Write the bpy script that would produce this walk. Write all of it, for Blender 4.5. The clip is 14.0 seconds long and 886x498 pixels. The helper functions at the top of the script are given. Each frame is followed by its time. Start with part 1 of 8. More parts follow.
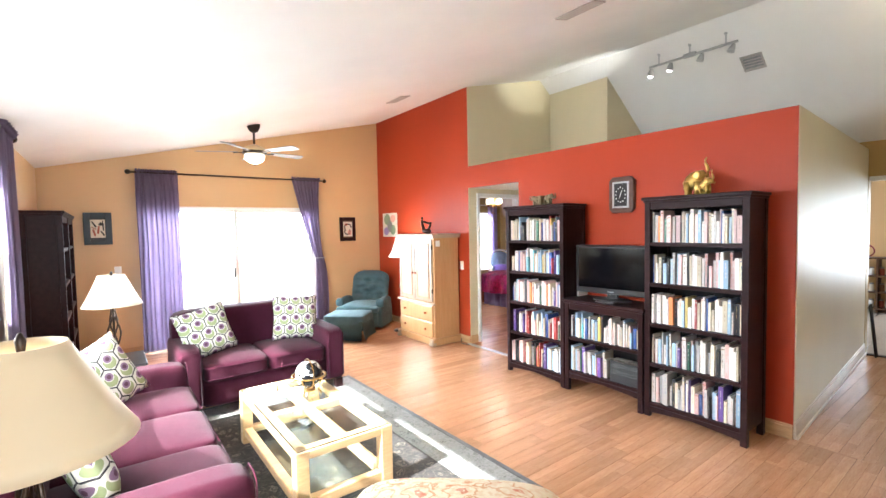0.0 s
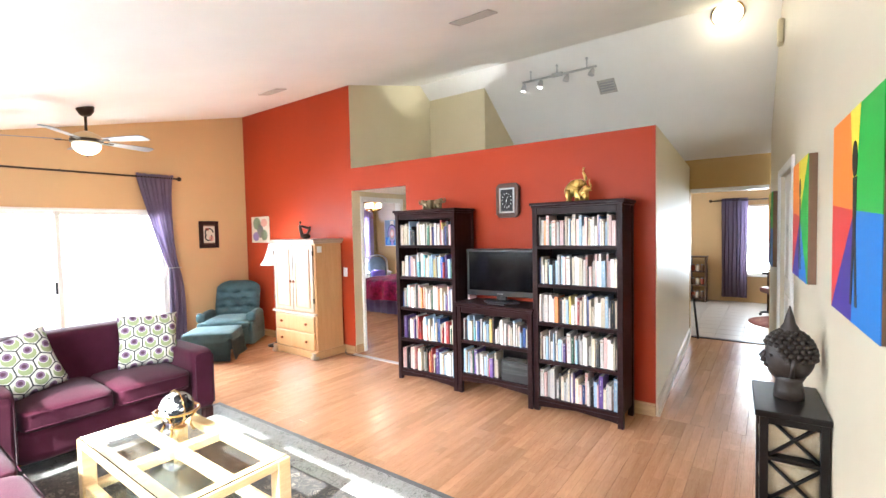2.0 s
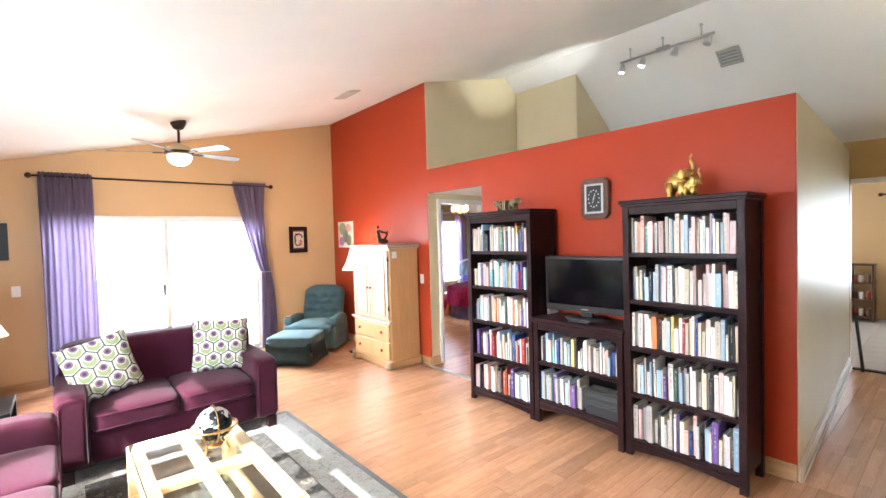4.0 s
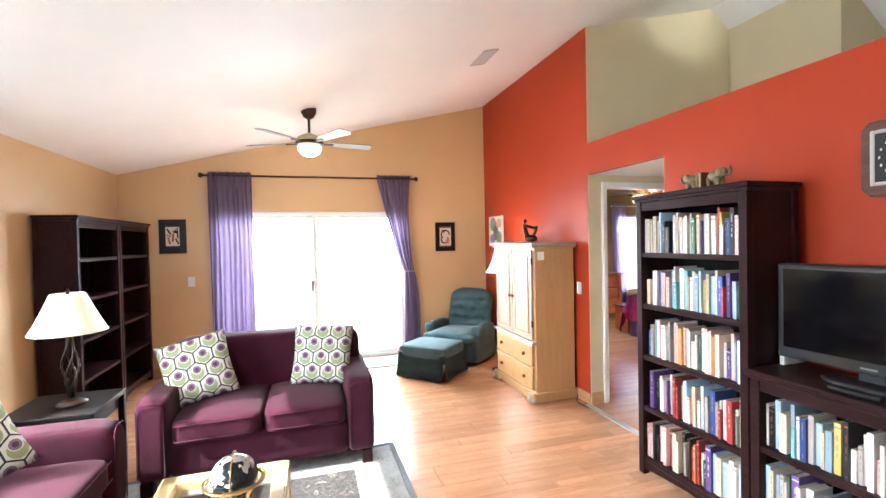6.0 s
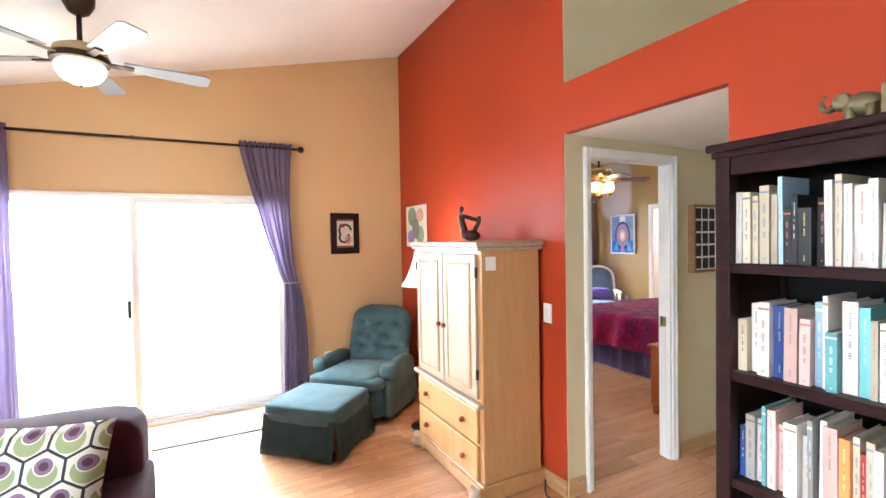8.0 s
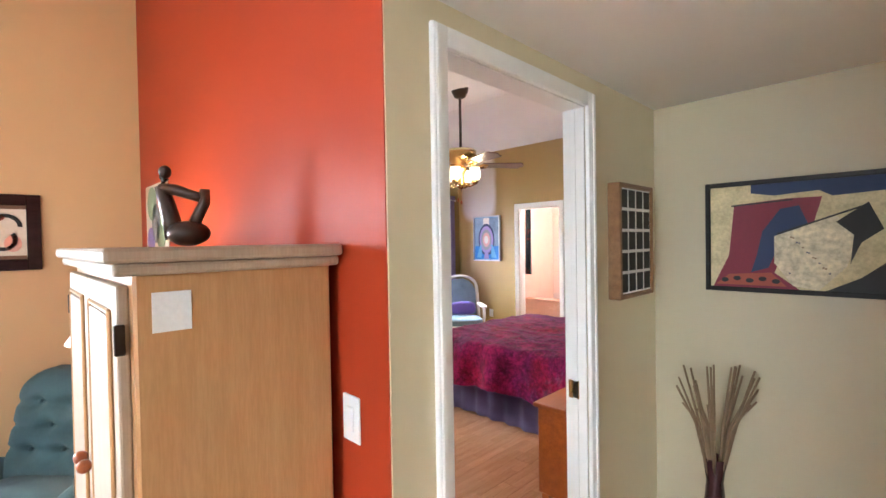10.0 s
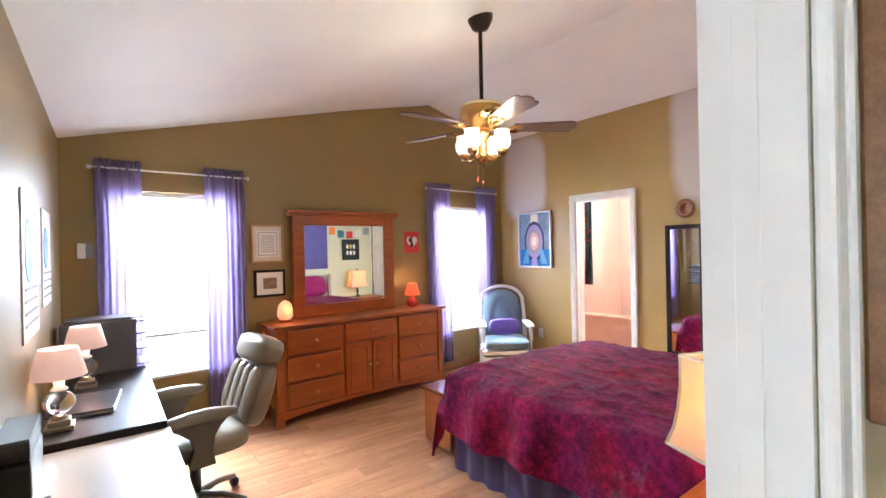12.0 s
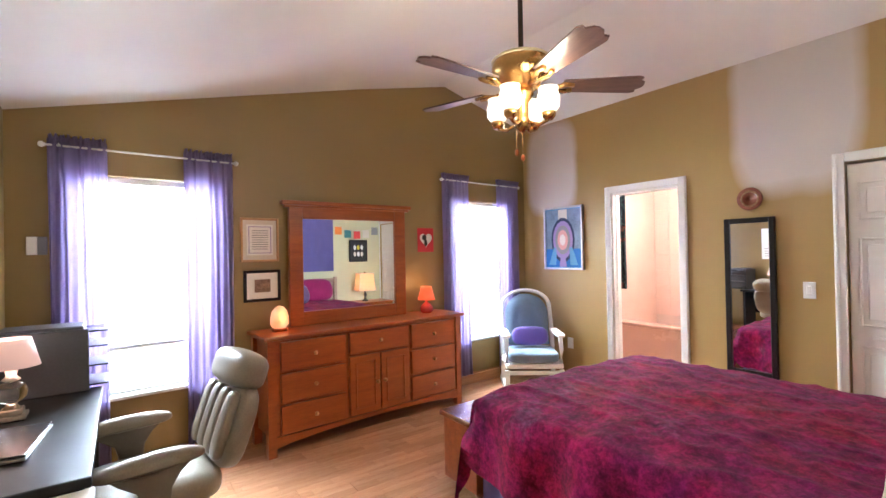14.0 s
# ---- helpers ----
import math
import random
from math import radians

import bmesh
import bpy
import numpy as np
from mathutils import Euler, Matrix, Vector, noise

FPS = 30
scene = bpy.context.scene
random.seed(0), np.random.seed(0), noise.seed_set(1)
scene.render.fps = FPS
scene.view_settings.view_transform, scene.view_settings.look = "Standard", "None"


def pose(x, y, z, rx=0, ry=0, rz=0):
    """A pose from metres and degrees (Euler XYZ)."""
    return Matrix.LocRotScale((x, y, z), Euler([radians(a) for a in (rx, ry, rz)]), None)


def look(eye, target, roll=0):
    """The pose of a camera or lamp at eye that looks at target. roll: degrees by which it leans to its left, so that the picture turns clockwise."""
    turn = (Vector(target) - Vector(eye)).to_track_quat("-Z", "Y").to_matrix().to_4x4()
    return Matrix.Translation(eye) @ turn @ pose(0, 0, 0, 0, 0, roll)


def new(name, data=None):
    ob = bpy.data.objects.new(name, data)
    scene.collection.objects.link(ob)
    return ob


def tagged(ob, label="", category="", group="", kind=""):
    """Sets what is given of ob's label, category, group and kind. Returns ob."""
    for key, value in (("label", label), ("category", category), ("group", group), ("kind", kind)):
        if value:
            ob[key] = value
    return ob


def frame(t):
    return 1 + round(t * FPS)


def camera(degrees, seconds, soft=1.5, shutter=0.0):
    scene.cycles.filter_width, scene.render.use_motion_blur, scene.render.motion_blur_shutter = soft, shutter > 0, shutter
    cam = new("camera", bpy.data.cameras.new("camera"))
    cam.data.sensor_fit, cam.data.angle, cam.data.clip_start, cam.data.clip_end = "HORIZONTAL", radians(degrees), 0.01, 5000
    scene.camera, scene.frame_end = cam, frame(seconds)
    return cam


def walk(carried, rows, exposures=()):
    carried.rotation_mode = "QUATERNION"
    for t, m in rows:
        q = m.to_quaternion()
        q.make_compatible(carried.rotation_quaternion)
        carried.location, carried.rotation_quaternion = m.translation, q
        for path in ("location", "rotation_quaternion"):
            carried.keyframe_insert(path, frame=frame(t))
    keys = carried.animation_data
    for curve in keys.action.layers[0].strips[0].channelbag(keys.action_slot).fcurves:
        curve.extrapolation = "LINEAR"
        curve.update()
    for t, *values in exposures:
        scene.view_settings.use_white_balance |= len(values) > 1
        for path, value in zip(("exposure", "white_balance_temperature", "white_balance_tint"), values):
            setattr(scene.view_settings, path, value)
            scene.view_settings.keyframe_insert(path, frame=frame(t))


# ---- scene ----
cam = camera(89.4, 14.0)
PATH = [
    (0, (0.373, 0.217, 1.614), (1.577, 1.81, 1.519), -1.1),
    (0.5, (0.331, 0.334, 1.62), (1.667, 1.82, 1.526), -1.1),
    (1, (0.309, 0.414, 1.62), (1.762, 1.785, 1.529), -1.0),
    (1.5, (0.311, 0.467, 1.616), (1.859, 1.731, 1.528), -1.1),
    (2, (0.322, 0.493, 1.612), (1.936, 1.671, 1.528), -1.2),
    (2.5, (0.358, 0.496, 1.61), (2.001, 1.634, 1.529), -1.3),
    (3, (0.464, 0.493, 1.601), (2.105, 1.634, 1.525), -1.3),
    (3.5, (0.669, 0.496, 1.616), (2.213, 1.765, 1.544), -1.5),
    (4, (0.889, 0.572, 1.618), (2.188, 2.091, 1.559), -1.6),
    (6.5, (2.028, 1.653, 1.562), (2.577, 3.575, 1.521), -1.2),
    (7, (2.157, 2.071, 1.568), (2.71, 3.992, 1.519), -1.1),
    (7.5, (2.336, 2.493, 1.561), (3.017, 4.373, 1.51), -1.1),
    (8, (2.527, 2.916, 1.552), (3.45, 4.689, 1.505), -1.0),
    (8.5, (2.743, 3.273, 1.541), (3.949, 4.869, 1.497), -0.8),
    (10.8, (4.280, 4.418, 1.524), (5.692, 5.834, 1.492), -1.0),
    (11, (4.395, 4.496, 1.52), (5.749, 5.968, 1.495), -1.1),
    (11.5, (4.630, 4.644, 1.5), (5.883, 6.202, 1.488), -1.1),
    (12, (4.825, 4.790, 1.484), (6.031, 6.386, 1.482), -1.2),
    (12.5, (4.897, 4.901, 1.459), (6.097, 6.501, 1.469), -1.2),
    (13, (4.954, 4.994, 1.446), (6.145, 6.601, 1.461), -1.2),
    (13.5, (5.007, 5.122, 1.445), (6.188, 6.735, 1.461), -1.1),
    (14, (5.110, 5.321, 1.43), (6.284, 6.940, 1.448), -1.1),
]
walk(cam, [(t, look(eye, target, roll)) for t, eye, target, roll in PATH], [(0, 2.33, 5650, 4), (4.2, 2.33, 5650, 4), (6.3, 2.12, 5600, 4), (8.7, 2.15, 5600, 4), (10.8, 2.2, 5500, 3), (14, 2.13, 5500, 3)])

# ---- light ----
world = bpy.data.worlds.new("sky")
scene.world = world
world.use_nodes = True
wn = world.node_tree
sky = wn.nodes.new("ShaderNodeTexSky")
sky.sky_type, sky.sun_disc = "NISHITA", False
sky.sun_elevation, sky.sun_rotation = radians(38), radians(-100)
wn.links.new(sky.outputs[0], wn.nodes["Background"].inputs[0])
wn.nodes["Background"].inputs[1].default_value = 0.05


def lamp(name, kind, m, power, color, size=0.1, size_y=0, spot=0):
    data = bpy.data.lights.new(name, kind)
    data.energy, data.color = power if kind == "SUN" else power * 0.25, color
    if kind == "AREA":
        data.shape, data.size, data.size_y = "RECTANGLE", size, size_y
    elif kind == "SUN":
        data.angle = radians(0.6)
    else:
        data.shadow_soft_size = size
    if kind == "SPOT":
        data.spot_size, data.spot_blend = radians(spot), 0.6
    ob = new(name, data)
    ob.matrix_world = m
    return ob


DAY = (0.95, 0.98, 1.0)
WARM = (1.0, 0.78, 0.52)
lamp("sun", "SUN", look((-6.0, 1.6, 4.7), (0, 2.6, 0)), 5.0, (1, 0.95, 0.87))
lamp("slider_daylight", "AREA", look((1.98, 8.7, 2.0), (2.15, 5.6, 0.7)), 590, DAY, 2.6, 2.0)
lamp("west_window_daylight", "AREA", look((-1.6, 3.1, 1.95), (1.0, 3.1, 1.2)), 240, DAY, 3.0, 1.1)
lamp("entry_daylight", "AREA", look((0.4, -2.6, 2.0), (1.6, 1.6, 0.9)), 200, DAY, 1.6, 1.6)
lamp("bedroom_window_daylight", "AREA", look((5.2, 9.9, 2.0), (5.6, 7.4, 0.8)), 380, DAY, 1.2, 1.3)
lamp("bedroom_window_daylight", "AREA", look((8.36, 10.1, 2.0), (8.0, 7.6, 0.8)), 380, DAY, 1.2, 1.3)
lamp("far_room_daylight", "AREA", look((11.48, 0.45, 1.35), (8, 0.45, 0.9)), 60, DAY, 0.9, 1.4)
# added light to brighten the far room; no opening is seen on this side
lamp("far_room_patio_daylight", "AREA", look((9.5, 3.5, 1.3), (9.5, 0, 0.9)), 45, DAY, 2.0, 1.8)
# unseen lamp without a fixture, added to brighten the bathroom
lamp("bathroom_bulb", "POINT", pose(9.85, 7.6, 2.2), 100, (1, 0.88, 0.78), 0.12)


# ---- materials ----
def nodes(name, rough=0.5, metal=0.0):
    m = bpy.data.materials.new(name)
    m.use_nodes = True
    t = m.node_tree
    b = t.nodes["Principled BSDF"]
    b.inputs["Roughness"].default_value, b.inputs["Metallic"].default_value = rough, metal
    return m, t, b


def mapped(t, scale=(1, 1, 1), space="Object"):
    c, mp = t.nodes.new("ShaderNodeTexCoord"), t.nodes.new("ShaderNodeMapping")
    mp.inputs["Scale"].default_value = scale
    t.links.new(c.outputs[space], mp.inputs[0])
    return mp.outputs[0]


def noise_of(t, vec, scale, detail=4, rough=0.55):
    n = t.nodes.new("ShaderNodeTexNoise")
    n.inputs["Scale"].default_value, n.inputs["Detail"].default_value, n.inputs["Roughness"].default_value = scale, detail, rough
    t.links.new(vec, n.inputs["Vector"])
    return n.outputs["Fac"]


def ramp(t, fac, stops, flat=False):
    r = t.nodes.new("ShaderNodeValToRGB")
    while len(r.color_ramp.elements) < len(stops):
        r.color_ramp.elements.new(0.5)
    for e, (p, c) in zip(r.color_ramp.elements, stops):
        e.position, e.color = p, (*c, 1)
    if flat:
        r.color_ramp.interpolation = "CONSTANT"
    t.links.new(fac, r.inputs[0])
    return r.outputs[0]


def mix(t, a, b, fac, mode="MIX"):
    n = t.nodes.new("ShaderNodeMix")
    n.data_type, n.blend_type = "RGBA", mode
    for s, v in ((n.inputs[6], a), (n.inputs[7], b), (n.inputs[0], fac)):
        if isinstance(v, bpy.types.NodeSocket):
            t.links.new(v, s)
        else:
            s.default_value = (*v, 1) if isinstance(v, tuple) else v
    return n.outputs[2]


def bump(t, b, height, strength=0.2, dist=0.01):
    n = t.nodes.new("ShaderNodeBump")
    n.inputs["Strength"].default_value, n.inputs["Distance"].default_value = strength, dist
    t.links.new(height, n.inputs["Height"])
    t.links.new(n.outputs[0], b.inputs["Normal"])


def shade(c, k):
    return tuple(min(1, v * k) for v in c)


def plain(name, col, rough=0.5, metal=0.0, var=0.12, scale=3.0, fine=90.0, relief=0.08, coat=0.0):
    """Paint, plastic, cloth or metal: two scales of variation and a fine relief."""
    m, t, b = nodes(name, rough, metal)
    v = mapped(t)
    big, small = noise_of(t, v, scale), noise_of(t, v, fine, 3)
    c = ramp(t, big, [(0.3, shade(col, 1 - var)), (0.7, shade(col, 1 + var))])
    c = mix(t, c, ramp(t, small, [(0.35, shade(col, 1 - var)), (0.65, shade(col, 1 + var))]), 0.4)
    t.links.new(c, b.inputs["Base Color"])
    r = t.nodes.new("ShaderNodeMapRange")
    r.inputs["To Min"].default_value, r.inputs["To Max"].default_value = max(0.02, rough - 0.08), min(1, rough + 0.08)
    t.links.new(big, r.inputs["Value"])
    t.links.new(r.outputs[0], b.inputs["Roughness"])
    if coat:
        b.inputs["Coat Weight"].default_value = coat
    bump(t, b, small, relief, 0.004)
    return m


def paint(name, col, rough=0.45):
    """Rolled wall paint with a faint orange-peel texture."""
    m, t, b = nodes(name, rough)
    v = mapped(t)
    c = ramp(t, noise_of(t, v, 0.9), [(0.3, shade(col, 0.95)), (0.7, shade(col, 1.04))])
    t.links.new(c, b.inputs["Base Color"])
    bump(t, b, noise_of(t, v, 140, 3), 0.12, 0.003)
    return m


def fabric(name, col, var=0.25, weave=260.0, blot=6.0, sheen=0.3):
    m, t, b = nodes(name, 0.9)
    v = mapped(t)
    c = ramp(t, noise_of(t, v, blot, 5), [(0.3, shade(col, 1 - var)), (0.7, shade(col, 1 + var))])
    c = mix(t, c, ramp(t, noise_of(t, v, weave, 2), [(0.3, shade(col, 0.7)), (0.7, shade(col, 1.3))]), 0.35)
    t.links.new(c, b.inputs["Base Color"])
    b.inputs["Sheen Weight"].default_value, b.inputs["Specular IOR Level"].default_value = sheen, 0.15
    bump(t, b, noise_of(t, v, weave, 2), 0.35, 0.003)
    return m


def seen_through(m, col, k):
    """Lets a share k of the light through thin cloth, tinted col."""
    t = m.node_tree
    tr, mx = t.nodes.new("ShaderNodeBsdfTranslucent"), t.nodes.new("ShaderNodeMixShader")
    tr.inputs["Color"].default_value = (*col, 1)
    mx.inputs[0].default_value = k
    t.links.new(t.nodes["Principled BSDF"].outputs[0], mx.inputs[1])
    t.links.new(tr.outputs[0], mx.inputs[2])
    t.links.new(mx.outputs[0], t.nodes["Material Output"].inputs[0])
    return m


def wood(name, dark, light, rough=0.4, along=(1, 12, 12), scale=2.2, tone=0.0, coat=0.0):
    """Stained or bare timber; along: the stretch of the grain; tone: the change from piece to piece."""
    m, t, b = nodes(name, rough)
    v = mapped(t, along)
    g = noise_of(t, v, scale, 6, 0.65)
    c = ramp(t, g, [(0.28, dark), (0.5, tuple((a + d) / 2 for a, d in zip(dark, light))), (0.72, light)])
    c = mix(t, c, ramp(t, noise_of(t, v, scale * 9, 3), [(0.4, shade(dark, 0.75)), (0.62, light)]), 0.22)
    if tone:
        o = t.nodes.new("ShaderNodeObjectInfo")
        c = mix(t, c, ramp(t, o.outputs["Random"], [(0, (1 - tone,) * 3), (1, (1 + tone * 0.4,) * 3)]), 1.0, "MULTIPLY")
    t.links.new(c, b.inputs["Base Color"])
    b.inputs["Coat Weight"].default_value, b.inputs["Coat Roughness"].default_value = coat, 0.25
    bump(t, b, noise_of(t, v, scale * 9, 3), 0.1, 0.002)
    return m


def glow(name, col, strength, body=(0.9, 0.85, 0.75)):
    m, t, b = nodes(name, 0.6)
    b.inputs["Base Color"].default_value = (*body, 1)
    b.inputs["Emission Color"].default_value, b.inputs["Emission Strength"].default_value = (*col, 1), strength * 0.25
    return m


def glass(name, rough=0.0, tint=(1, 1, 1)):
    m, t, b = nodes(name, rough)
    b.inputs["Base Color"].default_value = (*tint, 1)
    b.inputs["Transmission Weight"].default_value, b.inputs["IOR"].default_value = 1.0, 1.45
    return m


TAN = paint("tan_paint", (0.60, 0.40, 0.20))
RED = paint("brick_red_paint", (0.36, 0.042, 0.013), 0.45)
RED.node_tree.nodes["Principled BSDF"].inputs["Specular IOR Level"].default_value = 0.16
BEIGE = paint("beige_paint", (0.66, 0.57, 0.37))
GREIGE = paint("greige_paint", (0.60, 0.53, 0.40))
# the beige wall paint again, darkened to carry the vestibule's shade
BEIGE_SHADED = paint("shaded_beige_paint", (0.47, 0.40, 0.26))
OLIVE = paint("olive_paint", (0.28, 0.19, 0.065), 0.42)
CELERY = paint("pale_celery_paint", (0.58, 0.55, 0.34))
MUSTARD = paint("mustard_paint", (0.46, 0.30, 0.10), 0.42)
CEIL = paint("ceiling_white", (0.82, 0.80, 0.77), 0.7)
TRIM = plain("white_trim_paint", (0.80, 0.79, 0.76), 0.3, var=0.04, fine=20, relief=0.03)
PINE_TRIM = wood("oak_baseboard", (0.42, 0.24, 0.10), (0.62, 0.40, 0.20), 0.35)
DARK = wood("espresso_wood", (0.015, 0.0055, 0.0058), (0.030, 0.011, 0.011), 0.36)
DARK.node_tree.nodes["Principled BSDF"].inputs["Specular IOR Level"].default_value = 0.11
# bookcase backs: espresso taken near black, the shelves' inner shade put into the colour
DARKBACK = wood("shaded_espresso_panel", (0.0022, 0.0014, 0.0015), (0.005, 0.003, 0.003), 0.6)
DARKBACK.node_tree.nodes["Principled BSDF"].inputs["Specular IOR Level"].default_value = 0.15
PINE = wood("whitewashed_pine", (0.45, 0.235, 0.085), (0.54, 0.31, 0.135), 0.4, (12, 12, 1))
PINE_PALE = wood("pale_pine_front", (0.36, 0.262, 0.175), (0.43, 0.33, 0.235), 0.4, (12, 12, 1))
HONEY = wood("honey_pine", (0.24, 0.048, 0.007), (0.42, 0.105, 0.016), 0.3, (1, 10, 10), coat=0.2)
TABLE_OAK = wood("coffee_table_oak", (0.46, 0.28, 0.12), (0.66, 0.46, 0.25), 0.35)
PLUM = fabric("plum_microfibre", (0.044, 0.006, 0.016), 0.3, sheen=0.06)
TEAL = fabric("teal_upholstery", (0.062, 0.107, 0.118), 0.32, sheen=0.1)
PURPLE = seen_through(fabric("purple_curtain", (0.235, 0.185, 0.28), 0.12, 300, 3, 0.05), (0.36, 0.30, 0.43), 0.11)
BRONZE = plain("dark_bronze", (0.05, 0.035, 0.025), 0.35, 0.8)
BRASS = plain("antique_brass", (0.42, 0.24, 0.08), 0.28, 0.95)
GOLD = plain("gold_leaf", (0.62, 0.42, 0.12), 0.3, 0.9, relief=0.3, fine=40)
BLACK = plain("black_plastic", (0.012, 0.012, 0.013), 0.3)
BLACKWOOD = plain("black_painted_wood", (0.011, 0.009, 0.009), 0.35, relief=0.05)
BLACKWOOD.node_tree.nodes["Principled BSDF"].inputs["Specular IOR Level"].default_value = 0.3
CHROME = plain("brushed_steel", (0.55, 0.55, 0.55), 0.3, 0.95, var=0.05)
WHITE = plain("white_plastic", (0.8, 0.8, 0.78), 0.35, var=0.03, relief=0.02)
CLEAR = glass("clear_glass")
SHADE_ON = glow("lit_lamp_shade", (1.0, 0.72, 0.42), 1.1)
SHADE_WHITE = glow("pale_lamp_shade", (1.0, 0.90, 0.74), 0.75)
MIRROR, _t, _b = nodes("mirror_silver", 0.0, 1.0)
_b.inputs["Base Color"].default_value = (0.92, 0.93, 0.92, 1)


# ---- builders ----
def box(bm, x0, y0, z0, x1, y1, z1, bev=0.0, seg=1):
    vs = [bm.verts.new((x, y, z)) for x in (x0, x1) for y in (y0, y1) for z in (z0, z1)]
    fs = [bm.faces.new([vs[i] for i in f]) for f in ((0, 1, 3, 2), (4, 6, 7, 5), (0, 4, 5, 1), (2, 3, 7, 6), (0, 2, 6, 4), (1, 5, 7, 3))]
    if bev:
        es = list({e for f in fs for e in f.edges})
        bmesh.ops.bevel(bm, geom=es, offset=bev, segments=seg, affect="EDGES", profile=0.5)
    return bm


def hexa(bm, x0, x1, y0, y1, z0, za, zb, za0=None):
    """A block whose top runs from za at x0 to zb at x1."""
    v = [bm.verts.new(p) for p in ((x0, y0, z0), (x1, y0, z0), (x1, y1, z0), (x0, y1, z0), (x0, y0, za), (x1, y0, zb), (x1, y1, zb), (x0, y1, za))]
    for f in ((0, 3, 2, 1), (4, 5, 6, 7), (0, 1, 5, 4), (1, 2, 6, 5), (2, 3, 7, 6), (3, 0, 4, 7)):
        bm.faces.new([v[i] for i in f])
    return bm


def prism(bm, pts, h0, h1, axis="z", bev=0.0):
    """A flat outline pushed from h0 to h1 along an axis."""
    def at(p, h):
        return {"z": (p[0], p[1], h), "y": (p[0], h, p[1]), "x": (h, p[0], p[1])}[axis]
    a, b = [bm.verts.new(at(p, h0)) for p in pts], [bm.verts.new(at(p, h1)) for p in pts]
    n = len(pts)
    fs = [bm.faces.new(a[::-1]), bm.faces.new(b)] + [bm.faces.new((a[i], a[(i + 1) % n], b[(i + 1) % n], b[i])) for i in range(n)]
    bmesh.ops.recalc_face_normals(bm, faces=fs)
    if bev:
        es = list({e for f in fs[:2] for e in f.edges})
        bmesh.ops.bevel(bm, geom=es, offset=bev, segments=2, affect="EDGES", profile=0.5)
    return bm


def lathe(bm, prof, n=24, x=0.0, y=0.0, sx=1.0, sy=1.0):
    """A turned shape round an upright axis; prof: radius and height, from below."""
    rings = [[bm.verts.new((x + sx * r * math.cos(2 * math.pi * i / n), y + sy * r * math.sin(2 * math.pi * i / n), z)) for i in range(n)] for r, z in prof]
    for a, b in zip(rings, rings[1:]):
        for i in range(n):
            f = bm.faces.new((a[i], a[(i + 1) % n], b[(i + 1) % n], b[i]))
            f.smooth = True
    if len(prof) > 2 and abs(prof[0][1] - prof[-1][1]) < 0.003:
        if prof[0] != prof[-1]:
            for i in range(n):
                bm.faces.new((rings[-1][i], rings[-1][(i + 1) % n], rings[0][(i + 1) % n], rings[0][i]))
        return bm
    if prof[0][0] > 1e-4:
        bm.faces.new(rings[0][::-1])
    if prof[-1][0] > 1e-4:
        bm.faces.new(rings[-1])
    return bm


def tube(bm, pts, r, n=8, r1=None):
    pts = [Vector(p) for p in pts]
    rings = []
    for i, p in enumerate(pts):
        d = (pts[min(i + 1, len(pts) - 1)] - pts[max(i - 1, 0)]).normalized()
        q = d.to_track_quat("Z", "Y")
        rr = r if r1 is None else r + (r1 - r) * i / (len(pts) - 1)
        rings.append([bm.verts.new(p + q @ Vector((rr * math.cos(2 * math.pi * k / n), rr * math.sin(2 * math.pi * k / n), 0))) for k in range(n)])
    for a, b in zip(rings, rings[1:]):
        for i in range(n):
            bm.faces.new((a[i], a[(i + 1) % n], b[(i + 1) % n], b[i])).smooth = True
    bm.faces.new(rings[0][::-1]), bm.faces.new(rings[-1])
    return bm


def ball(bm, x, y, z, rx, ry=None, rz=None, u=16, v=10):
    ry, rz = ry or rx, rz or rx
    return lathe(bm, [(max(1e-5, math.sin(math.pi * i / v)) * rx, z - rz * math.cos(math.pi * i / v)) for i in range(v + 1)], u, x, y, 1.0, ry / rx)


def soft(bm, x0, y0, z0, x1, y1, z1, p=6.0, n=10, puff=0.0, m=None):
    """A padded block: a box with rounded sides (p: the higher the squarer) and a puffed top."""
    c, h = Vector(((x0 + x1) / 2, (y0 + y1) / 2, (z0 + z1) / 2)), Vector(((x1 - x0) / 2, (y1 - y0) / 2, (z1 - z0) / 2))
    made = {}

    def vert(a):
        k = tuple(round(q, 5) for q in a)
        if k not in made:
            s = (sum(abs(q) ** p for q in a)) ** (1 / p)
            w = Vector(a) / s
            pf = puff * max(0, w.z) * max(0, 1 - w.x * w.x) * max(0, 1 - w.y * w.y)
            q = c + Vector((w.x * h.x, w.y * h.y, w.z * h.z + pf))
            made[k] = bm.verts.new(m @ q if m else q)
        return made[k]
    g = [-1 + 2 * i / n for i in range(n + 1)]
    for ax in range(3):
        for s in (-1, 1):
            for i in range(n):
                for j in range(n):
                    quad = []
                    for a, b in ((i, j), (i + 1, j), (i + 1, j + 1), (i, j + 1)):
                        w = [0, 0, 0]
                        w[ax], w[(ax + 1) % 3], w[(ax + 2) % 3] = s, g[a] * 1.0, g[b]
                        quad.append(vert(w))
                    f = bm.faces.new(quad if s > 0 else quad[::-1])
                    f.smooth = True
    return bm


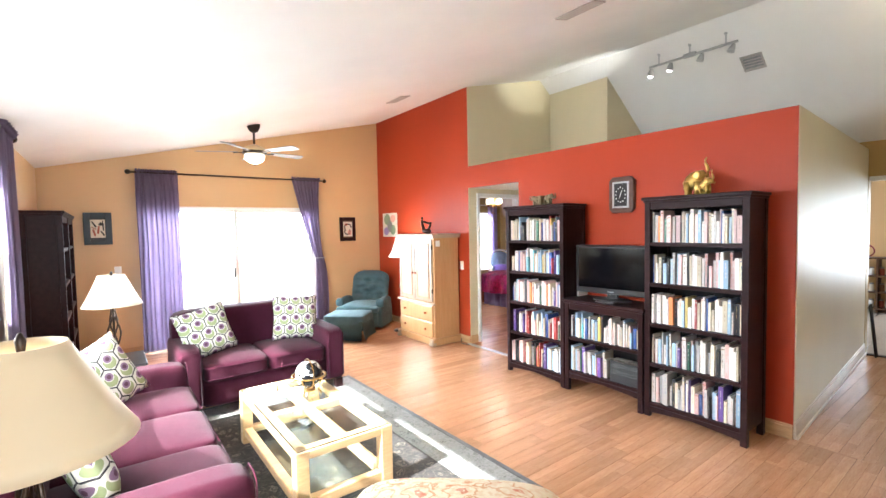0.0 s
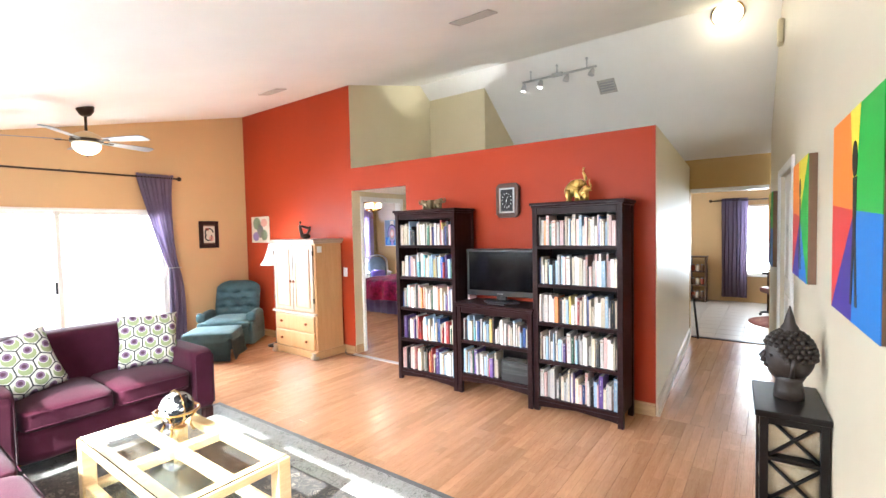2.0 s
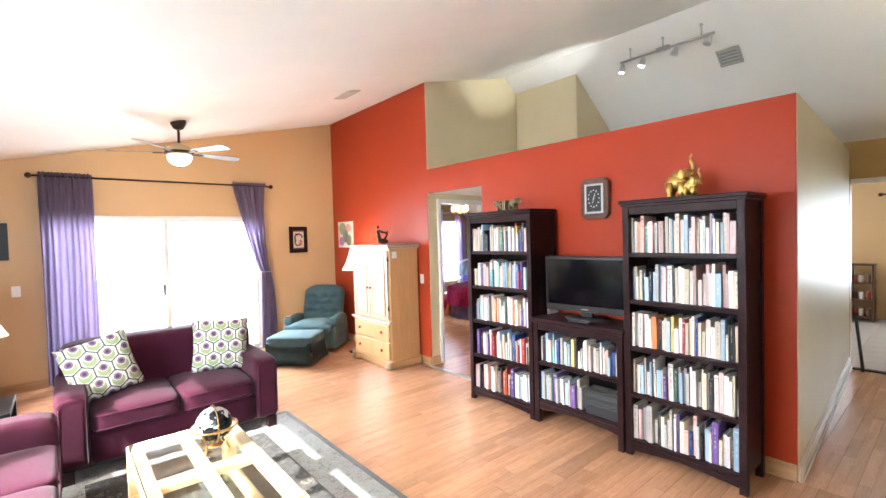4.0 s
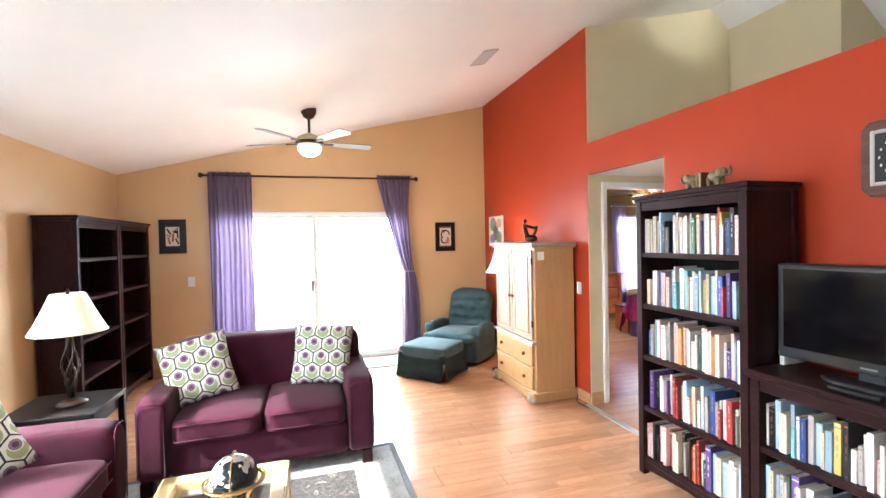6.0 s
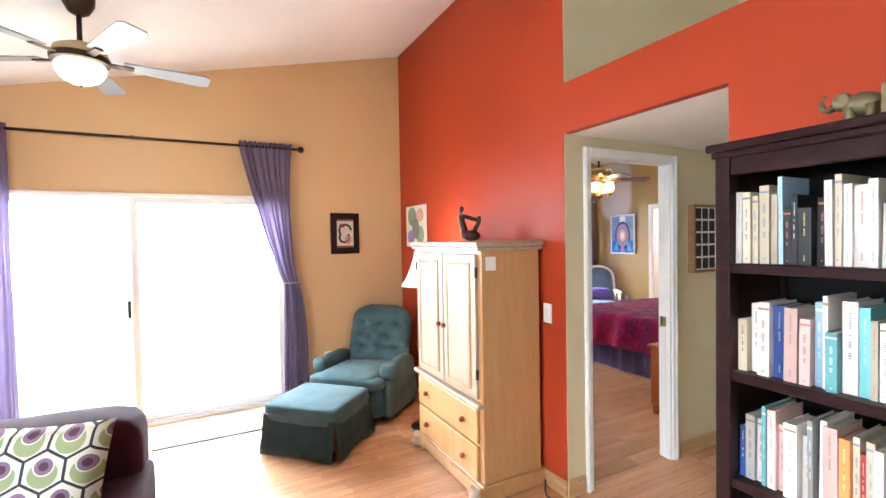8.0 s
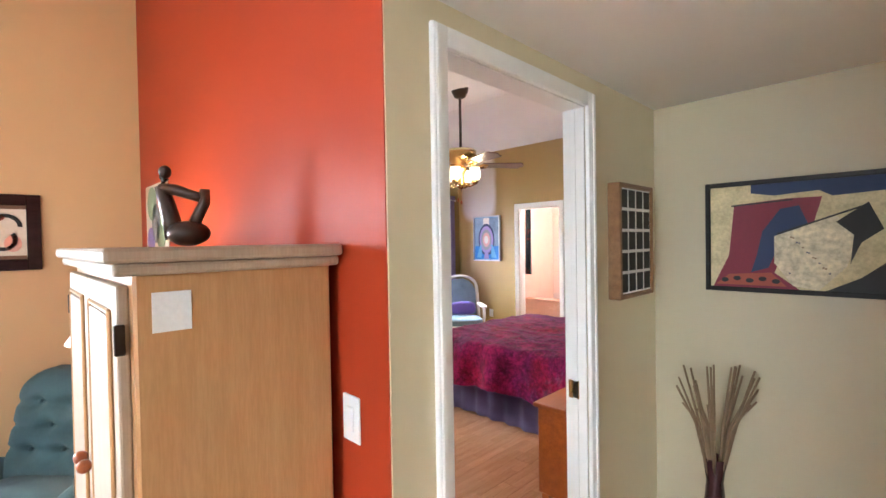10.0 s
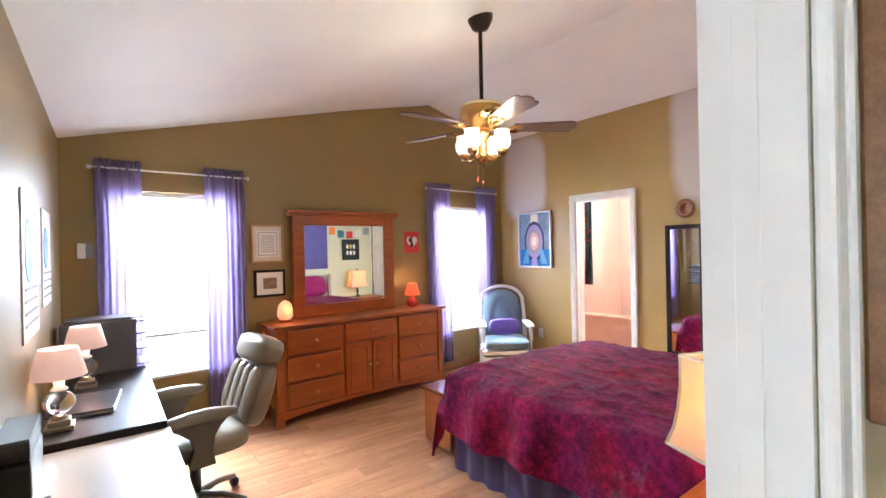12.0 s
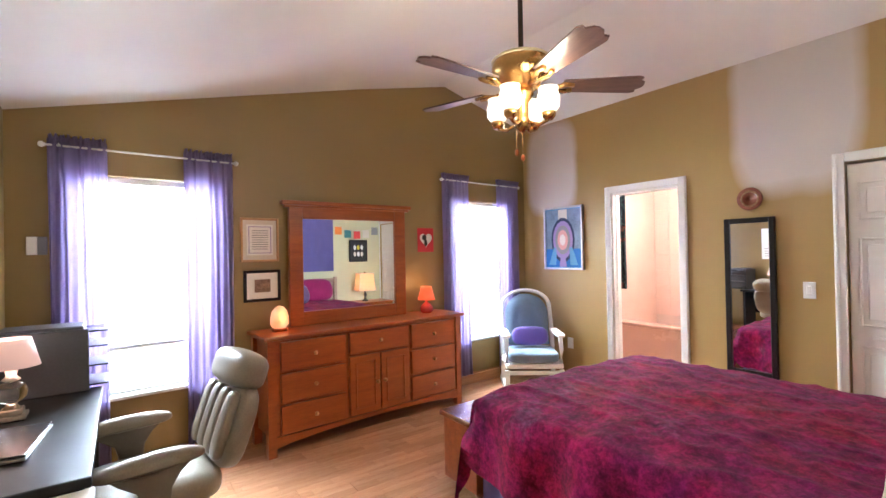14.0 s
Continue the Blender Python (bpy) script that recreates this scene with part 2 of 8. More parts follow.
def part(name, bm, material, parent=None, label="", m=None):
    """Links a bmesh as one mesh object, under a thing or a part."""
    me = bpy.data.meshes.new(name)
    bm.to_mesh(me)
    bm.free()
    for x in (material if isinstance(material, (list, tuple)) else [material]):
        me.materials.append(x)
    ob = new(name, me)
    if parent:
        ob.parent = parent
    if m is not None:
        ob.matrix_basis = m
    return tagged(ob, label)


def thing(name, label, category, m, group=""):
    ob = new(name)
    ob.empty_display_size = 0.1
    ob.matrix_basis = m
    return tagged(ob, label, category, group)


def setting(name, bm, material, label, m=None):
    return tagged(part(name, bm, material, None, "", m), label, "", "", "structure")


def wall(name, o, ang, length, top, holes, material, label, t=0.12):
    """A wall from o along ang; its room side is on the line, t its thickness to the line's left. holes: u0, u1, z0, z1."""
    cuts = sorted({0.0, length, *[h for q in holes for h in q[:2]]})
    bm = bmesh.new()
    y0, y1 = min(0, t), max(0, t)
    for a, b in zip(cuts, cuts[1:]):
        z = 0.0
        for q in sorted([q for q in holes if q[0] <= a + 1e-6 and q[1] >= b - 1e-6], key=lambda q: q[2]):
            if q[2] > z + 1e-4:
                hexa(bm, a, b, y0, y1, z, q[2], q[2])
            z = q[3]
        hexa(bm, a, b, y0, y1, z, top(a + 1e-5), top(b - 1e-5))
    return setting(name, bm, material, label, pose(o[0], o[1], 0, 0, 0, ang))


# ---- the structure ----
XR, YN, XW, ZP = 4.37, 7.43, -0.25, 2.44
RIDGE = 5.85


def zc(x):
    return 3.51 + 0.237 * (x - XR) if x < RIDGE else 3.861 - 0.75 * (x - RIDGE)


def zb(x):
    return 2.32 + 0.267 * (x - 4.57) if x < 7.87 else 3.20 - 0.234 * (x - 7.87)


wall("wall_north", (XW, YN), 0, XR - XW + 0.05, lambda u: zc(u + XW) + 0.04, [(0.99, 3.43, 0.0, 1.98)], TAN, "tan painted wall with a sliding glass door")
wall("wall_west", (XW, -1.6), 90, YN + 1.72, lambda u: zc(XW) + 0.03, [(3.3, 6.1, 1.05, 2.12)], TAN, "tan painted side wall with a window")
wall("wall_red", (XR, YN), -90, YN - 1.258, lambda u: ZP if u > 2.52 else zc(XR) + 0.02, [(2.52, 3.453, 0.0, 2.15)], RED, "brick-red painted accent wall with an opening", 0.05)
wall("wall_door", (XR + 0.003, 4.906), 0, 4.75, lambda u: zc(u + XR) + 0.01 if u < 1.8 else 2.6, [(0.192, 0.938, 0.0, 2.04), (RIDGE - XR, RIDGE - XR, 0.0, 0.0), (1.8, 1.8, 0.0, 0.0)], BEIGE, "beige painted wall with the bedroom door", 0.056)
wall("wall_bedroom_south", (4.566, 4.964), 0, 4.58, lambda u: zb(u + 4.57) + 0.03, [(0.0, 0.745, 0.0, 2.04)], CELERY, "pale celery painted bedroom wall with the door", 0.026)
wall("wall_vestibule", (6.0, 4.91), -90, 1.02, lambda u: 2.2, [], BEIGE_SHADED, "beige painted wall at the end of the vestibule", 0.08)
wall("wall_vestibule_south", (6.03, 3.93), 180, 1.61, lambda u: 2.2, [], BEIGE_SHADED, "beige painted side wall of the vestibule", 0.04)
bm = bmesh.new()
box(bm, XR + 0.05, 1.5, 2.15, 7.6, 4.91, 2.435)
setting("ceiling_vestibule", bm, CEIL, "white ceiling of the vestibule with a shelf on top")
bm = bmesh.new()
hexa(bm, 6.09, 7.6, 3.89, 4.9, 2.436, zc(6.09), zc(7.6))
setting("wall_duct", bm, BEIGE, "beige painted upper block behind the accent wall")
wall("wall_hall_north", (XR + 0.012, 1.253), 3, 3.22, lambda u: ZP, [], BEIGE, "beige painted hall wall", 0.1)
wall("wall_hall_south", (1.2, 0.163), 3, 6.12, lambda u: zc(1.2 + u), [(3.45, 4.6, 0.0, 2.06)], GREIGE, "greige painted hall wall hung with paintings", -0.12)
wall("wall_entry_east", (1.2, 0.16), -90, 1.76, lambda u: zc(1.2), [], GREIGE, "greige painted entry wall", 0.12)
wall("wall_south", (1.3, -1.6), 180, 1.67, lambda u: zc(1.3 - u), [(0.2, 1.4, 0.5, 2.1)], GREIGE, "greige painted entry wall", 0.12)
bm = bmesh.new()
hexa(bm, 7.62, 7.74, -2.6, 3.7, 2.12, 2.62, 2.62), hexa(bm, 7.62, 7.74, -2.6, 0.49, 0, 2.12, 2.12), hexa(bm, 7.62, 7.74, 1.42, 3.7, 0, 2.12, 2.12)
setting("wall_soffit", bm, MUSTARD, "mustard painted header over the wide opening")
bm = bmesh.new()
box(bm, 7.6, 0.5, 2.07, 7.76, 1.41, 2.12, 0.008)
setting("trim_header", bm, TRIM, "white painted trim under the header")
wall("wall_far_east", (11.4, 3.7), -90, 6.3, lambda u: 2.5, [(2.75, 3.75, 0.55, 2.0)], TAN, "tan painted wall of the far room with a window")
wall("wall_far_north", (7.74, 3.6), 0, 3.7, lambda u: 2.5, [(0.8, 2.8, 0, 2.0)], TAN, "tan painted wall of the far room")
wall("wall_far_south", (11.4, -2.5), 180, 3.7, lambda u: 2.5, [], TAN, "tan painted wall of the far room")
bm = bmesh.new()
box(bm, 7.7, -2.6, 2.45, 11.5, 3.8, 2.55)
setting("ceiling_far", bm, CEIL, "white ceiling of the far room")
bm = bmesh.new()


def slab(bm, x0, x1, y0, y1, f, t=0.1):
    v = [bm.verts.new(p) for p in ((x0, y0, f(x0)), (x1, y0, f(x1)), (x1, y1, f(x1)), (x0, y1, f(x0)), (x0, y0, f(x0) + t), (x1, y0, f(x1) + t), (x1, y1, f(x1) + t), (x0, y1, f(x0) + t))]
    for q in ((0, 3, 2, 1), (4, 5, 6, 7), (0, 1, 5, 4), (1, 2, 6, 5), (2, 3, 7, 6), (3, 0, 4, 7)):
        bm.faces.new([v[i] for i in q])


slab(bm, XW - 0.12, XR + 0.05, -1.72, 7.55, zc)
slab(bm, XR + 0.05, RIDGE, -1.72, 4.99, zc)
slab(bm, RIDGE, 7.74, -1.72, 4.99, lambda x: 3.861 - 0.75 * (x - RIDGE))
setting("ceiling", bm, CEIL, "white textured vaulted living room ceiling")
bm = bmesh.new()
slab(bm, 4.44, 7.87, 4.93, 9.5, zb)
slab(bm, 7.87, 9.27, 4.93, 9.5, lambda x: 3.20 - 0.234 * (x - 7.87))
setting("ceiling_bedroom", bm, CEIL, "white textured vaulted bedroom ceiling")
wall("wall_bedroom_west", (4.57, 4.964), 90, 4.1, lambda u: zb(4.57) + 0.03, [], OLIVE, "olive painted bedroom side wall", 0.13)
BW = pose(4.57, 8.94, 0, 0, 0, 3)
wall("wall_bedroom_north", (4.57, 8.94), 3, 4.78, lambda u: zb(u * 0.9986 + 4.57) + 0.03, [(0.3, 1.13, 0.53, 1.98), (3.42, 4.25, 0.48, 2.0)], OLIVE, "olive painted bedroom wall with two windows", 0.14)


def blotched_paint():
    """Mustard wall paint with two pale, soft-edged exposure-blending patches put into its colour."""
    m, t, b = nodes("blotched_mustard_paint", 0.42)
    v = mapped(t)
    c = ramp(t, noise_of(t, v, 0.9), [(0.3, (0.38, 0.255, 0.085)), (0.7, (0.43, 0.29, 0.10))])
    n = t.nodes.new("ShaderNodeTexNoise")
    n.inputs["Scale"].default_value = 2.5
    t.links.new(v, n.inputs["Vector"])
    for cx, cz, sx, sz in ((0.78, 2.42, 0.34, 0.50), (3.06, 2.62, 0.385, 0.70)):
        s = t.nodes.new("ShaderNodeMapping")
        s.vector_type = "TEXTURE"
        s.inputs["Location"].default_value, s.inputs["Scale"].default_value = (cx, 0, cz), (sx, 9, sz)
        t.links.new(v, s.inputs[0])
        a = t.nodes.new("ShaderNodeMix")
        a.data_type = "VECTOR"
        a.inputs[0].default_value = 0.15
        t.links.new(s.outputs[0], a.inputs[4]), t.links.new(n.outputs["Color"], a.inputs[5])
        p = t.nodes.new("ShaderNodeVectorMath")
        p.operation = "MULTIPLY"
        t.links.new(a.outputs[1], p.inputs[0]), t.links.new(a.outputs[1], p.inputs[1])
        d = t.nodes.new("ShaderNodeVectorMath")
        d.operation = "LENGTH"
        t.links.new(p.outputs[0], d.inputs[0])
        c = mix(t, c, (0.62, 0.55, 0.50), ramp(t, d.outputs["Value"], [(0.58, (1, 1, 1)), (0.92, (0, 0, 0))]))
    t.links.new(c, b.inputs["Base Color"])
    bump(t, b, noise_of(t, v, 140, 3), 0.12, 0.003)
    return m


wall("wall_bedroom_east", (9.15, 9.5), -90, 4.6, lambda u: zb(9.15) + 0.03, [(1.52, 2.2, 0.0, 2.0), (3.32, 4.5, 0.0, 2.0)], blotched_paint(), "mustard painted bedroom wall with pale exposure-blending patches", 0.12)
bm = bmesh.new()
box(bm, 9.35, 4.9, 0, 9.8, 6.4, 2.2)
setting("wall_closet", bm, GREIGE, "plain back of the closet")
# floors under the boards
bm = bmesh.new()
box(bm, XW - 0.2, -1.8, -0.12, 7.62, 7.6, -0.012)
setting("floor", bm, plain("floor_screed", (0.2, 0.12, 0.07), 0.8), "laminate board floor of the living room")
bm = bmesh.new()
box(bm, 7.62, -2.6, -0.12, 11.5, 3.8, -0.012)
setting("floor_far", bm, plain("tile_grout", (0.42, 0.36, 0.3), 0.8), "tile floor of the far room")
bm = bmesh.new()
box(bm, 4.4, 7.6, -0.12, 9.3, 9.5, -0.012), box(bm, 7.62, 4.9, -0.12, 9.3, 7.6, -0.012)
setting("floor_bedroom", bm, plain("floor_screed_b", (0.2, 0.12, 0.07), 0.8), "laminate board floor of the bedroom")

# ---- more materials ----
def reckon(t, op, a, b=0.0):
    n = t.nodes.new("ShaderNodeMath")
    n.operation = op
    for i, v in enumerate((a, b)):
        if isinstance(v, bpy.types.NodeSocket):
            t.links.new(v, n.inputs[i])
        else:
            n.inputs[i].default_value = v
    return n.outputs[0]


def cushion_print(name, pitch=0.118):
    """Cream cloth printed with staggered purple dots in green cups, each inside a dark honeycomb outline."""
    m, t, b = nodes(name, 0.9)
    xyz = t.nodes.new("ShaderNodeSeparateXYZ")
    t.links.new(mapped(t), xyz.inputs[0])
    x, z = reckon(t, "DIVIDE", xyz.outputs[0], pitch), reckon(t, "DIVIDE", xyz.outputs[2], pitch)
    cells = []
    for off in (0.0, 0.5):
        u = reckon(t, "SUBTRACT", reckon(t, "FRACT", reckon(t, "ADD", x, off + 8)), 0.5)
        v = reckon(t, "MULTIPLY", reckon(t, "SUBTRACT", reckon(t, "FRACT", reckon(t, "ADD", reckon(t, "DIVIDE", z, 1.73), off + 8)), 0.5), 1.73)
        au, av = reckon(t, "ABSOLUTE", u), reckon(t, "ABSOLUTE", v)
        cells.append((u, v, reckon(t, "MAXIMUM", au, reckon(t, "ADD", reckon(t, "MULTIPLY", au, 0.5), reckon(t, "MULTIPLY", av, 0.866)))))
    pick = reckon(t, "LESS_THAN", cells[1][2], cells[0][2])

    def chosen(i):
        return reckon(t, "ADD", cells[0][i], reckon(t, "MULTIPLY", pick, reckon(t, "SUBTRACT", cells[1][i], cells[0][i])))
    u, v, h = chosen(0), chosen(1), chosen(2)

    def away(dv):
        w = reckon(t, "ADD", v, dv)
        return reckon(t, "SQRT", reckon(t, "ADD", reckon(t, "MULTIPLY", u, u), reckon(t, "MULTIPLY", w, w)))
    dot, cup = away(-0.13), away(0.08)
    c = mix(t, (0.60, 0.58, 0.50), (0.27, 0.31, 0.15), reckon(t, "MULTIPLY", reckon(t, "LESS_THAN", cup, 0.36), reckon(t, "LESS_THAN", v, 0.13)))
    c = mix(t, c, (0.60, 0.58, 0.50), reckon(t, "LESS_THAN", dot, 0.265))
    c = mix(t, c, (0.20, 0.12, 0.19), reckon(t, "LESS_THAN", dot, 0.225))
    c = mix(t, c, (0.085, 0.03, 0.06), reckon(t, "LESS_THAN", dot, 0.12))
    c = mix(t, c, (0.03, 0.026, 0.03), reckon(t, "GREATER_THAN", h, 0.462))
    t.links.new(c, b.inputs["Base Color"])
    bump(t, b, noise_of(t, mapped(t), 300, 2), 0.3, 0.003)
    return m


def blobs(name, ground, flower, leaf, scale=7.0, rough=0.95):
    """A woven or printed pattern of scattered blossoms on a ground."""
    m, t, b = nodes(name, rough)
    v = mapped(t)
    vo = t.nodes.new("ShaderNodeTexVoronoi")
    vo.inputs["Scale"].default_value = scale
    w = t.nodes.new("ShaderNodeVectorMath")
    w.operation = "ADD"
    n = t.nodes.new("ShaderNodeTexNoise")
    n.inputs["Scale"].default_value = scale * 1.6
    t.links.new(v, n.inputs["Vector"])
    s = t.nodes.new("ShaderNodeVectorMath")
    s.operation = "SCALE"
    s.inputs["Scale"].default_value = 0.12
    t.links.new(n.outputs["Color"], s.inputs[0])
    t.links.new(v, w.inputs[0]), t.links.new(s.outputs[0], w.inputs[1])
    t.links.new(w.outputs[0], vo.inputs["Vector"])
    c = ramp(t, vo.outputs["Distance"], [(0.0, flower), (0.14, ground), (0.2, flower), (0.27, ground), (0.47, leaf), (0.53, ground)], True)
    c = mix(t, c, ramp(t, noise_of(t, v, scale * 5, 3), [(0.45, ground), (0.6, leaf)]), 0.35)
    t.links.new(c, b.inputs["Base Color"])
    bump(t, b, noise_of(t, v, 350, 2), 0.5, 0.004)
    return m


PRINT = cushion_print("printed_cushion_cloth")
RUG_FIELD = blobs("rug_field_pile", (0.045, 0.04, 0.038), (0.26, 0.22, 0.17), (0.12, 0.10, 0.085), 9)
RUG_BORDER = blobs("rug_border_pile", (0.30, 0.29, 0.27), (0.08, 0.075, 0.07), (0.16, 0.15, 0.14), 12)
RUG_EDGE = fabric("rug_edge_pile", (0.06, 0.055, 0.055))
FLORAL = blobs("floral_upholstery", (0.66, 0.55, 0.38), (0.45, 0.10, 0.06), (0.50, 0.22, 0.10), 8)
SEAGRASS = blobs("seagrass_basket", (0.52, 0.43, 0.29), (0.70, 0.62, 0.48), (0.34, 0.26, 0.16), 40)
SCREEN = plain("tv_screen", (0.003, 0.003, 0.004), 0.1, var=0.02, relief=0.0)
SCREEN.node_tree.nodes["Principled BSDF"].inputs["Specular IOR Level"].default_value = 0.3
SCULPT = plain("brown_cast_bronze", (0.045, 0.022, 0.013), 0.32, 0.3)
STONE_DARK = plain("dark_cast_stone", (0.030, 0.020, 0.016), 0.45, relief=0.3, fine=60)
PAPER = plain("book_pages", (0.62, 0.56, 0.45), 0.8)


# ---- the living room ----
def frame_box(bm, x0, z0, x1, z1, w, y0, y1, bev=0.004):
    """Four mitred-looking members round a rectangle that stands in the xz plane."""
    box(bm, x0, y0, z0, x0 + w, y1, z1, bev), box(bm, x1 - w, y0, z0, x1, y1, z1, bev)
    box(bm, x0 + w, y0 + 0.001, z0, x1 - w, y1 - 0.001, z0 + w, bev), box(bm, x0 + w, y0 + 0.001, z1 - w, x1 - w, y1 - 0.001, z1, bev)
    return bm


def sliding_door():
    o = thing("sliding_door", "white framed two-panel sliding glass door to a bright patio", "door", pose(0.74, YN, 0))
    part("door_frame", frame_box(bmesh.new(), 0.0, 0.005, 2.44, 1.98, 0.035, 0.01, 0.11), TRIM, o)
    for i, (a, b, y) in enumerate(((0.03, 1.245, 0.07), (1.195, 2.41, 0.03))):
        s = part("sash", frame_box(bmesh.new(), a, 0.04, b, 1.95, 0.055, y, y + 0.03), TRIM, o)
        p = part("pane", box(bmesh.new(), a + 0.05, y + 0.012, 0.09, b - 0.05, y + 0.018, 1.9), CLEAR, s)
        p.visible_shadow = False
    part("handle", box(bmesh.new(), 1.165, 0.0, 0.93, 1.19, 0.03, 1.08, 0.008, 2), BLACK, o, "dark pull handle")
    part("track", box(bmesh.new(), 0.0, -0.02, 0.0, 2.44, 0.1, 0.03, 0.004), CHROME, o)


sliding_door()


def curtain(name, label, m, w0, w1, z0, z1, folds=9, amp=0.03, tie=None, mat=None, group=""):
    """A hanging cloth from z1 down to z0; w0 and w1: width at the top and at the bottom; tie: height, width and sideways pull."""
    bm = bmesh.new()
    nu, nv = folds * 8, 26
    rows = []
    for j in range(nv + 1):
        z = z0 + (z1 - z0) * j / nv
        k = (z - z0) / (z1 - z0)
        w, off = w1 + (w0 - w1) * k, 0.0
        if tie:
            d = (z - tie[0]) / (z1 - tie[0]) if z > tie[0] else (tie[0] - z) / (tie[0] - z0)
            d = max(0, min(1, d)) ** (0.8 if z > tie[0] else 0.7)
            w = tie[1] + (w - tie[1]) * d
            off = tie[2] * (1 - d) if z > tie[0] else tie[2] - 0.03 * d
        row = []
        for i in range(nu + 1):
            u = i / nu
            ph = u * folds * 2 * math.pi + 0.5 * math.sin(3 * z) + 0.8 * math.sin(u * 7)
            a = amp * (0.55 + 0.45 * (1 - k)) * (0.8 + 0.4 * math.sin(u * 13.0))
            row.append(bm.verts.new((u * w + off + 0.006 * math.sin(ph * 0.5 + z * 2), a * math.sin(ph), z)))
        rows.append(row)
    for a, b in zip(rows, rows[1:]):
        for i in range(nu):
            bm.faces.new((a[i], a[i + 1], b[i + 1], b[i])).smooth = True
    bmesh.ops.solidify(bm, geom=bm.faces[:], thickness=0.003)
    o = thing(name, label, "curtain", m, group)
    part("panel", bm, mat or PURPLE, o)
    bm = bmesh.new()
    n = folds * 12
    rows = [[bm.verts.new((w0 * i / n, (0.55 + 0.45 * j) * amp * math.sin(i * 1.05 + 0.6 * math.sin(i * 0.3)) - 0.004, z1 - 0.03 + 0.026 * j + 0.004 * math.sin(i * 0.7) * j)) for i in range(n + 1)] for j in range(3)]
    for a, b in zip(rows, rows[1:]):
        for i in range(n):
            bm.faces.new((a[i], a[i + 1], b[i + 1], b[i])).smooth = True
    bmesh.ops.solidify(bm, geom=bm.faces[:], thickness=0.003)
    part("header_ruffle", bm, mat or PURPLE, o)
    return o


def rod(name, label, m, length, r=0.012, mat=None, mid=True, proj=0.09):
    o = thing(name, label, "curtain rod", m)
    mat = mat or BRONZE
    part("pole", tube(bmesh.new(), [(0, 0, 0), (length, 0, 0)], r), mat, o)
    for x in (0.0, length):
        part("finial", ball(bmesh.new(), x, 0, 0, r * 2.6, None, None, 12, 8), mat, o)
    for x in ([0.12, length / 2, length - 0.12] if mid else [0.08, length - 0.08]):
        part("bracket", tube(bmesh.new(), [(x, proj, 0.01), (x, 0.01, 0.01), (x, 0.0, r + 0.004)], 0.007, 6), mat, o)
    return o


rod("curtain_rod", "bronze curtain rod with ball finials above the sliding door", pose(0.65, YN - 0.09, 2.42), 2.67)
curtain("curtain", "straight purple curtain hanging beside the sliding door", pose(0.73, YN - 0.09, 0), 0.48, 0.5, 0.03, 2.44, 9, group="living room curtains")
curtain("curtain", "purple curtain tied back beside the sliding door", pose(2.78, YN - 0.09, 0), 0.46, 0.22, 0.03, 2.44, 8, 0.022, (1.16, 0.12, 0.36), group="living room curtains")
o = thing("curtain_tieback", "small metal curtain tieback hook on the wall", "tieback", pose(3.2, YN - 0.09, 1.16))
part("hook", tube(bmesh.new(), [(0.09, 0.09, 0), (-0.08, -0.02, 0), (-0.08, -0.05, 0), (0.08, -0.05, 0.0)], 0.006, 6), CHROME, o)


def window_unit(name, label, m, w, z0, z1, depth, rail=0.5):
    """A white window set in an opening that runs along x from 0 to w, with its room side at y 0."""
    o = tagged(new(name), label, "", "", "structure")
    o.matrix_basis = m
    part("window_frame", frame_box(bmesh.new(), 0.002, z0 + 0.002, w - 0.002, z1 - 0.002, 0.04, depth * 0.45, depth * 0.45 + 0.05), TRIM, o)
    if rail:
        part("rail", box(bmesh.new(), 0.04, depth * 0.45, z0 + (z1 - z0) * rail - 0.015, w - 0.04, depth * 0.45 + 0.04, z0 + (z1 - z0) * rail + 0.015, 0.004), TRIM, o)
    part("window_sill", box(bmesh.new(), -0.03, -0.03, z0 - 0.022, w + 0.03, depth * 0.4, z0 + 0.003, 0.006), TRIM, o)
    p = part("pane", box(bmesh.new(), 0.04, depth * 0.5, z0 + 0.04, w - 0.04, depth * 0.5 + 0.005, z1 - 0.04), CLEAR, o)
    p.visible_shadow = False
    return o


window_unit("window_1", "white framed window behind the long sofa", pose(XW, 1.7, 0, 0, 0, 90), 2.8, 1.05, 2.12, 0.12)
rod("curtain_rod", "bronze curtain rod above the side window", pose(XW + 0.09, 1.4, 2.36, 0, 0, 90), 3.6)
curtain("curtain", "purple curtain hanging beside the side window", pose(XW + 0.09, 4.45, 0, 0, 0, 90), 0.5, 0.5, 0.05, 2.38, 9, group="living room curtains")


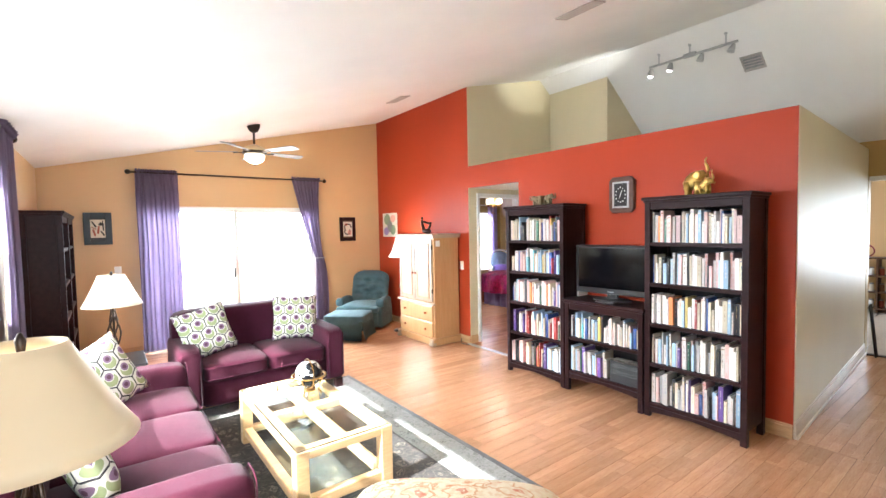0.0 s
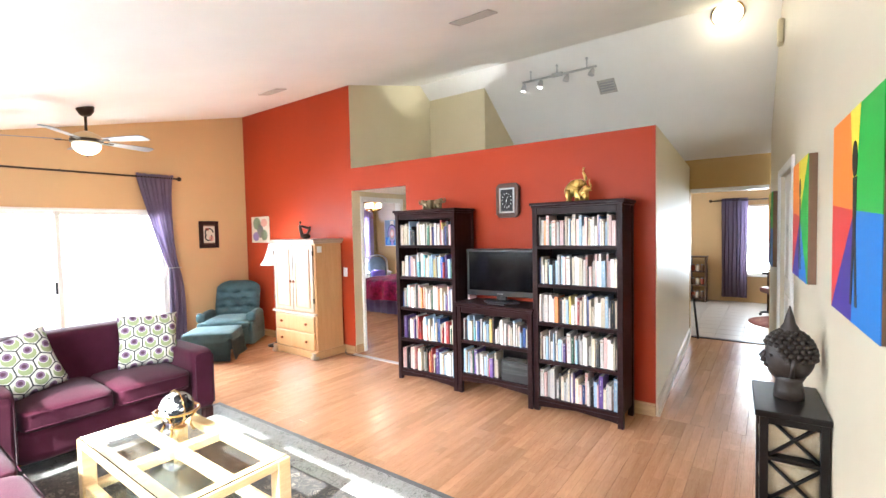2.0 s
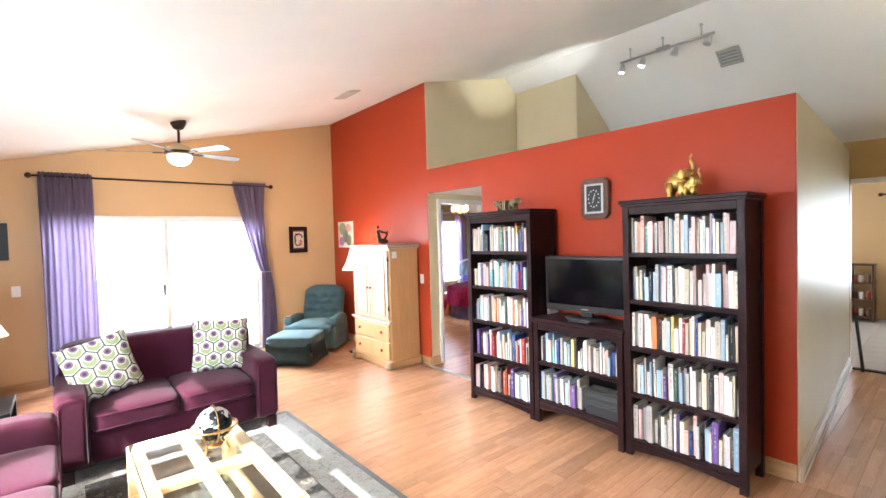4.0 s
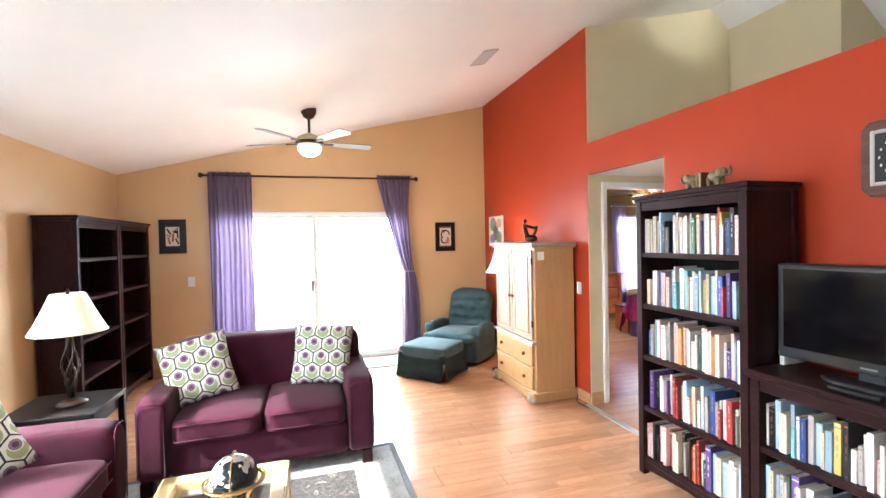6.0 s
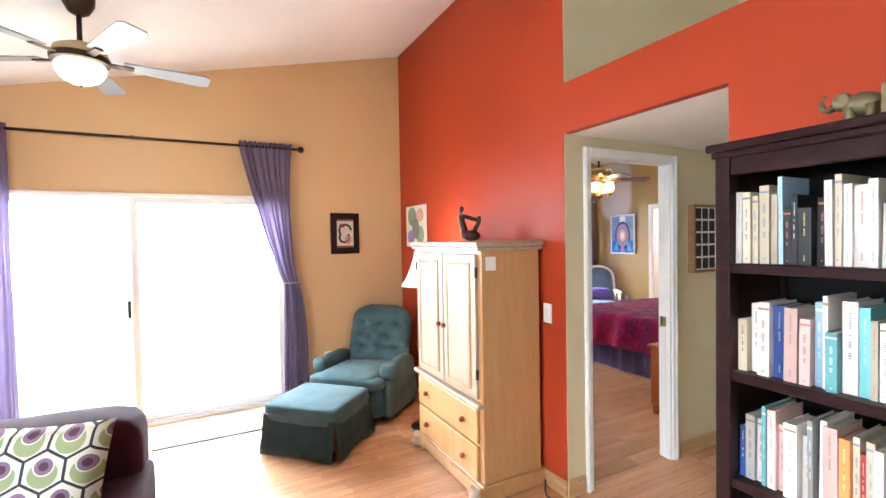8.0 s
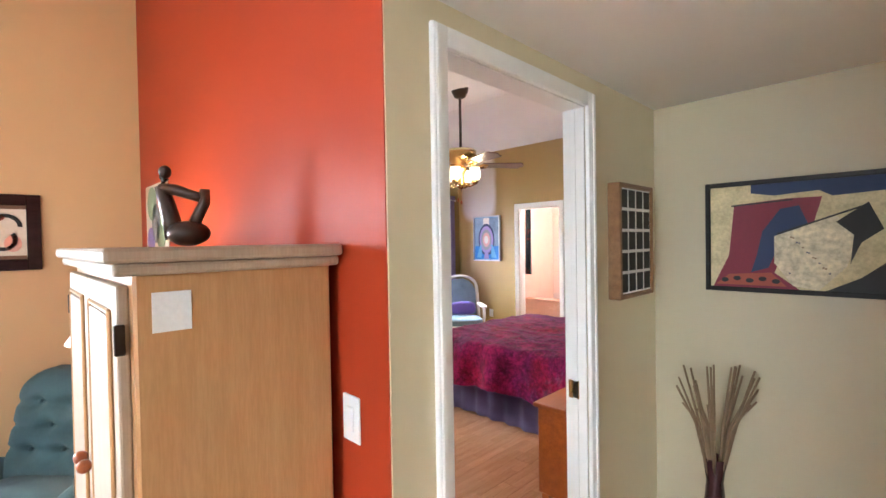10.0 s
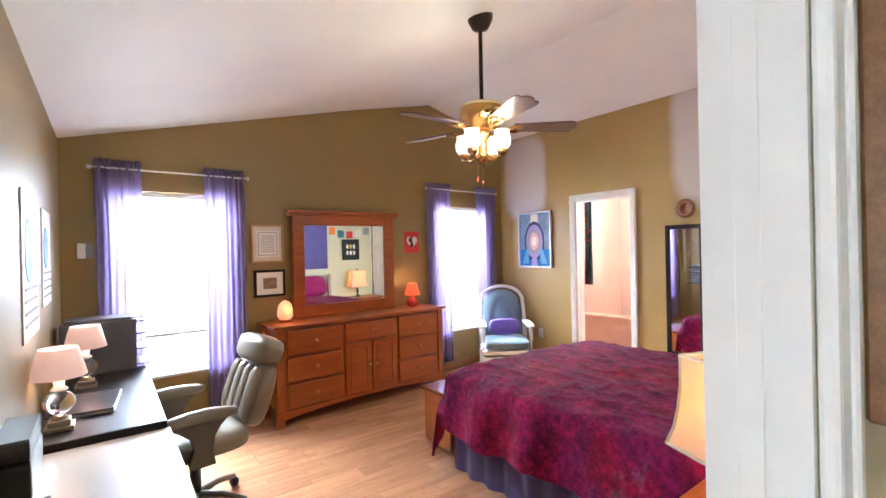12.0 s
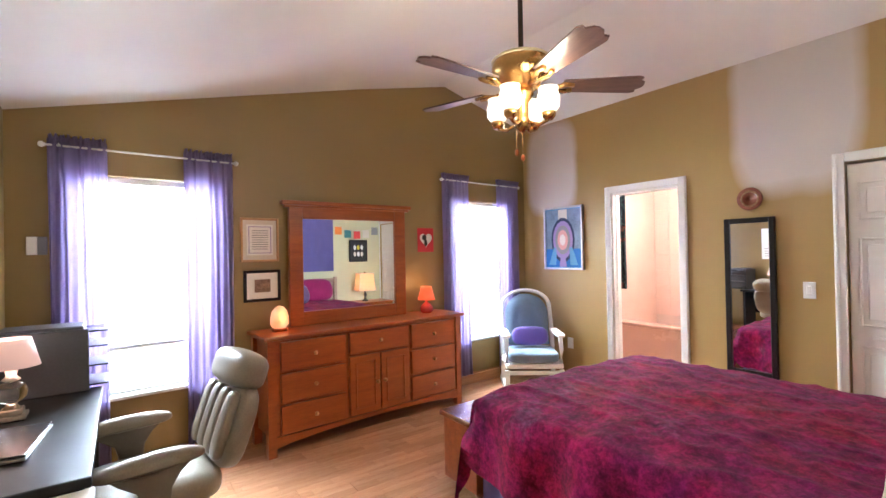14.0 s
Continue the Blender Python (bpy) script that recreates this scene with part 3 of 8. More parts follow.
def ceiling_fan_plain(m, a0):
    o = thing("ceiling_fan", "bronze five-blade ceiling fan with a lit glass bowl", "ceiling fan", m)
    part("canopy", lathe(bmesh.new(), [(0.025, -0.09), (0.05, -0.075), (0.075, -0.03), (0.08, 0.03)]), BRONZE, o)
    part("downrod", lathe(bmesh.new(), [(0.013, -0.26), (0.013, -0.07)], 12), BRONZE, o)
    mo = part("motor", lathe(bmesh.new(), [(0.07, -0.365), (0.125, -0.35), (0.135, -0.32), (0.12, -0.28), (0.06, -0.25), (0.02, -0.235)]), [plain("cream_enamel", (0.55, 0.42, 0.24), 0.35)], o, "cream motor housing")
    part("band", lathe(bmesh.new(), [(0.137, -0.355), (0.14, -0.345), (0.14, -0.325), (0.136, -0.32)]), BRONZE, mo)
    for k in range(5):
        r = Matrix.Rotation(radians(a0 + 72 * k), 4, "Z") @ Matrix.Rotation(radians(-10), 4, "X")
        b = bmesh.new()
        prism(b, [(0.2, -0.045), (0.62, -0.07), (0.655, -0.05), (0.66, 0.05), (0.62, 0.07), (0.2, 0.045)], -0.004, 0.004, "z", 0.002)
        bl = part("blade", b, plain("fan_blade_grey", (0.22, 0.24, 0.27), 0.3), o, "", Matrix.Translation((0, 0, -0.33)) @ r)
        part("blade_iron", box(bmesh.new(), 0.1, -0.022, -0.014, 0.25, 0.022, -0.004, 0.004), BRONZE, bl)
    part("light_bowl", lathe(bmesh.new(), [(0.002, -0.475), (0.05, -0.468), (0.09, -0.445), (0.115, -0.41), (0.12, -0.375), (0.115, -0.366)]), glow("lit_frosted_bowl", (1, 0.9, 0.72), 3.2), o, "lit frosted glass bowl")
    part("finial", lathe(bmesh.new(), [(0.002, -0.495), (0.008, -0.488), (0.005, -0.476)], 10), BRONZE, o)
    return o


FAN = (1.91, 6.1, zc(1.91))
ceiling_fan_plain(pose(*FAN), 84)
lamp("fan_bulb", "POINT", pose(FAN[0], FAN[1], FAN[2] - 0.56), 18, WARM, 0.15)


def picture(name, label, m, w, h, frame_mat, draw, border=0.03, deep=0.025, mat_board=None, group=""):
    """A framed picture that hangs facing -y; draw adds the flat pieces of its image."""
    o = thing(name, label, "picture", m, group)
    if border:
        part("frame", frame_box(bmesh.new(), -w / 2, -h / 2, w / 2, h / 2, border, -deep, 0, 0.003), frame_mat, o)
    if mat_board:
        part("mat_board", box(bmesh.new(), -w / 2 + border, -deep * 0.6, -h / 2 + border, w / 2 - border, -0.001, h / 2 - border), mat_board, o)
    draw(o, -deep * 0.6 - 0.001)
    return o


def flat(o, pts, y, mat, name="image_shape", step=0.0):
    part(name, prism(bmesh.new(), pts, y - 0.0015 - step, y + 0.001, "y"), mat, o)


def ell(cx, cz, rx, rz, n=18, a0=0, a1=360):
    return [(cx + rx * math.cos(radians(a0 + (a1 - a0) * i / n)), cz + rz * math.sin(radians(a0 + (a1 - a0) * i / n))) for i in range(n if a1 - a0 == 360 else n + 1)]


C = {k: plain("ink_" + k, c, 0.6, var=0.08) for k, c in dict(cream=(0.66, 0.6, 0.5), white=(0.8, 0.79, 0.76), black=(0.012, 0.011, 0.011), rust=(0.3, 0.06, 0.03), pink=(0.62, 0.32, 0.26),
     red=(0.55, 0.03, 0.025), orange=(0.75, 0.2, 0.02), yellow=(0.72, 0.6, 0.03), green=(0.03, 0.35, 0.04), blue=(0.02, 0.16, 0.5), indigo=(0.045, 0.02, 0.25), sky=(0.12, 0.33, 0.55),
     grey=(0.25, 0.25, 0.25), teal=(0.05, 0.2, 0.22), brown=(0.16, 0.08, 0.04), lilac=(0.3, 0.22, 0.45), maroon=(0.18, 0.012, 0.03), sage=(0.25, 0.32, 0.2), navy=(0.015, 0.03, 0.09)).items()}


def swirl(o, cx, cz, r, y, mat, a0, a1, w=0.02):
    pts = ell(cx, cz, r, r, 12, a0, a1) + ell(cx, cz, r - w, r - w, 12, a0, a1)[::-1]
    flat(o, pts, y, mat, step=0.001)


def art_swirl(o, y):
    flat(o, [(-0.085, -0.125), (0.085, -0.125), (0.085, 0.125), (-0.085, 0.125)], y, C["cream"])
    swirl(o, 0.0, 0.03, 0.07, y - 0.002, C["black"], 0, 230)
    swirl(o, -0.01, -0.04, 0.06, y - 0.002, C["black"], 150, 400)
    flat(o, ell(0.03, -0.06, 0.035, 0.045), y - 0.003, C["pink"])
    flat(o, ell(-0.03, 0.08, 0.03, 0.02), y - 0.003, C["rust"])


def art_marks(o, y):
    flat(o, [(-0.075, -0.115), (0.075, -0.115), (0.075, 0.115), (-0.075, 0.115)], y, C["cream"])
    for i, (x0, z0, x1, z1, w) in enumerate(((-0.06, 0.09, -0.02, 0.02, 0.014), (0.05, 0.1, 0.055, -0.02, 0.012), (-0.02, 0.06, 0.03, 0.08, 0.012), (-0.05, -0.01, -0.03, -0.09, 0.016), (0.01, 0.03, 0.0, -0.06, 0.02), (0.03, -0.03, 0.06, -0.09, 0.012), (-0.065, 0.02, -0.02, -0.01, 0.008))):
        flat(o, [(x0 - w * 0.5, z0), (x0 + w * 0.5, z0 + 0.006), (x1 + w * 0.6, z1 + 0.01), (x1 + w * 0.1, z1 - 0.008), (x1 - w * 0.6, z1)], y - 0.002 - 0.0004 * i, C["rust" if i in (3, 4, 6) else "black"], "brush_mark")
    flat(o, ell(0.035, 0.055, 0.03, 0.018, 12), y - 0.006, C["black"], "brush_mark")


picture("picture_frame", "small abstract red and black picture in a wide black frame", pose(0.315, YN, 1.685), 0.29, 0.41, BLACKWOOD, art_marks, 0.07, 0.025, C["black"])
picture("picture_frame", "small abstract swirl picture in a wide dark frame", pose(3.75, YN, 1.62), 0.29, 0.41, DARK, art_swirl, 0.06, 0.025, C["brown"])


def armoire():
    o = thing("armoire", "pale pine armoire with two panelled doors and two drawers", "armoire", pose(4.352, 5.09, 0, 0, 0, 90))
    # local x runs along the front, local y is the depth towards the wall at 0
    w, d, h = 0.92, 0.47, 1.53
    part("body", box(box(bmesh.new(), 0.015, 0.015, 0.1, w - 0.015, d - 0.03, h - 0.03, 0.006), 0.0, 0.0, 0.0, w, d - 0.01, 0.1, 0.01), PINE, o)
    b = bmesh.new()
    box(b, -0.02, -0.005, h - 0.03, w + 0.02, d + 0.02, h, 0.008, 2), box(b, -0.008, 0.0, h - 0.055, w + 0.008, d + 0.005, h - 0.03, 0.008, 2)
    part("cornice", b, PINE_PALE, o)
    for i, (x0, x1) in enumerate(((0.05, 0.455), (0.465, 0.87))):
        b = bmesh.new()
        box(b, x0, d - 0.03, 0.60, x1, d - 0.008, h - 0.075, 0.005, 2)
        box(b, x0 + 0.07, d - 0.012, 0.66, x1 - 0.07, d - 0.002, h - 0.14, 0.006, 2)
        dr = part("door", b, PINE_PALE, o)
        part("door_bead", frame_box(bmesh.new(), x0 + 0.055, 0.645, x1 - 0.055, h - 0.125, 0.012, d - 0.01, d), PINE, dr)
        kx = x1 - 0.03 if i == 0 else x0 + 0.03
        part("knob", ball(bmesh.new(), kx, d + 0.012, 0.98, 0.017, None, None, 10, 8), HONEY, dr)
        for z in (0.72, 1.32):
            part("hinge", box(bmesh.new(), (x0 - 0.012 if i == 0 else x1), d - 0.02, z, (x0 if i == 0 else x1 + 0.012), d - 0.002, z + 0.06, 0.002), BRONZE, dr)
    part("waist_moulding", box(bmesh.new(), 0.0, d - 0.035, 0.555, w, d + 0.014, 0.585, 0.01, 2), PINE_PALE, o)
    for z0, z1 in ((0.335, 0.545), (0.11, 0.32)):
        dr = part("drawer", box(bmesh.new(), 0.05, d - 0.03, z0, w - 0.05, d - 0.004, z1, 0.01, 2), PINE, o)
        for x in (0.2, w - 0.2):
            part("knob", ball(bmesh.new(), x, d + 0.012, (z0 + z1) / 2, 0.018, None, None, 10, 8), HONEY, dr)
    b = bmesh.new()
    prism(b, [(0.0, 0.0), (0.12, 0.0), (0.2, 0.05), (0.72, 0.05), (0.8, 0.0), (0.92, 0.0), (0.92, 0.1), (0.0, 0.1)], d - 0.008, d + 0.008, "y")
    part("plinth", b, PINE, o)
    for x in (0.045, w - 0.045):
        part("foot", lathe(bmesh.new(), [(0.025, 0.0), (0.05, 0.012), (0.055, 0.035), (0.035, 0.06), (0.045, 0.09)], 16, x, d - 0.005), PINE_PALE, o)
    part("paper_tag", box(bmesh.new(), 0.012, d - 0.13, 1.36, 0.0148, d - 0.06, 1.44), C["white"], o, "small white paper tag")


armoire()


def sculpture_bird():
    o = bmesh.new()
    ball(o, 0.03, 0, 0.042, 0.07, 0.055, 0.042)
    tube(o, [(-0.015, 0, 0.03), (-0.03, 0, 0.09), (-0.045, 0, 0.15), (-0.06, 0, 0.195), (-0.05, 0, 0.225)], 0.032, 10, 0.017)
    ball(o, -0.047, 0, 0.245, 0.02, 0.018, 0.022)
    tube(o, [(-0.06, 0, 0.19), (-0.01, 0, 0.185), (0.05, 0, 0.165), (0.085, 0, 0.155)], 0.02, 8, 0.015)
    tube(o, [(0.09, 0, 0.185), (0.088, 0, 0.14), (0.065, 0, 0.1), (0.045, 0, 0.06)], 0.016, 8, 0.02)
    return tagged(part("sculpture", o, SCULPT, None, "", pose(4.12, 5.60, 1.53, 0, 0, -50) @ Matrix.Scale(0.92, 4)), "small dark abstract sculpture on top of the armoire", "sculpture")


sculpture_bird()


def art_leaves(o, y):
    flat(o, [(-0.14, -0.19), (0.14, -0.19), (0.14, 0.19), (-0.14, 0.19)], y + 0.01, C["cream"])
    for a, b, r, k, c in ((-0.05, 0.09, 0.06, 1.5, "sage"), (0.06, 0.1, 0.05, 1.2, "pink"), (0.0, -0.02, 0.05, 2.0, "grey"), (0.06, -0.08, 0.05, 1.6, "sage"), (-0.07, -0.1, 0.05, 1.3, "lilac")):
        flat(o, ell(a, b, r, r * k, 14), y + 0.006, C[c])


picture("painting", "unframed pale leafy painting on the red wall", pose(XR - 0.002, 7.02, 1.68, 0, 0, -90) @ Matrix.Diagonal((1.75, 1, 1.08, 1)), 0.28, 0.42, C["cream"], art_leaves, 0.0, 0.02)


def bell_lamp(name, label, m, shade_mat, base="scroll", h=0.72, r=0.23, sh=0.26, power=1.6):
    """A table lamp: a base on the table at z 0, a wide conical shade whose top is at h."""
    o = thing(name, label, "lamp", m)
    part("base", lathe(bmesh.new(), [(0.08, 0.0), (0.085, 0.012), (0.05, 0.03), (0.02, 0.045)], 20), BRONZE, o)
    for k in range(4):
        pts = []
        for i in range(13):
            z = 0.04 + (h - sh - 0.06) * i / 12
            a = radians(90 * k + 200 * i / 12)
            rr = 0.012 + 0.032 * math.sin(math.pi * min(1, i / 12 * 1.0)) ** 2
            pts.append((rr * math.cos(a), rr * math.sin(a), z))
        part("scroll", tube(bmesh.new(), pts, 0.007, 6), BRONZE, o)
    part("stem", lathe(bmesh.new(), [(0.008, 0.03), (0.008, h - 0.02), (0.012, h + 0.01), (0.004, h + 0.03)], 8), BRONZE, o)
    b = bmesh.new()
    prof = [(r - (r - 0.09) * (i / 8) ** 0.9, h - sh + sh * i / 8) for i in range(9)]
    lathe(b, prof + [(q - 0.004, z) for q, z in prof[::-1]], 32)
    part("shade", b, shade_mat, o, "lit cream fabric shade")
    lamp("table_lamp_bulb", "POINT", m @ pose(0, 0, h - sh * 0.75), power, WARM, 0.05)
    return o


LAMP_ON = glow("cream_lamp_shade", (1.0, 0.84, 0.56), 0.42, (0.8, 0.71, 0.53))
bell_lamp("table_lamp", "table lamp with a cream bell shade and twisted bronze base", pose(0.405, 4.70, 0.58), LAMP_ON, h=0.705, r=0.205, sh=0.245)
bell_lamp("table_lamp", "table lamp with a wide cream shade and twisted bronze base", pose(0.20, 1.69, 0.58), glow("beige_lamp_shade", (1.0, 0.80, 0.5), 0.06, (0.56, 0.45, 0.30)), h=0.77, r=0.232, sh=0.255, power=2.5)


def end_table(m, w, label):
    o = thing("end_table", label, "table", m)
    part("tabletop", box(bmesh.new(), -w / 2, -w / 2, 0.545, w / 2, w / 2, 0.58, 0.006, 2), BLACKWOOD, o)
    part("apron", box(bmesh.new(), -w / 2 + 0.03, -w / 2 + 0.03, 0.46, w / 2 - 0.03, w / 2 - 0.03, 0.545), BLACKWOOD, o)
    part("shelf", box(bmesh.new(), -w / 2 + 0.03, -w / 2 + 0.03, 0.14, w / 2 - 0.03, w / 2 - 0.03, 0.16), BLACKWOOD, o)
    for x in (-1, 1):
        for y in (-1, 1):
            part("leg", box(bmesh.new(), x * (w / 2 - 0.02) - 0.02, y * (w / 2 - 0.02) - 0.02, 0, x * (w / 2 - 0.02) + 0.02, y * (w / 2 - 0.02) + 0.02, 0.545, 0.004), BLACKWOOD, o)


end_table(pose(0.36, 4.72, 0), 0.5, "square black wooden end table between the sofas")
end_table(pose(0.22, 1.72, 0), 0.5, "square black wooden end table beside the long sofa")


def floor_lamp():
    m = pose(4.08, 6.24, 0)
    o = thing("floor_lamp", "floor lamp with a small lit white shade behind the armoire", "lamp", m)
    part("base", lathe(bmesh.new(), [(0.13, 0.0), (0.13, 0.015), (0.05, 0.03), (0.012, 0.05)], 20), BLACK, o)
    part("pole", lathe(bmesh.new(), [(0.011, 0.04), (0.011, 1.45)], 10), BRONZE, o)
    b = bmesh.new()
    prof = [(0.19, 1.17), (0.15, 1.23), (0.115, 1.31), (0.085, 1.40), (0.07, 1.47)]
    lathe(b, prof + [(r - 0.004, z) for r, z in prof[::-1]], 24)
    part("shade", b, SHADE_WHITE, o, "lit white pleated shade")
    lamp("floor_lamp_bulb", "POINT", m @ pose(0, 0, 1.44), 22, WARM, 0.04)


floor_lamp()


def sofa(name, label, m, w, d=0.92, seats=2, group=""):
    """A sofa: x along its width, its front at y 0, its back at y d."""
    o = thing(name, label, "sofa", m, group)
    a = 0.19
    part("base", soft(bmesh.new(), a - 0.03, 0.03, 0.09, w - a + 0.03, d - 0.05, 0.34, 14, 8), PLUM, o)
    for x in (0.0, w - a):
        part("arm", soft(bmesh.new(), x, 0.0, 0.09, x + a, d - 0.04, 0.615, 9, 12), PLUM, o)
    part("backrest", soft(bmesh.new(), 0.03, d - 0.26, 0.1, w - 0.03, d, 0.85, 11, 14, 0.012), PLUM, o)
    cw = (w - 2 * a) / seats
    for i in range(seats):
        s = part("seat_cushion", soft(bmesh.new(), a + i * cw + 0.004, 0.0, 0.31, a + (i + 1) * cw - 0.004, d - 0.2, 0.465, 9, 14, 0.028), PLUM, o)
        x0, x1 = a + i * cw + 0.03, a + (i + 1) * cw - 0.03
        for z in (0.342, 0.44):
            part("piping", tube(bmesh.new(), [(x0, 0.0, z), ((x0 + x1) / 2, -0.002, z), (x1, 0.0, z)], 0.004, 6), PLUM, s)
        part("tuft", ball(bmesh.new(), (x0 + x1) / 2, d - 0.262, 0.66, 0.012, 0.006, 0.012, 10, 6), PLUM, o)
    for x in (0.02, w - a + 0.02):
        part("arm_welt", tube(bmesh.new(), [(x, 0.002, 0.14), (x, 0.0, 0.565), (x + 0.03, 0.002, 0.592), (x + a - 0.07, 0.002, 0.592), (x + a - 0.04, 0.0, 0.565), (x + a - 0.04, 0.002, 0.14)], 0.004, 6), PLUM, o)
    for x in (0.06, w - 0.06):
        for y in (0.06, d - 0.08):
            part("foot", prism(bmesh.new(), [(x - 0.035, y - 0.035), (x + 0.035, y - 0.035), (x + 0.035, y + 0.035), (x - 0.035, y + 0.035)], 0.0, 0.1), DARK, o)
    return o


sofa("loveseat", "plum microfibre loveseat with two seat cushions", pose(0.81, 4.45, 0), 1.48, 0.9)
sofa("sofa", "plum microfibre sofa along the window wall", pose(0.84, 2.15, 0, 0, 0, 90), 2.14, 0.98, 3)


def throw_pillow(m, label="cream throw pillow printed with purple and green dots", s=0.44):
    o = bmesh.new()
    n = 14
    for sgn in (-1, 1):
        g = [[None] * (n + 1) for _ in range(n + 1)]
        for i in range(n + 1):
            for j in range(n + 1):
                u, v = -1 + 2 * i / n, -1 + 2 * j / n
                k = max(0, (1 - u ** 4)) * max(0, (1 - v ** 4))
                pin = 1 - 0.07 * (1 - u * u) * abs(v) ** 3 - 0.07 * (1 - v * v) * abs(u) ** 3
                g[i][j] = o.verts.new((u * s / 2 * pin, sgn * (0.004 + 0.075 * k ** 0.6), v * s / 2 * pin + s / 2))
        for i in range(n):
            for j in range(n):
                q = (g[i][j], g[i + 1][j], g[i + 1][j + 1], g[i][j + 1])
                o.faces.new(q if sgn < 0 else q[::-1]).smooth = True
    bmesh.ops.remove_doubles(o, verts=o.verts[:], dist=0.009)
    return tagged(part("throw_pillow", o, PRINT, None, "", m), label, "pillow", "throw pillows")


throw_pillow(pose(1.15, 4.80, 0.475, -18, 0, 0) @ pose(0, 0, 0, 0, -15, 6), s=0.46)
throw_pillow(pose(1.93, 4.88, 0.475, -16, 0, 0) @ pose(0, 0, 0, 0, 6, -10), s=0.46)
throw_pillow(pose(0.42, 3.82, 0.475, 0, 0, 40) @ pose(0, 0, 0, -22, -18, 0), s=0.46)
throw_pillow(pose(0.33, 2.62, 0.475, 0, 0, 100) @ pose(0, 0, 0, -20, 10, 0), s=0.46)


def coffee_table():
    x0, y0, x1, y1, h = 1.14, 2.58, 1.74, 3.84, 0.41
    w, d = x1 - x0, y1 - y0
    o = thing("coffee_table", "light oak coffee table with a glass top and lower shelf", "table", pose(x0, y0, 0.012))
    h -= 0.012
    for x in (0.0, w - 0.075):
        for y in (0.0, d - 0.075):
            part("leg", box(bmesh.new(), x, y, 0, x + 0.075, y + 0.075, h - 0.002, 0.006, 2), TABLE_OAK, o)
    for x in (0.002, w - 0.077):
        part("side_rail", box(bmesh.new(), x, 0.075, h - 0.05, x + 0.075, d - 0.075, h - 0.003, 0.005), TABLE_OAK, o)
        part("lower_rail", box(bmesh.new(), x + 0.01, 0.075, 0.06, x + 0.065, d - 0.075, 0.12, 0.005), TABLE_OAK, o)
    for y in (0.002, d - 0.077, d / 2 - 0.0375):
        part("end_rail", box(bmesh.new(), 0.075, y, h - 0.05, w - 0.075, y + 0.075, h - 0.003, 0.005), TABLE_OAK, o)
    for y in (0.01, d - 0.065):
        part("lower_rail", box(bmesh.new(), 0.075, y, 0.06, w - 0.075, y + 0.055, 0.12, 0.005), TABLE_OAK, o)
    part("centre_rail", box(bmesh.new(), w / 2 - 0.03, 0.08, h - 0.048, w / 2 + 0.03, d - 0.08, h - 0.006, 0.004), TABLE_OAK, o)
    part("glass_top", box(bmesh.new(), 0.012, 0.012, h - 0.002, w - 0.012, d - 0.012, h + 0.006, 0.003), glass("table_glass", 0.02, (0.9, 0.97, 0.95)), o, "clear glass top").visible_shadow = False
    part("shelf", box(bmesh.new(), 0.06, 0.06, 0.085, w - 0.06, d - 0.06, 0.095), glass("shelf_glass", 0.05, (0.75, 0.88, 0.88)), o, "pale glass lower shelf").visible_shadow = False


coffee_table()


def globe():
    m = pose(1.53, 3.42, 0.418) @ Matrix.Scale(0.86, 4)
    o = thing("globe", "gemstone desk globe in a brass stand on the coffee table", "globe", m)
    for k in range(4):
        a = radians(45 + 90 * k)
        part("stand_leg", tube(bmesh.new(), [(0.11 * math.cos(a), 0.11 * math.sin(a), 0.0), (0.085 * math.cos(a), 0.085 * math.sin(a), 0.04), (0.1 * math.cos(a), 0.1 * math.sin(a), 0.1), (0.135 * math.cos(a), 0.135 * math.sin(a), 0.15)], 0.008, 8), BRASS, o)
    b = bmesh.new()
    lathe(b, [(0.128, 0.145), (0.148, 0.145), (0.148, 0.155), (0.128, 0.155), (0.128, 0.145)], 32)
    part("horizon_ring", b, BRASS, o)
    part("meridian", tube(bmesh.new(), [(0.0, 0.122 * math.cos(radians(10 * i)), 0.165 + 0.122 * math.sin(radians(10 * i))) for i in range(37)], 0.005, 6), BRASS, o)
    mt, t, bs = nodes("gemstone_globe", 0.12)
    t.links.new(ramp(t, noise_of(t, mapped(t), 9, 6), [(0.0, (0.012, 0.013, 0.016)), (0.52, (0.5, 0.48, 0.44)), (0.6, (0.2, 0.2, 0.22)), (0.66, (0.03, 0.03, 0.035))], True), bs.inputs["Base Color"])
    part("sphere", ball(bmesh.new(), 0, 0, 0.165, 0.113, None, None, 28, 18), mt, o, "black gemstone sphere with pale continents")
    part("base_plate", lathe(bmesh.new(), [(0.05, 0.02), (0.055, 0.025), (0.05, 0.03), (0.02, 0.035), (0.015, 0.05)], 20), BRASS, o)


globe()


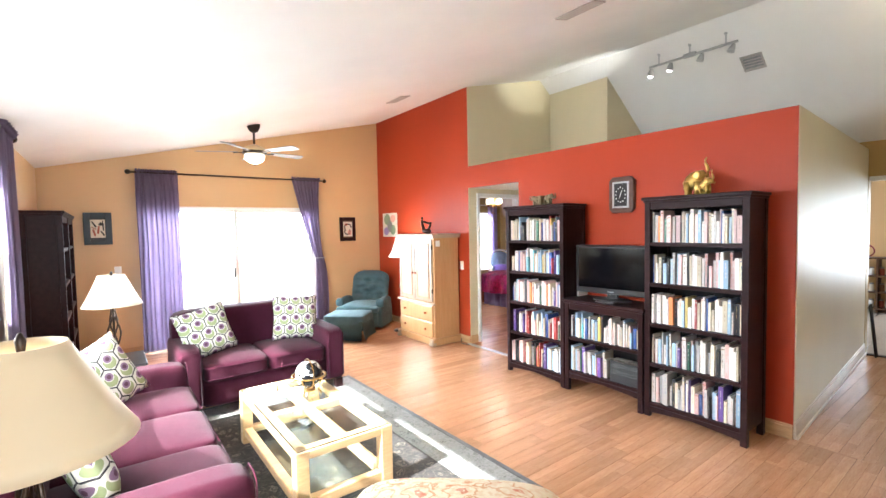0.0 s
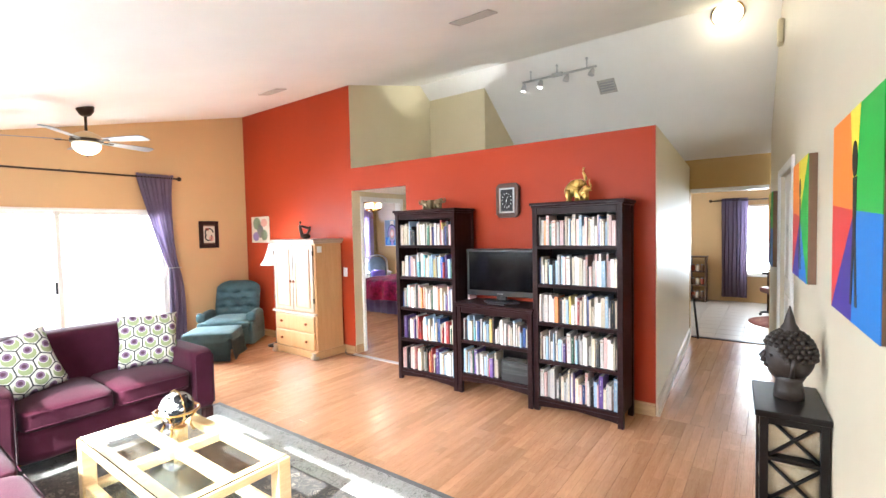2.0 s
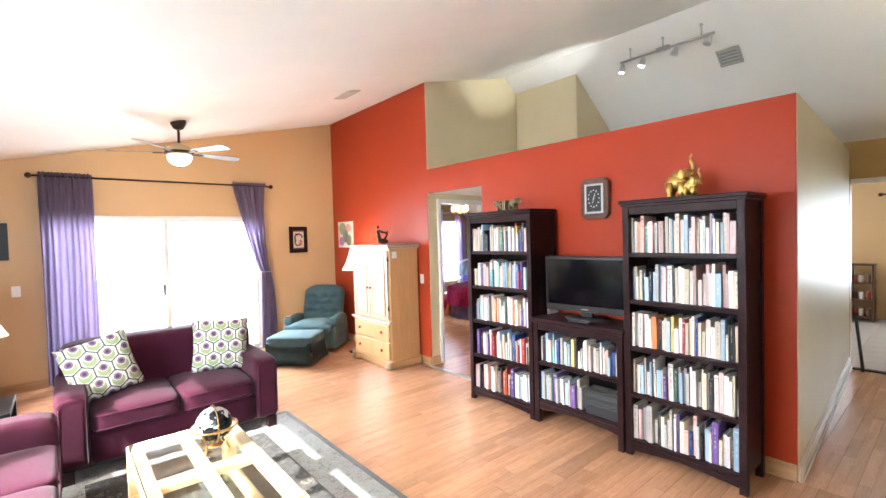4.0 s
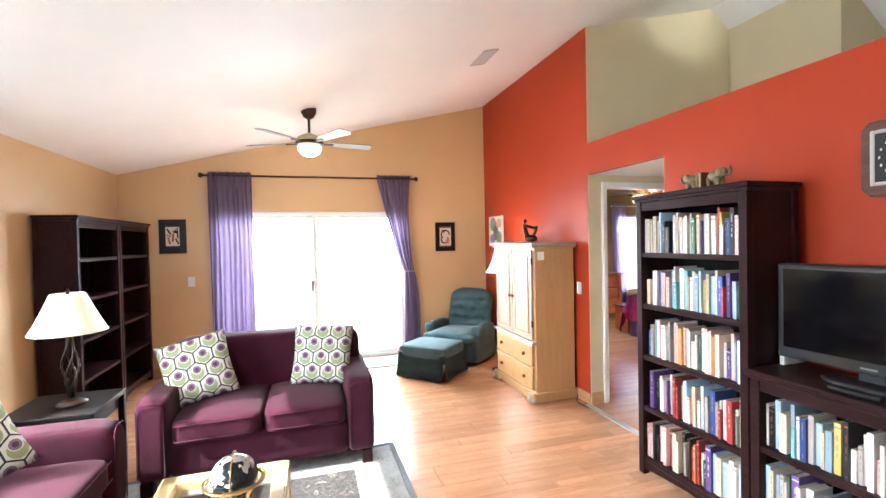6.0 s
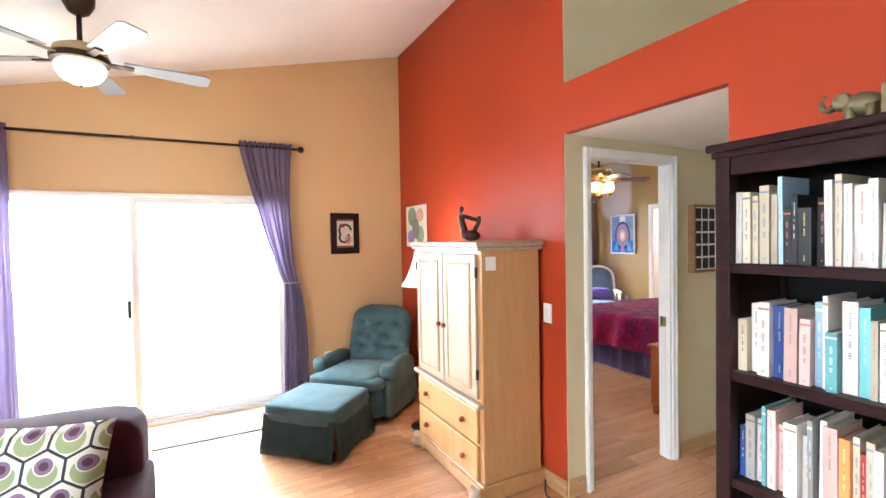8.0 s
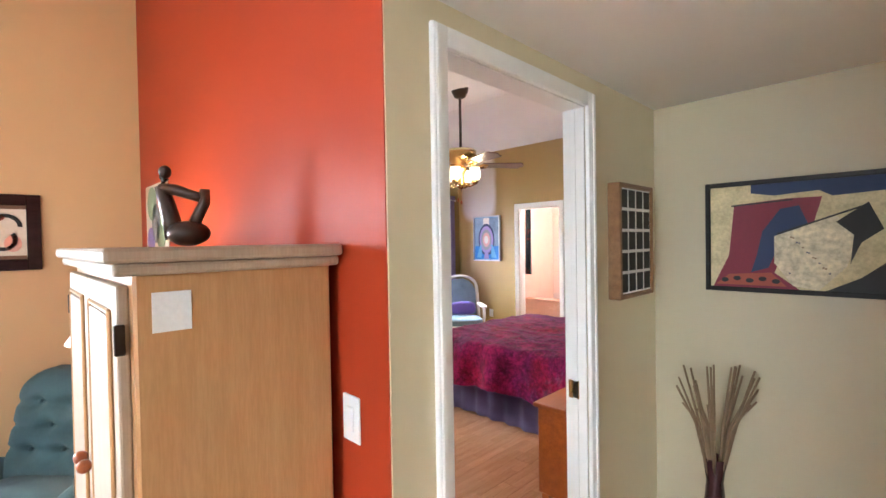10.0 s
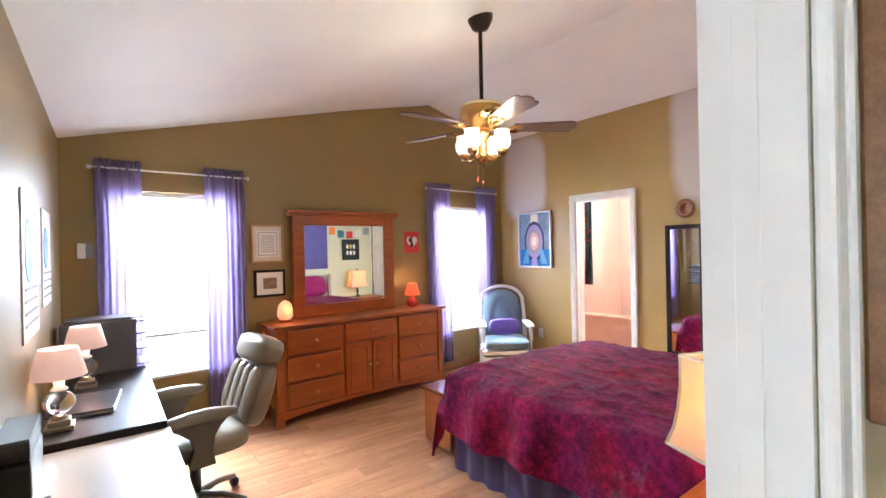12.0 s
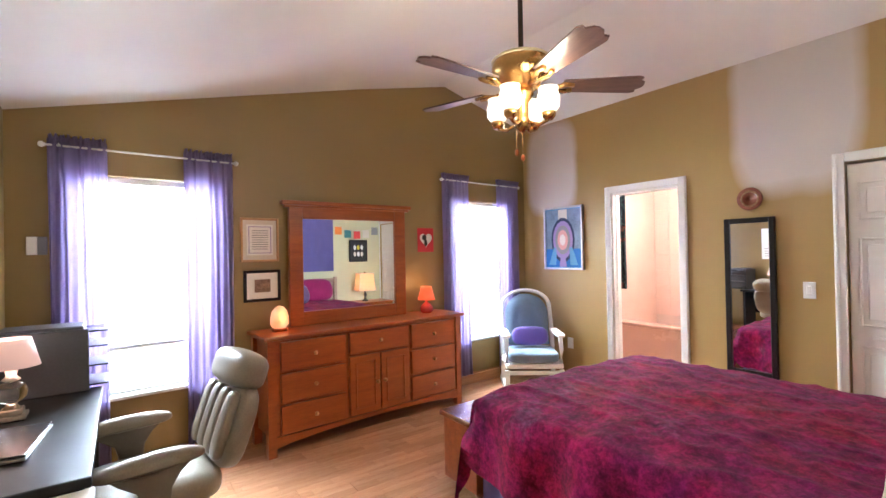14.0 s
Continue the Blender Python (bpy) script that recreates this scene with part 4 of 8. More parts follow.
def rug():
    o = thing("area_rug", "dark patterned oriental area rug with a pale border", "rug", pose(0.62, 2.0, 0.0))
    w, d = 1.84, 2.74
    part("field", box(bmesh.new(), 0.33, 0.33, 0.001, w - 0.33, d - 0.33, 0.010), RUG_FIELD, o)
    b = bmesh.new()
    for q in ((0.04, 0.04, 0.33, d - 0.04), (w - 0.33, 0.04, w - 0.04, d - 0.04), (0.33, 0.04, w - 0.33, 0.33), (0.33, d - 0.33, w - 0.33, d - 0.04)):
        box(b, q[0], q[1], 0.001, q[2], q[3], 0.0105, 0.002)
    part("border", b, RUG_BORDER, o, "pale grey patterned border")
    b = bmesh.new()
    for q in ((0, 0, 0.04, d), (w - 0.04, 0, w, d), (0.04, 0, w - 0.04, 0.04), (0.04, d - 0.04, w - 0.04, d)):
        box(b, q[0], q[1], 0.001, q[2], q[3], 0.011, 0.003)
    part("edging", b, RUG_EDGE, o)


rug()


def ottoman_floral():
    o = thing("floral_ottoman", "cream upholstered ottoman with red floral print", "ottoman", pose(1.31, 1.41, 0, 0, 0, -42))
    part("cushion", soft(bmesh.new(), -0.42, -0.28, 0.3, 0.42, 0.28, 0.61, 5, 14, 0.05), FLORAL, o)
    part("skirt", soft(bmesh.new(), -0.40, -0.26, 0.03, 0.40, 0.26, 0.34, 12, 8), FLORAL, o)
    for x in (-0.35, 0.35):
        for y in (-0.21, 0.21):
            part("foot", lathe(bmesh.new(), [(0.02, 0.0), (0.03, 0.05)], 10, x, y), DARK, o)


ottoman_floral()


def teal_ottoman():
    o = thing("upholstered_ottoman", "teal upholstered ottoman with a pleated skirt", "ottoman", pose(3.235, 6.38, 0, 0, 0, 45))
    part("cushion", soft(bmesh.new(), -0.27, -0.3, 0.235, 0.27, 0.3, 0.37, 14, 12, 0.012), TEAL, o)
    for i, (p, q) in enumerate((((-0.265, -0.295), (0.265, -0.295)), ((0.265, -0.295), (0.265, 0.295)), ((0.265, 0.295), (-0.265, 0.295)), ((-0.265, 0.295), (-0.265, -0.295)))):
        b = bmesh.new()
        p, q = Vector((*p, 0)), Vector((*q, 0))
        out = Vector(((q - p).y, -(q - p).x, 0)).normalized()
        rows = []
        for z, fl in ((0.025, 0.045), (0.12, 0.02), (0.3, 0.0)):
            rows.append([b.verts.new(p + (q - p) * (k / 12) + out * (fl * (0.75 + 0.35 * math.cos(k / 12 * 2 * math.pi)) ) + Vector((0, 0, z))) for k in range(13)])
        for a, c in zip(rows, rows[1:]):
            for k in range(12):
                b.faces.new((a[k], a[k + 1], c[k + 1], c[k])).smooth = True
        bmesh.ops.solidify(b, geom=b.faces[:], thickness=0.008)
        part("skirt", b, TEAL, o)
    part("piping", tube(bmesh.new(), [(-0.265, -0.295, 0.3), (0.265, -0.295, 0.3), (0.265, 0.295, 0.3), (-0.265, 0.295, 0.3), (-0.265, -0.295, 0.3)], 0.007, 6), TEAL, o)
    for x in (-0.22, 0.22):
        for y in (-0.25, 0.25):
            part("foot", lathe(bmesh.new(), [(0.02, 0.0), (0.022, 0.06)], 8, x, y), DARK, o)


teal_ottoman()


def recliner():
    # faces -y in its own axes
    o = thing("armchair", "teal button-tufted rocking armchair in the room corner", "armchair", pose(3.78, 6.90, 0, 0, 0, -48) @ Matrix.Diagonal((1.0, 0.98, 0.905, 1)))
    part("base", soft(bmesh.new(), -0.33, -0.36, 0.05, 0.33, 0.3, 0.34, 10, 8), TEAL, o)
    part("seat_cushion", soft(bmesh.new(), -0.28, -0.43, 0.31, 0.28, 0.2, 0.46, 5, 12, 0.03), TEAL, o)
    part("seat_front", soft(bmesh.new(), -0.35, -0.43, 0.32, 0.35, -0.24, 0.44, 4, 10), TEAL, o)
    for s in (-1, 1):
        x0, x1 = sorted((s * 0.28, s * 0.40))
        part("arm", soft(bmesh.new(), x0, -0.22, 0.26, x1, 0.26, 0.54, 3.4, 12, 0.02), TEAL, o)
        part("arm_scroll", soft(bmesh.new(), x0 - 0.012, -0.27, 0.40, x1 + 0.012, -0.17, 0.55, 2.8, 10), TEAL, o)
        part("arm_panel", soft(bmesh.new(), x0 + 0.015, -0.3, 0.04, x1 - 0.015, 0.28, 0.4, 12, 6), TEAL, o)
    b = bmesh.new()
    n, mm = 22, 26
    g = []
    tufts = [(tx, tz) for tz in (0.3, 0.5, 0.7) for tx in ((-0.55, 0.0, 0.55) if tz != 0.5 else (-0.3, 0.3))]
    for side in (0, 1):
        rows = []
        for j in range(mm + 1):
            v = j / mm
            half = 0.325 * (1.0 if v < 0.75 else math.sqrt(max(0.02, 1 - ((v - 0.75) / 0.27) ** 2.4)))
            row = []
            for i in range(n + 1):
                u = -1 + 2 * i / n
                th = 0.085 * (1 - abs(u) ** 4) ** 0.5 * (1 - abs(2 * v - 1) ** 6) ** 0.5
                if side == 0:
                    for tx, tz in tufts:
                        th -= 0.06 * math.exp(-(((u - tx) / 0.13) ** 2 + ((v - tz) / 0.06) ** 2))
                    th -= 0.022 * sum(math.exp(-((v - tz) / 0.025) ** 2) for tz in (0.3, 0.5, 0.7))
                y = 0.2 + 0.16 * v + (-th if side == 0 else th * 0.8)
                row.append(b.verts.new((u * half, y, 0.38 + 0.62 * v)))
            rows.append(row)
        for a, c in zip(rows, rows[1:]):
            for i in range(n):
                q = (a[i], a[i + 1], c[i + 1], c[i])
                b.faces.new(q if side == 0 else q[::-1]).smooth = True
    bmesh.ops.remove_doubles(b, verts=b.verts[:], dist=0.004)
    back = part("backrest", b, TEAL, o, "button-tufted rounded back")
    for tx, tz in tufts:
        part("button", ball(bmesh.new(), tx * 0.325, 0.2 + 0.16 * tz - 0.033, 0.38 + 0.62 * tz, 0.011, None, None, 8, 6), TEAL, back)
    part("swivel_base", lathe(bmesh.new(), [(0.24, 0.0), (0.25, 0.02), (0.2, 0.05)], 20), DARK, o)


recliner()


def tall_bookcase(name, label, m, w, h, zs, d=0.36, doors=True, group="", corner_legs=True):
    """An open bookcase: its front at y 0 facing -y, x along its width; zs: tops of the shelves."""
    o = thing(name, label, "bookcase", m, group)
    for x in (0.0, w - 0.045):
        part("front_post", prism(bmesh.new(), [(x, 0), (x + 0.045, 0), (x + 0.045, h - 0.02), (x, h - 0.02)], 0.0, 0.045, "y", 0.003), DARK, o)
        part("side_panel", box(bmesh.new(), x + 0.01, 0.045, 0.1, x + 0.035, d - 0.03, h - 0.02), DARK, o)
        part("back_post", box(bmesh.new(), x, d - 0.045, 0, x + 0.045, d, h - 0.02, 0.003), DARK, o)
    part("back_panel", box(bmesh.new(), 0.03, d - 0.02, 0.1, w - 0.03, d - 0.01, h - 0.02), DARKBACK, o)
    b = bmesh.new()
    box(b, -0.02, -0.02, h - 0.025, w + 0.02, d + 0.0, h, 0.006, 2), box(b, -0.008, -0.008, h - 0.045, w + 0.008, d - 0.002, h - 0.025, 0.004)
    part("top", b, DARK, o)
    part("top_rail", box(bmesh.new(), 0.045, 0.004, h - 0.10, w - 0.045, 0.03, h - 0.045, 0.003), DARK, o)
    for z in zs:
        part("shelf", box(bmesh.new(), 0.035, 0.008, z - 0.03, w - 0.035, d - 0.02, z, 0.003), DARK, o)
    b = bmesh.new()
    z = zs[0] - 0.03
    prism(b, [(0.045, z), (0.045, z - 0.055), (0.12, z - 0.045), (w / 2, z - 0.025), (w - 0.12, z - 0.045), (w - 0.045, z - 0.055), (w - 0.045, z)], 0.006, 0.028, "y")
    part("apron", b, DARK, o)
    return o


SHELVES = (0.12, 0.455, 0.79, 1.125, 1.46)
XF = 3.945
M1, M2, M3 = pose(XF, 3.775, 0, 0, 0, -90), pose(XF + 0.01, 2.175, 0, 0, 0, -90), pose(XF, 2.985, 0, 0, 0, -90)
tall_bookcase("bookcase", "tall espresso wood bookcase full of books by the opening", M1, 0.78, 1.83, SHELVES)
tall_bookcase("bookcase", "tall espresso wood bookcase full of books by the hall", M2, 0.76, 1.83, SHELVES)
tall_bookcase("media_cabinet", "low espresso wood media stand with two shelves of books", M3, 0.8, 0.9, (0.2, 0.53))


def book_mesh(name, cover, band, style=0):
    """A closed book one unit thick (x), deep (y, spine at 0) and high (z): cover boards, page block and title words down the spine."""
    b = bmesh.new()
    box(b, 0.03, 0.02, 0.012, 0.97, 0.97, 0.985)
    for f in b.faces:
        f.material_index = 1
    n = len(b.faces)
    box(b, 0.0, 0.0, 0.0, 1.0, 0.03, 1.0), box(b, 0.0, 0.03, 0.0, 0.09, 1.0, 1.0), box(b, 0.91, 0.03, 0.0, 1.0, 1.0, 1.0)
    w, words = ((0.15, (0.38, 0.47, 0.50, 0.60, 0.63, 0.68, 0.71, 0.90)), (0.10, (0.08, 0.2, 0.52, 0.66, 0.69, 0.93)), (0.2, (0.06, 0.10, 0.34, 0.44, 0.47, 0.62, 0.65, 0.8)))[style]
    for z0, z1 in zip(words[::2], words[1::2]):
        for k in range(int((z1 - z0) / 0.026)):
            e = w * (0.55, 0.75, 0.6, 0.8, 0.5)[(k * 3 + style) % 5]
            box(b, 0.5 - e, -0.002, z0 + 0.026 * k, 0.5 + e * (0.8, 1.0)[k % 2], 0.0, z0 + 0.026 * k + 0.016)
    if style == 2:
        box(b, 0.02, -0.002, 0.9, 0.98, 0.0, 0.93)
    b.faces.ensure_lookup_table()
    for f in b.faces[n + 18:]:
        f.material_index = 2
    me = bpy.data.meshes.new(name)
    b.to_mesh(me)
    b.free()
    for x in (cover, PAPER, band):
        me.materials.append(x)
    return me


def cover_mat(n, c):
    m, t, b = nodes("book_cover_" + n, 0.4)
    o = t.nodes.new("ShaderNodeObjectInfo")
    t.links.new(ramp(t, o.outputs["Random"], [(0, shade(c, 0.6)), (1, shade(c, 1.35))]), b.inputs["Base Color"])
    return m


INK = {n: plain("spine_ink_" + n, c, 0.5, var=0.1) for n, c in (("slate", (0.20, 0.22, 0.30)), ("umber", (0.26, 0.17, 0.10)), ("rust", (0.42, 0.12, 0.07)), ("pale", (0.55, 0.54, 0.50)), ("gilt", (0.48, 0.36, 0.14)), ("sky", (0.25, 0.42, 0.58)))}
BOOKS = []
for n, c, inks, wgt, words in (("white", (0.67, 0.62, 0.57), ("slate", "rust", "umber"), 26, "white"), ("cream", (0.60, 0.51, 0.37), ("umber", "rust", "slate"), 15, "cream"), ("pink", (0.60, 0.40, 0.36), ("pale", "umber", "rust"), 12, "pale pink"),
                               ("pale_blue", (0.34, 0.47, 0.60), ("pale", "slate", "pale"), 9, "pale blue"), ("blue", (0.03, 0.07, 0.26), ("pale", "gilt", "sky"), 13, "dark blue"), ("red", (0.36, 0.03, 0.025), ("pale", "gilt", "pale"), 8, "red"),
                               ("black", (0.016, 0.015, 0.018), ("pale", "gilt", "rust"), 15, "black"), ("green", (0.05, 0.16, 0.10), ("pale", "gilt", "pale"), 4, "green"), ("orange", (0.55, 0.19, 0.05), ("pale", "umber", "pale"), 4, "orange"),
                               ("yellow", (0.60, 0.45, 0.12), ("umber", "rust", "slate"), 3, "yellow"), ("aqua", (0.16, 0.42, 0.44), ("pale", "slate", "pale"), 6, "aqua"), ("purple", (0.12, 0.06, 0.24), ("pale", "gilt", "pale"), 8, "purple"),
                               ("brown", (0.12, 0.06, 0.03), ("pale", "gilt", "pale"), 6, "brown"), ("grey", (0.32, 0.31, 0.30), ("pale", "umber", "pale"), 6, "grey")):
    m = cover_mat(n, c)
    BOOKS += [(book_mesh("book", m, INK[k], i), words) for i, k in enumerate(inks)] * wgt
PALE = [q for q in BOOKS if q[1] in ("white", "cream", "pale pink", "pale blue")]
rng = random.Random(7)


def row_of_books(m, x0, x1, z, hmin, hmax, depth, group, pale=0.0, d0=0.03):
    x = x0
    lean = 0.0
    while x < x1 - 0.012:
        t = rng.choice((0.012, 0.015, 0.018, 0.02, 0.023, 0.027, 0.034))
        if x + t > x1:
            break
        h = rng.uniform(hmin, hmax) if rng.random() > 0.12 else hmin * 0.86
        me, words = rng.choice(PALE if rng.random() < pale else BOOKS)
        dp = min(depth, h * rng.uniform(0.6, 0.72))
        ob = new("book", me)
        tilt = rng.choice((0, 0, 0, 0, 0, 1.0, -1.0))
        ob.matrix_basis = m @ pose(x, d0 + rng.uniform(0, 0.035), z, 0, tilt * 0.6, 0) @ Matrix.Diagonal((t * 0.95, dp, h, 1))
        tagged(ob, f"upright {words} paperback book packed on a shelf" if t < 0.028 else f"upright thick {words} hardback book on a shelf", "book", group)
        x += t + rng.choice((0.0008, 0.0008, 0.0015, 0.003))


for i, z in enumerate(SHELVES):
    hh = (0.26, 0.25, 0.25, 0.26, 0.255)[i]
    row_of_books(M1, 0.045, 0.735, z, 0.185, hh, 0.2, "books on the bookcase by the opening", 0.22 if i > 3 else 0.45)
    row_of_books(M2, 0.045, 0.715, z, 0.19, hh + 0.01, 0.2, "books on the bookcase by the hall", 0.55)
row_of_books(M3, 0.045, 0.755, 0.53, 0.16, 0.25, 0.2, "books on the media stand", 0.5)
row_of_books(M3, 0.045, 0.46, 0.2, 0.17, 0.25, 0.2, "books on the media stand", 0.5)
CASE = book_mesh("disc_case", C["black"], C["grey"])
for k in range(19):
    ob = new("disc_case", CASE)
    ob.matrix_basis = M3 @ pose(0.475 + k * 0.0147, 0.03, 0.2) @ Matrix.Diagonal((0.0142, 0.135, 0.19, 1))
    tagged(ob, "black plastic disc case standing on the media stand shelf", "disc case", "disc cases on the media stand")


def television():
    o = thing("television", "black flat-screen television on the media stand", "television", M3 @ pose(0.40, 0.19, 0.9, 0, 0, 4))
    part("stand_base", lathe(bmesh.new(), [(0.14, 0.0), (0.145, 0.01), (0.13, 0.02), (0.03, 0.026)], 28, 0, 0, 1.3, 0.7), BLACK, o)
    part("neck", box(bmesh.new(), -0.05, -0.01, 0.02, 0.05, 0.03, 0.09, 0.006), BLACK, o)
    part("body", box(bmesh.new(), -0.365, -0.03, 0.06, 0.365, 0.045, 0.52, 0.012, 3), BLACK, o)
    part("screen", box(bmesh.new(), -0.335, -0.0325, 0.115, 0.335, -0.029, 0.495), SCREEN, o, "dark glossy screen")
    part("maker_mark", box(bmesh.new(), -0.03, -0.0325, 0.082, 0.03, -0.029, 0.09), C["grey"], o)
    part("buttons", box(bmesh.new(), 0.352, -0.0325, 0.2, 0.357, -0.029, 0.45), C["white"], o, "pale strip at the screen's edge")


television()
o = thing("media_player", "small white upright media box beside the television", "media box", M3 @ pose(0.0, 0.2, 0.9))
part("case", box(bmesh.new(), 0.0, 0.0, 0.0, 0.022, 0.15, 0.24, 0.004, 2), WHITE, o)
o = thing("remote_control", "black remote control lying on the media stand", "remote control", M3 @ pose(0.42, 0.045, 0.9, 0, 0, 4))
part("case", box(bmesh.new(), -0.09, -0.02, 0.0, 0.09, 0.02, 0.016, 0.005, 2), BLACK, o)


def wall_clock():
    o = thing("wall_clock", "octagonal dark wooden wall clock on the red wall", "clock", pose(XR - 0.002, 2.61, 1.895, 0, 0, -90))
    w, h, c = 0.125, 0.17, 0.035
    oc = [(-w + c, -h), (w - c, -h), (w, -h + c), (w, h - c), (w - c, h), (-w + c, h), (-w, h - c), (-w, -h + c)]
    part("case", prism(bmesh.new(), oc, -0.05, 0.0, "y", 0.006), wood("clock_wood", (0.05, 0.02, 0.012), (0.13, 0.055, 0.03), 0.35), o)
    part("bezel", frame_box(bmesh.new(), -0.085, -0.125, 0.085, 0.125, 0.018, -0.058, -0.045), CHROME, o)
    part("dial", box(bmesh.new(), -0.068, -0.054, -0.108, 0.068, -0.05, 0.108), C["black"], o, "dark clock face")
    for k in range(12):
        a = radians(30 * k)
        part("hour_mark", box(bmesh.new(), 0.05 * math.sin(a) - 0.003, -0.056, 0.07 * math.cos(a) - 0.006, 0.05 * math.sin(a) + 0.003, -0.053, 0.07 * math.cos(a) + 0.006), C["white"], o)
    for a, l in ((20, 0.055), (195, 0.04)):
        part("hand", prism(bmesh.new(), [(0.003 * math.cos(radians(a)), -0.003 * math.sin(radians(a))), (l * math.sin(radians(a)), l * math.cos(radians(a))), (-0.003 * math.cos(radians(a)), 0.003 * math.sin(radians(a)))], -0.058, -0.056, "y"), C["white"], o)


wall_clock()


def elephant(name, label, m, s, mat):
    """A standing elephant figure, one mesh, head towards +x."""
    b = bmesh.new()
    ball(b, 0.0, 0, 0.13, 0.085, 0.058, 0.065)
    ball(b, 0.085, 0, 0.165, 0.045, 0.04, 0.05)
    for x in (-0.05, 0.045):
        for y in (-0.03, 0.03):
            tube(b, [(x, y, 0.0), (x, y, 0.06), (x * 0.9, y, 0.12)], 0.022, 10, 0.028)
    t = [(0.115, 0, 0.15), (0.145, 0, 0.13), (0.17, 0, 0.145), (0.178, 0, 0.175), (0.172, 0, 0.2), (0.158, 0, 0.21)]
    tube(b, t, 0.021, 10, 0.009)
    for y in (-1, 1):
        ball(b, 0.065, y * 0.045, 0.16, 0.034, 0.01, 0.042, 12, 8)
        tube(b, [(0.11, y * 0.02, 0.135), (0.14, y * 0.024, 0.125), (0.155, y * 0.024, 0.14)], 0.006, 6, 0.002)
    tube(b, [(-0.08, 0, 0.15), (-0.1, 0, 0.12), (-0.1, 0, 0.08)], 0.006, 6, 0.004)
    for v in b.verts:
        v.co *= s
    return tagged(part(name, b, mat, None, "", m), label, "figurine")


def plump_elephant(label, m, s):
    """A rounded elephant figure with a high back and its trunk raised in a curve, head towards +x."""
    b = bmesh.new()
    ball(b, 0.0, 0, 0.105, 0.062, 0.048, 0.06)
    ball(b, 0.012, 0, 0.135, 0.05, 0.042, 0.045)
    ball(b, 0.055, 0, 0.15, 0.033, 0.034, 0.036)
    for x in (-0.036, 0.034):
        for y in (-0.024, 0.024):
            tube(b, [(x, y, 0.0), (x, y, 0.05), (x * 0.9, y, 0.1)], 0.021, 10, 0.027)
    tube(b, [(0.075, 0, 0.14), (0.095, 0, 0.15), (0.1, 0, 0.18), (0.092, 0, 0.21), (0.08, 0, 0.235), (0.078, 0, 0.255), (0.088, 0, 0.275)], 0.017, 10, 0.006)
    for y in (-1, 1):
        ball(b, 0.036, y * 0.036, 0.15, 0.026, 0.009, 0.032, 12, 8)
        tube(b, [(0.075, y * 0.018, 0.13), (0.1, y * 0.02, 0.122), (0.112, y * 0.02, 0.135)], 0.005, 6, 0.002)
    tube(b, [(-0.058, 0, 0.12), (-0.072, 0, 0.1), (-0.07, 0, 0.075)], 0.005, 6, 0.003)
    for v in b.verts:
        v.co *= s
    tagged(part("elephant_figurine", b, GOLD, None, "", m), label, "figurine")


plump_elephant("large gold elephant figurine with raised trunk on the bookcase", pose(XF + 0.17, 1.86, 1.83, 0, 0, -84), 1.05)
plump_elephant("small gold elephant figurine beside a larger one", pose(XF + 0.12, 1.755, 1.83, 0, 0, -100), 0.66)
AGED = plain("aged_bronze", (0.22, 0.17, 0.09), 0.45, 0.6, relief=0.3, fine=50)
elephant("bookend", "aged bronze elephant bookend on the bookcase", pose(XF + 0.17, 3.475, 1.83, 0, 0, 90), 0.52, AGED)
elephant("bookend", "aged bronze elephant bookend on the bookcase", pose(XF + 0.17, 3.34, 1.83, 0, 0, -90) @ pose(0.02, 0, 0), 0.56, AGED)
o = bmesh.new()
box(o, -0.02, -0.04, 0, -0.002, 0.04, 0.105, 0.004), box(o, 0.002, -0.04, 0, 0.02, 0.04, 0.105, 0.004)
tagged(part("bookend_block", o, AGED, None, "", pose(XF + 0.17, 3.405, 1.83, 0, 0, 90)), "pair of aged bronze bookend uprights on the bookcase", "bookend")


def empty_bookcase(m, label):
    w, h, d = 0.86, 1.84, 0.3
    tall_bookcase("bookcase", label, m, w, h, (0.12, 0.46, 0.8, 1.14, 1.48), d, group="empty bookcases")


empty_bookcase(pose(0.07, 5.66, 0, 0, 0, 90), "empty espresso wood bookcase against the side wall")
empty_bookcase(pose(0.07, 6.53, 0, 0, 0, 90), "empty espresso wood bookcase in the room corner")


def door_mat():
    o = thing("door_mat", "pale grey bordered door mat before the sliding door", "mat", pose(2.1, 6.86, 0.0))
    part("field", box(bmesh.new(), 0.06, 0.06, 0.001, 0.84, 0.44, 0.008), fabric("mat_field", (0.40, 0.40, 0.38)), o)
    b = bmesh.new()
    for q in ((0, 0, 0.06, 0.5), (0.84, 0, 0.9, 0.5), (0.06, 0, 0.84, 0.06), (0.06, 0.44, 0.84, 0.5)):
        box(b, q[0], q[1], 0.001, q[2], q[3], 0.009, 0.002)
    part("border", b, fabric("mat_border", (0.12, 0.12, 0.12)), o)


door_mat()


def power_cord():
    o = thing("power_cord", "black power cord trailing along the baseboard", "cable", pose(0, 0, 0))
    part("cord", tube(bmesh.new(), [(4.33, 5.06, 0.05), (4.30, 5.03, 0.012), (4.27, 4.98, 0.006), (4.28, 4.9, 0.006), (4.29, 4.84, 0.006)], 0.005, 6), BLACK, o)


power_cord()


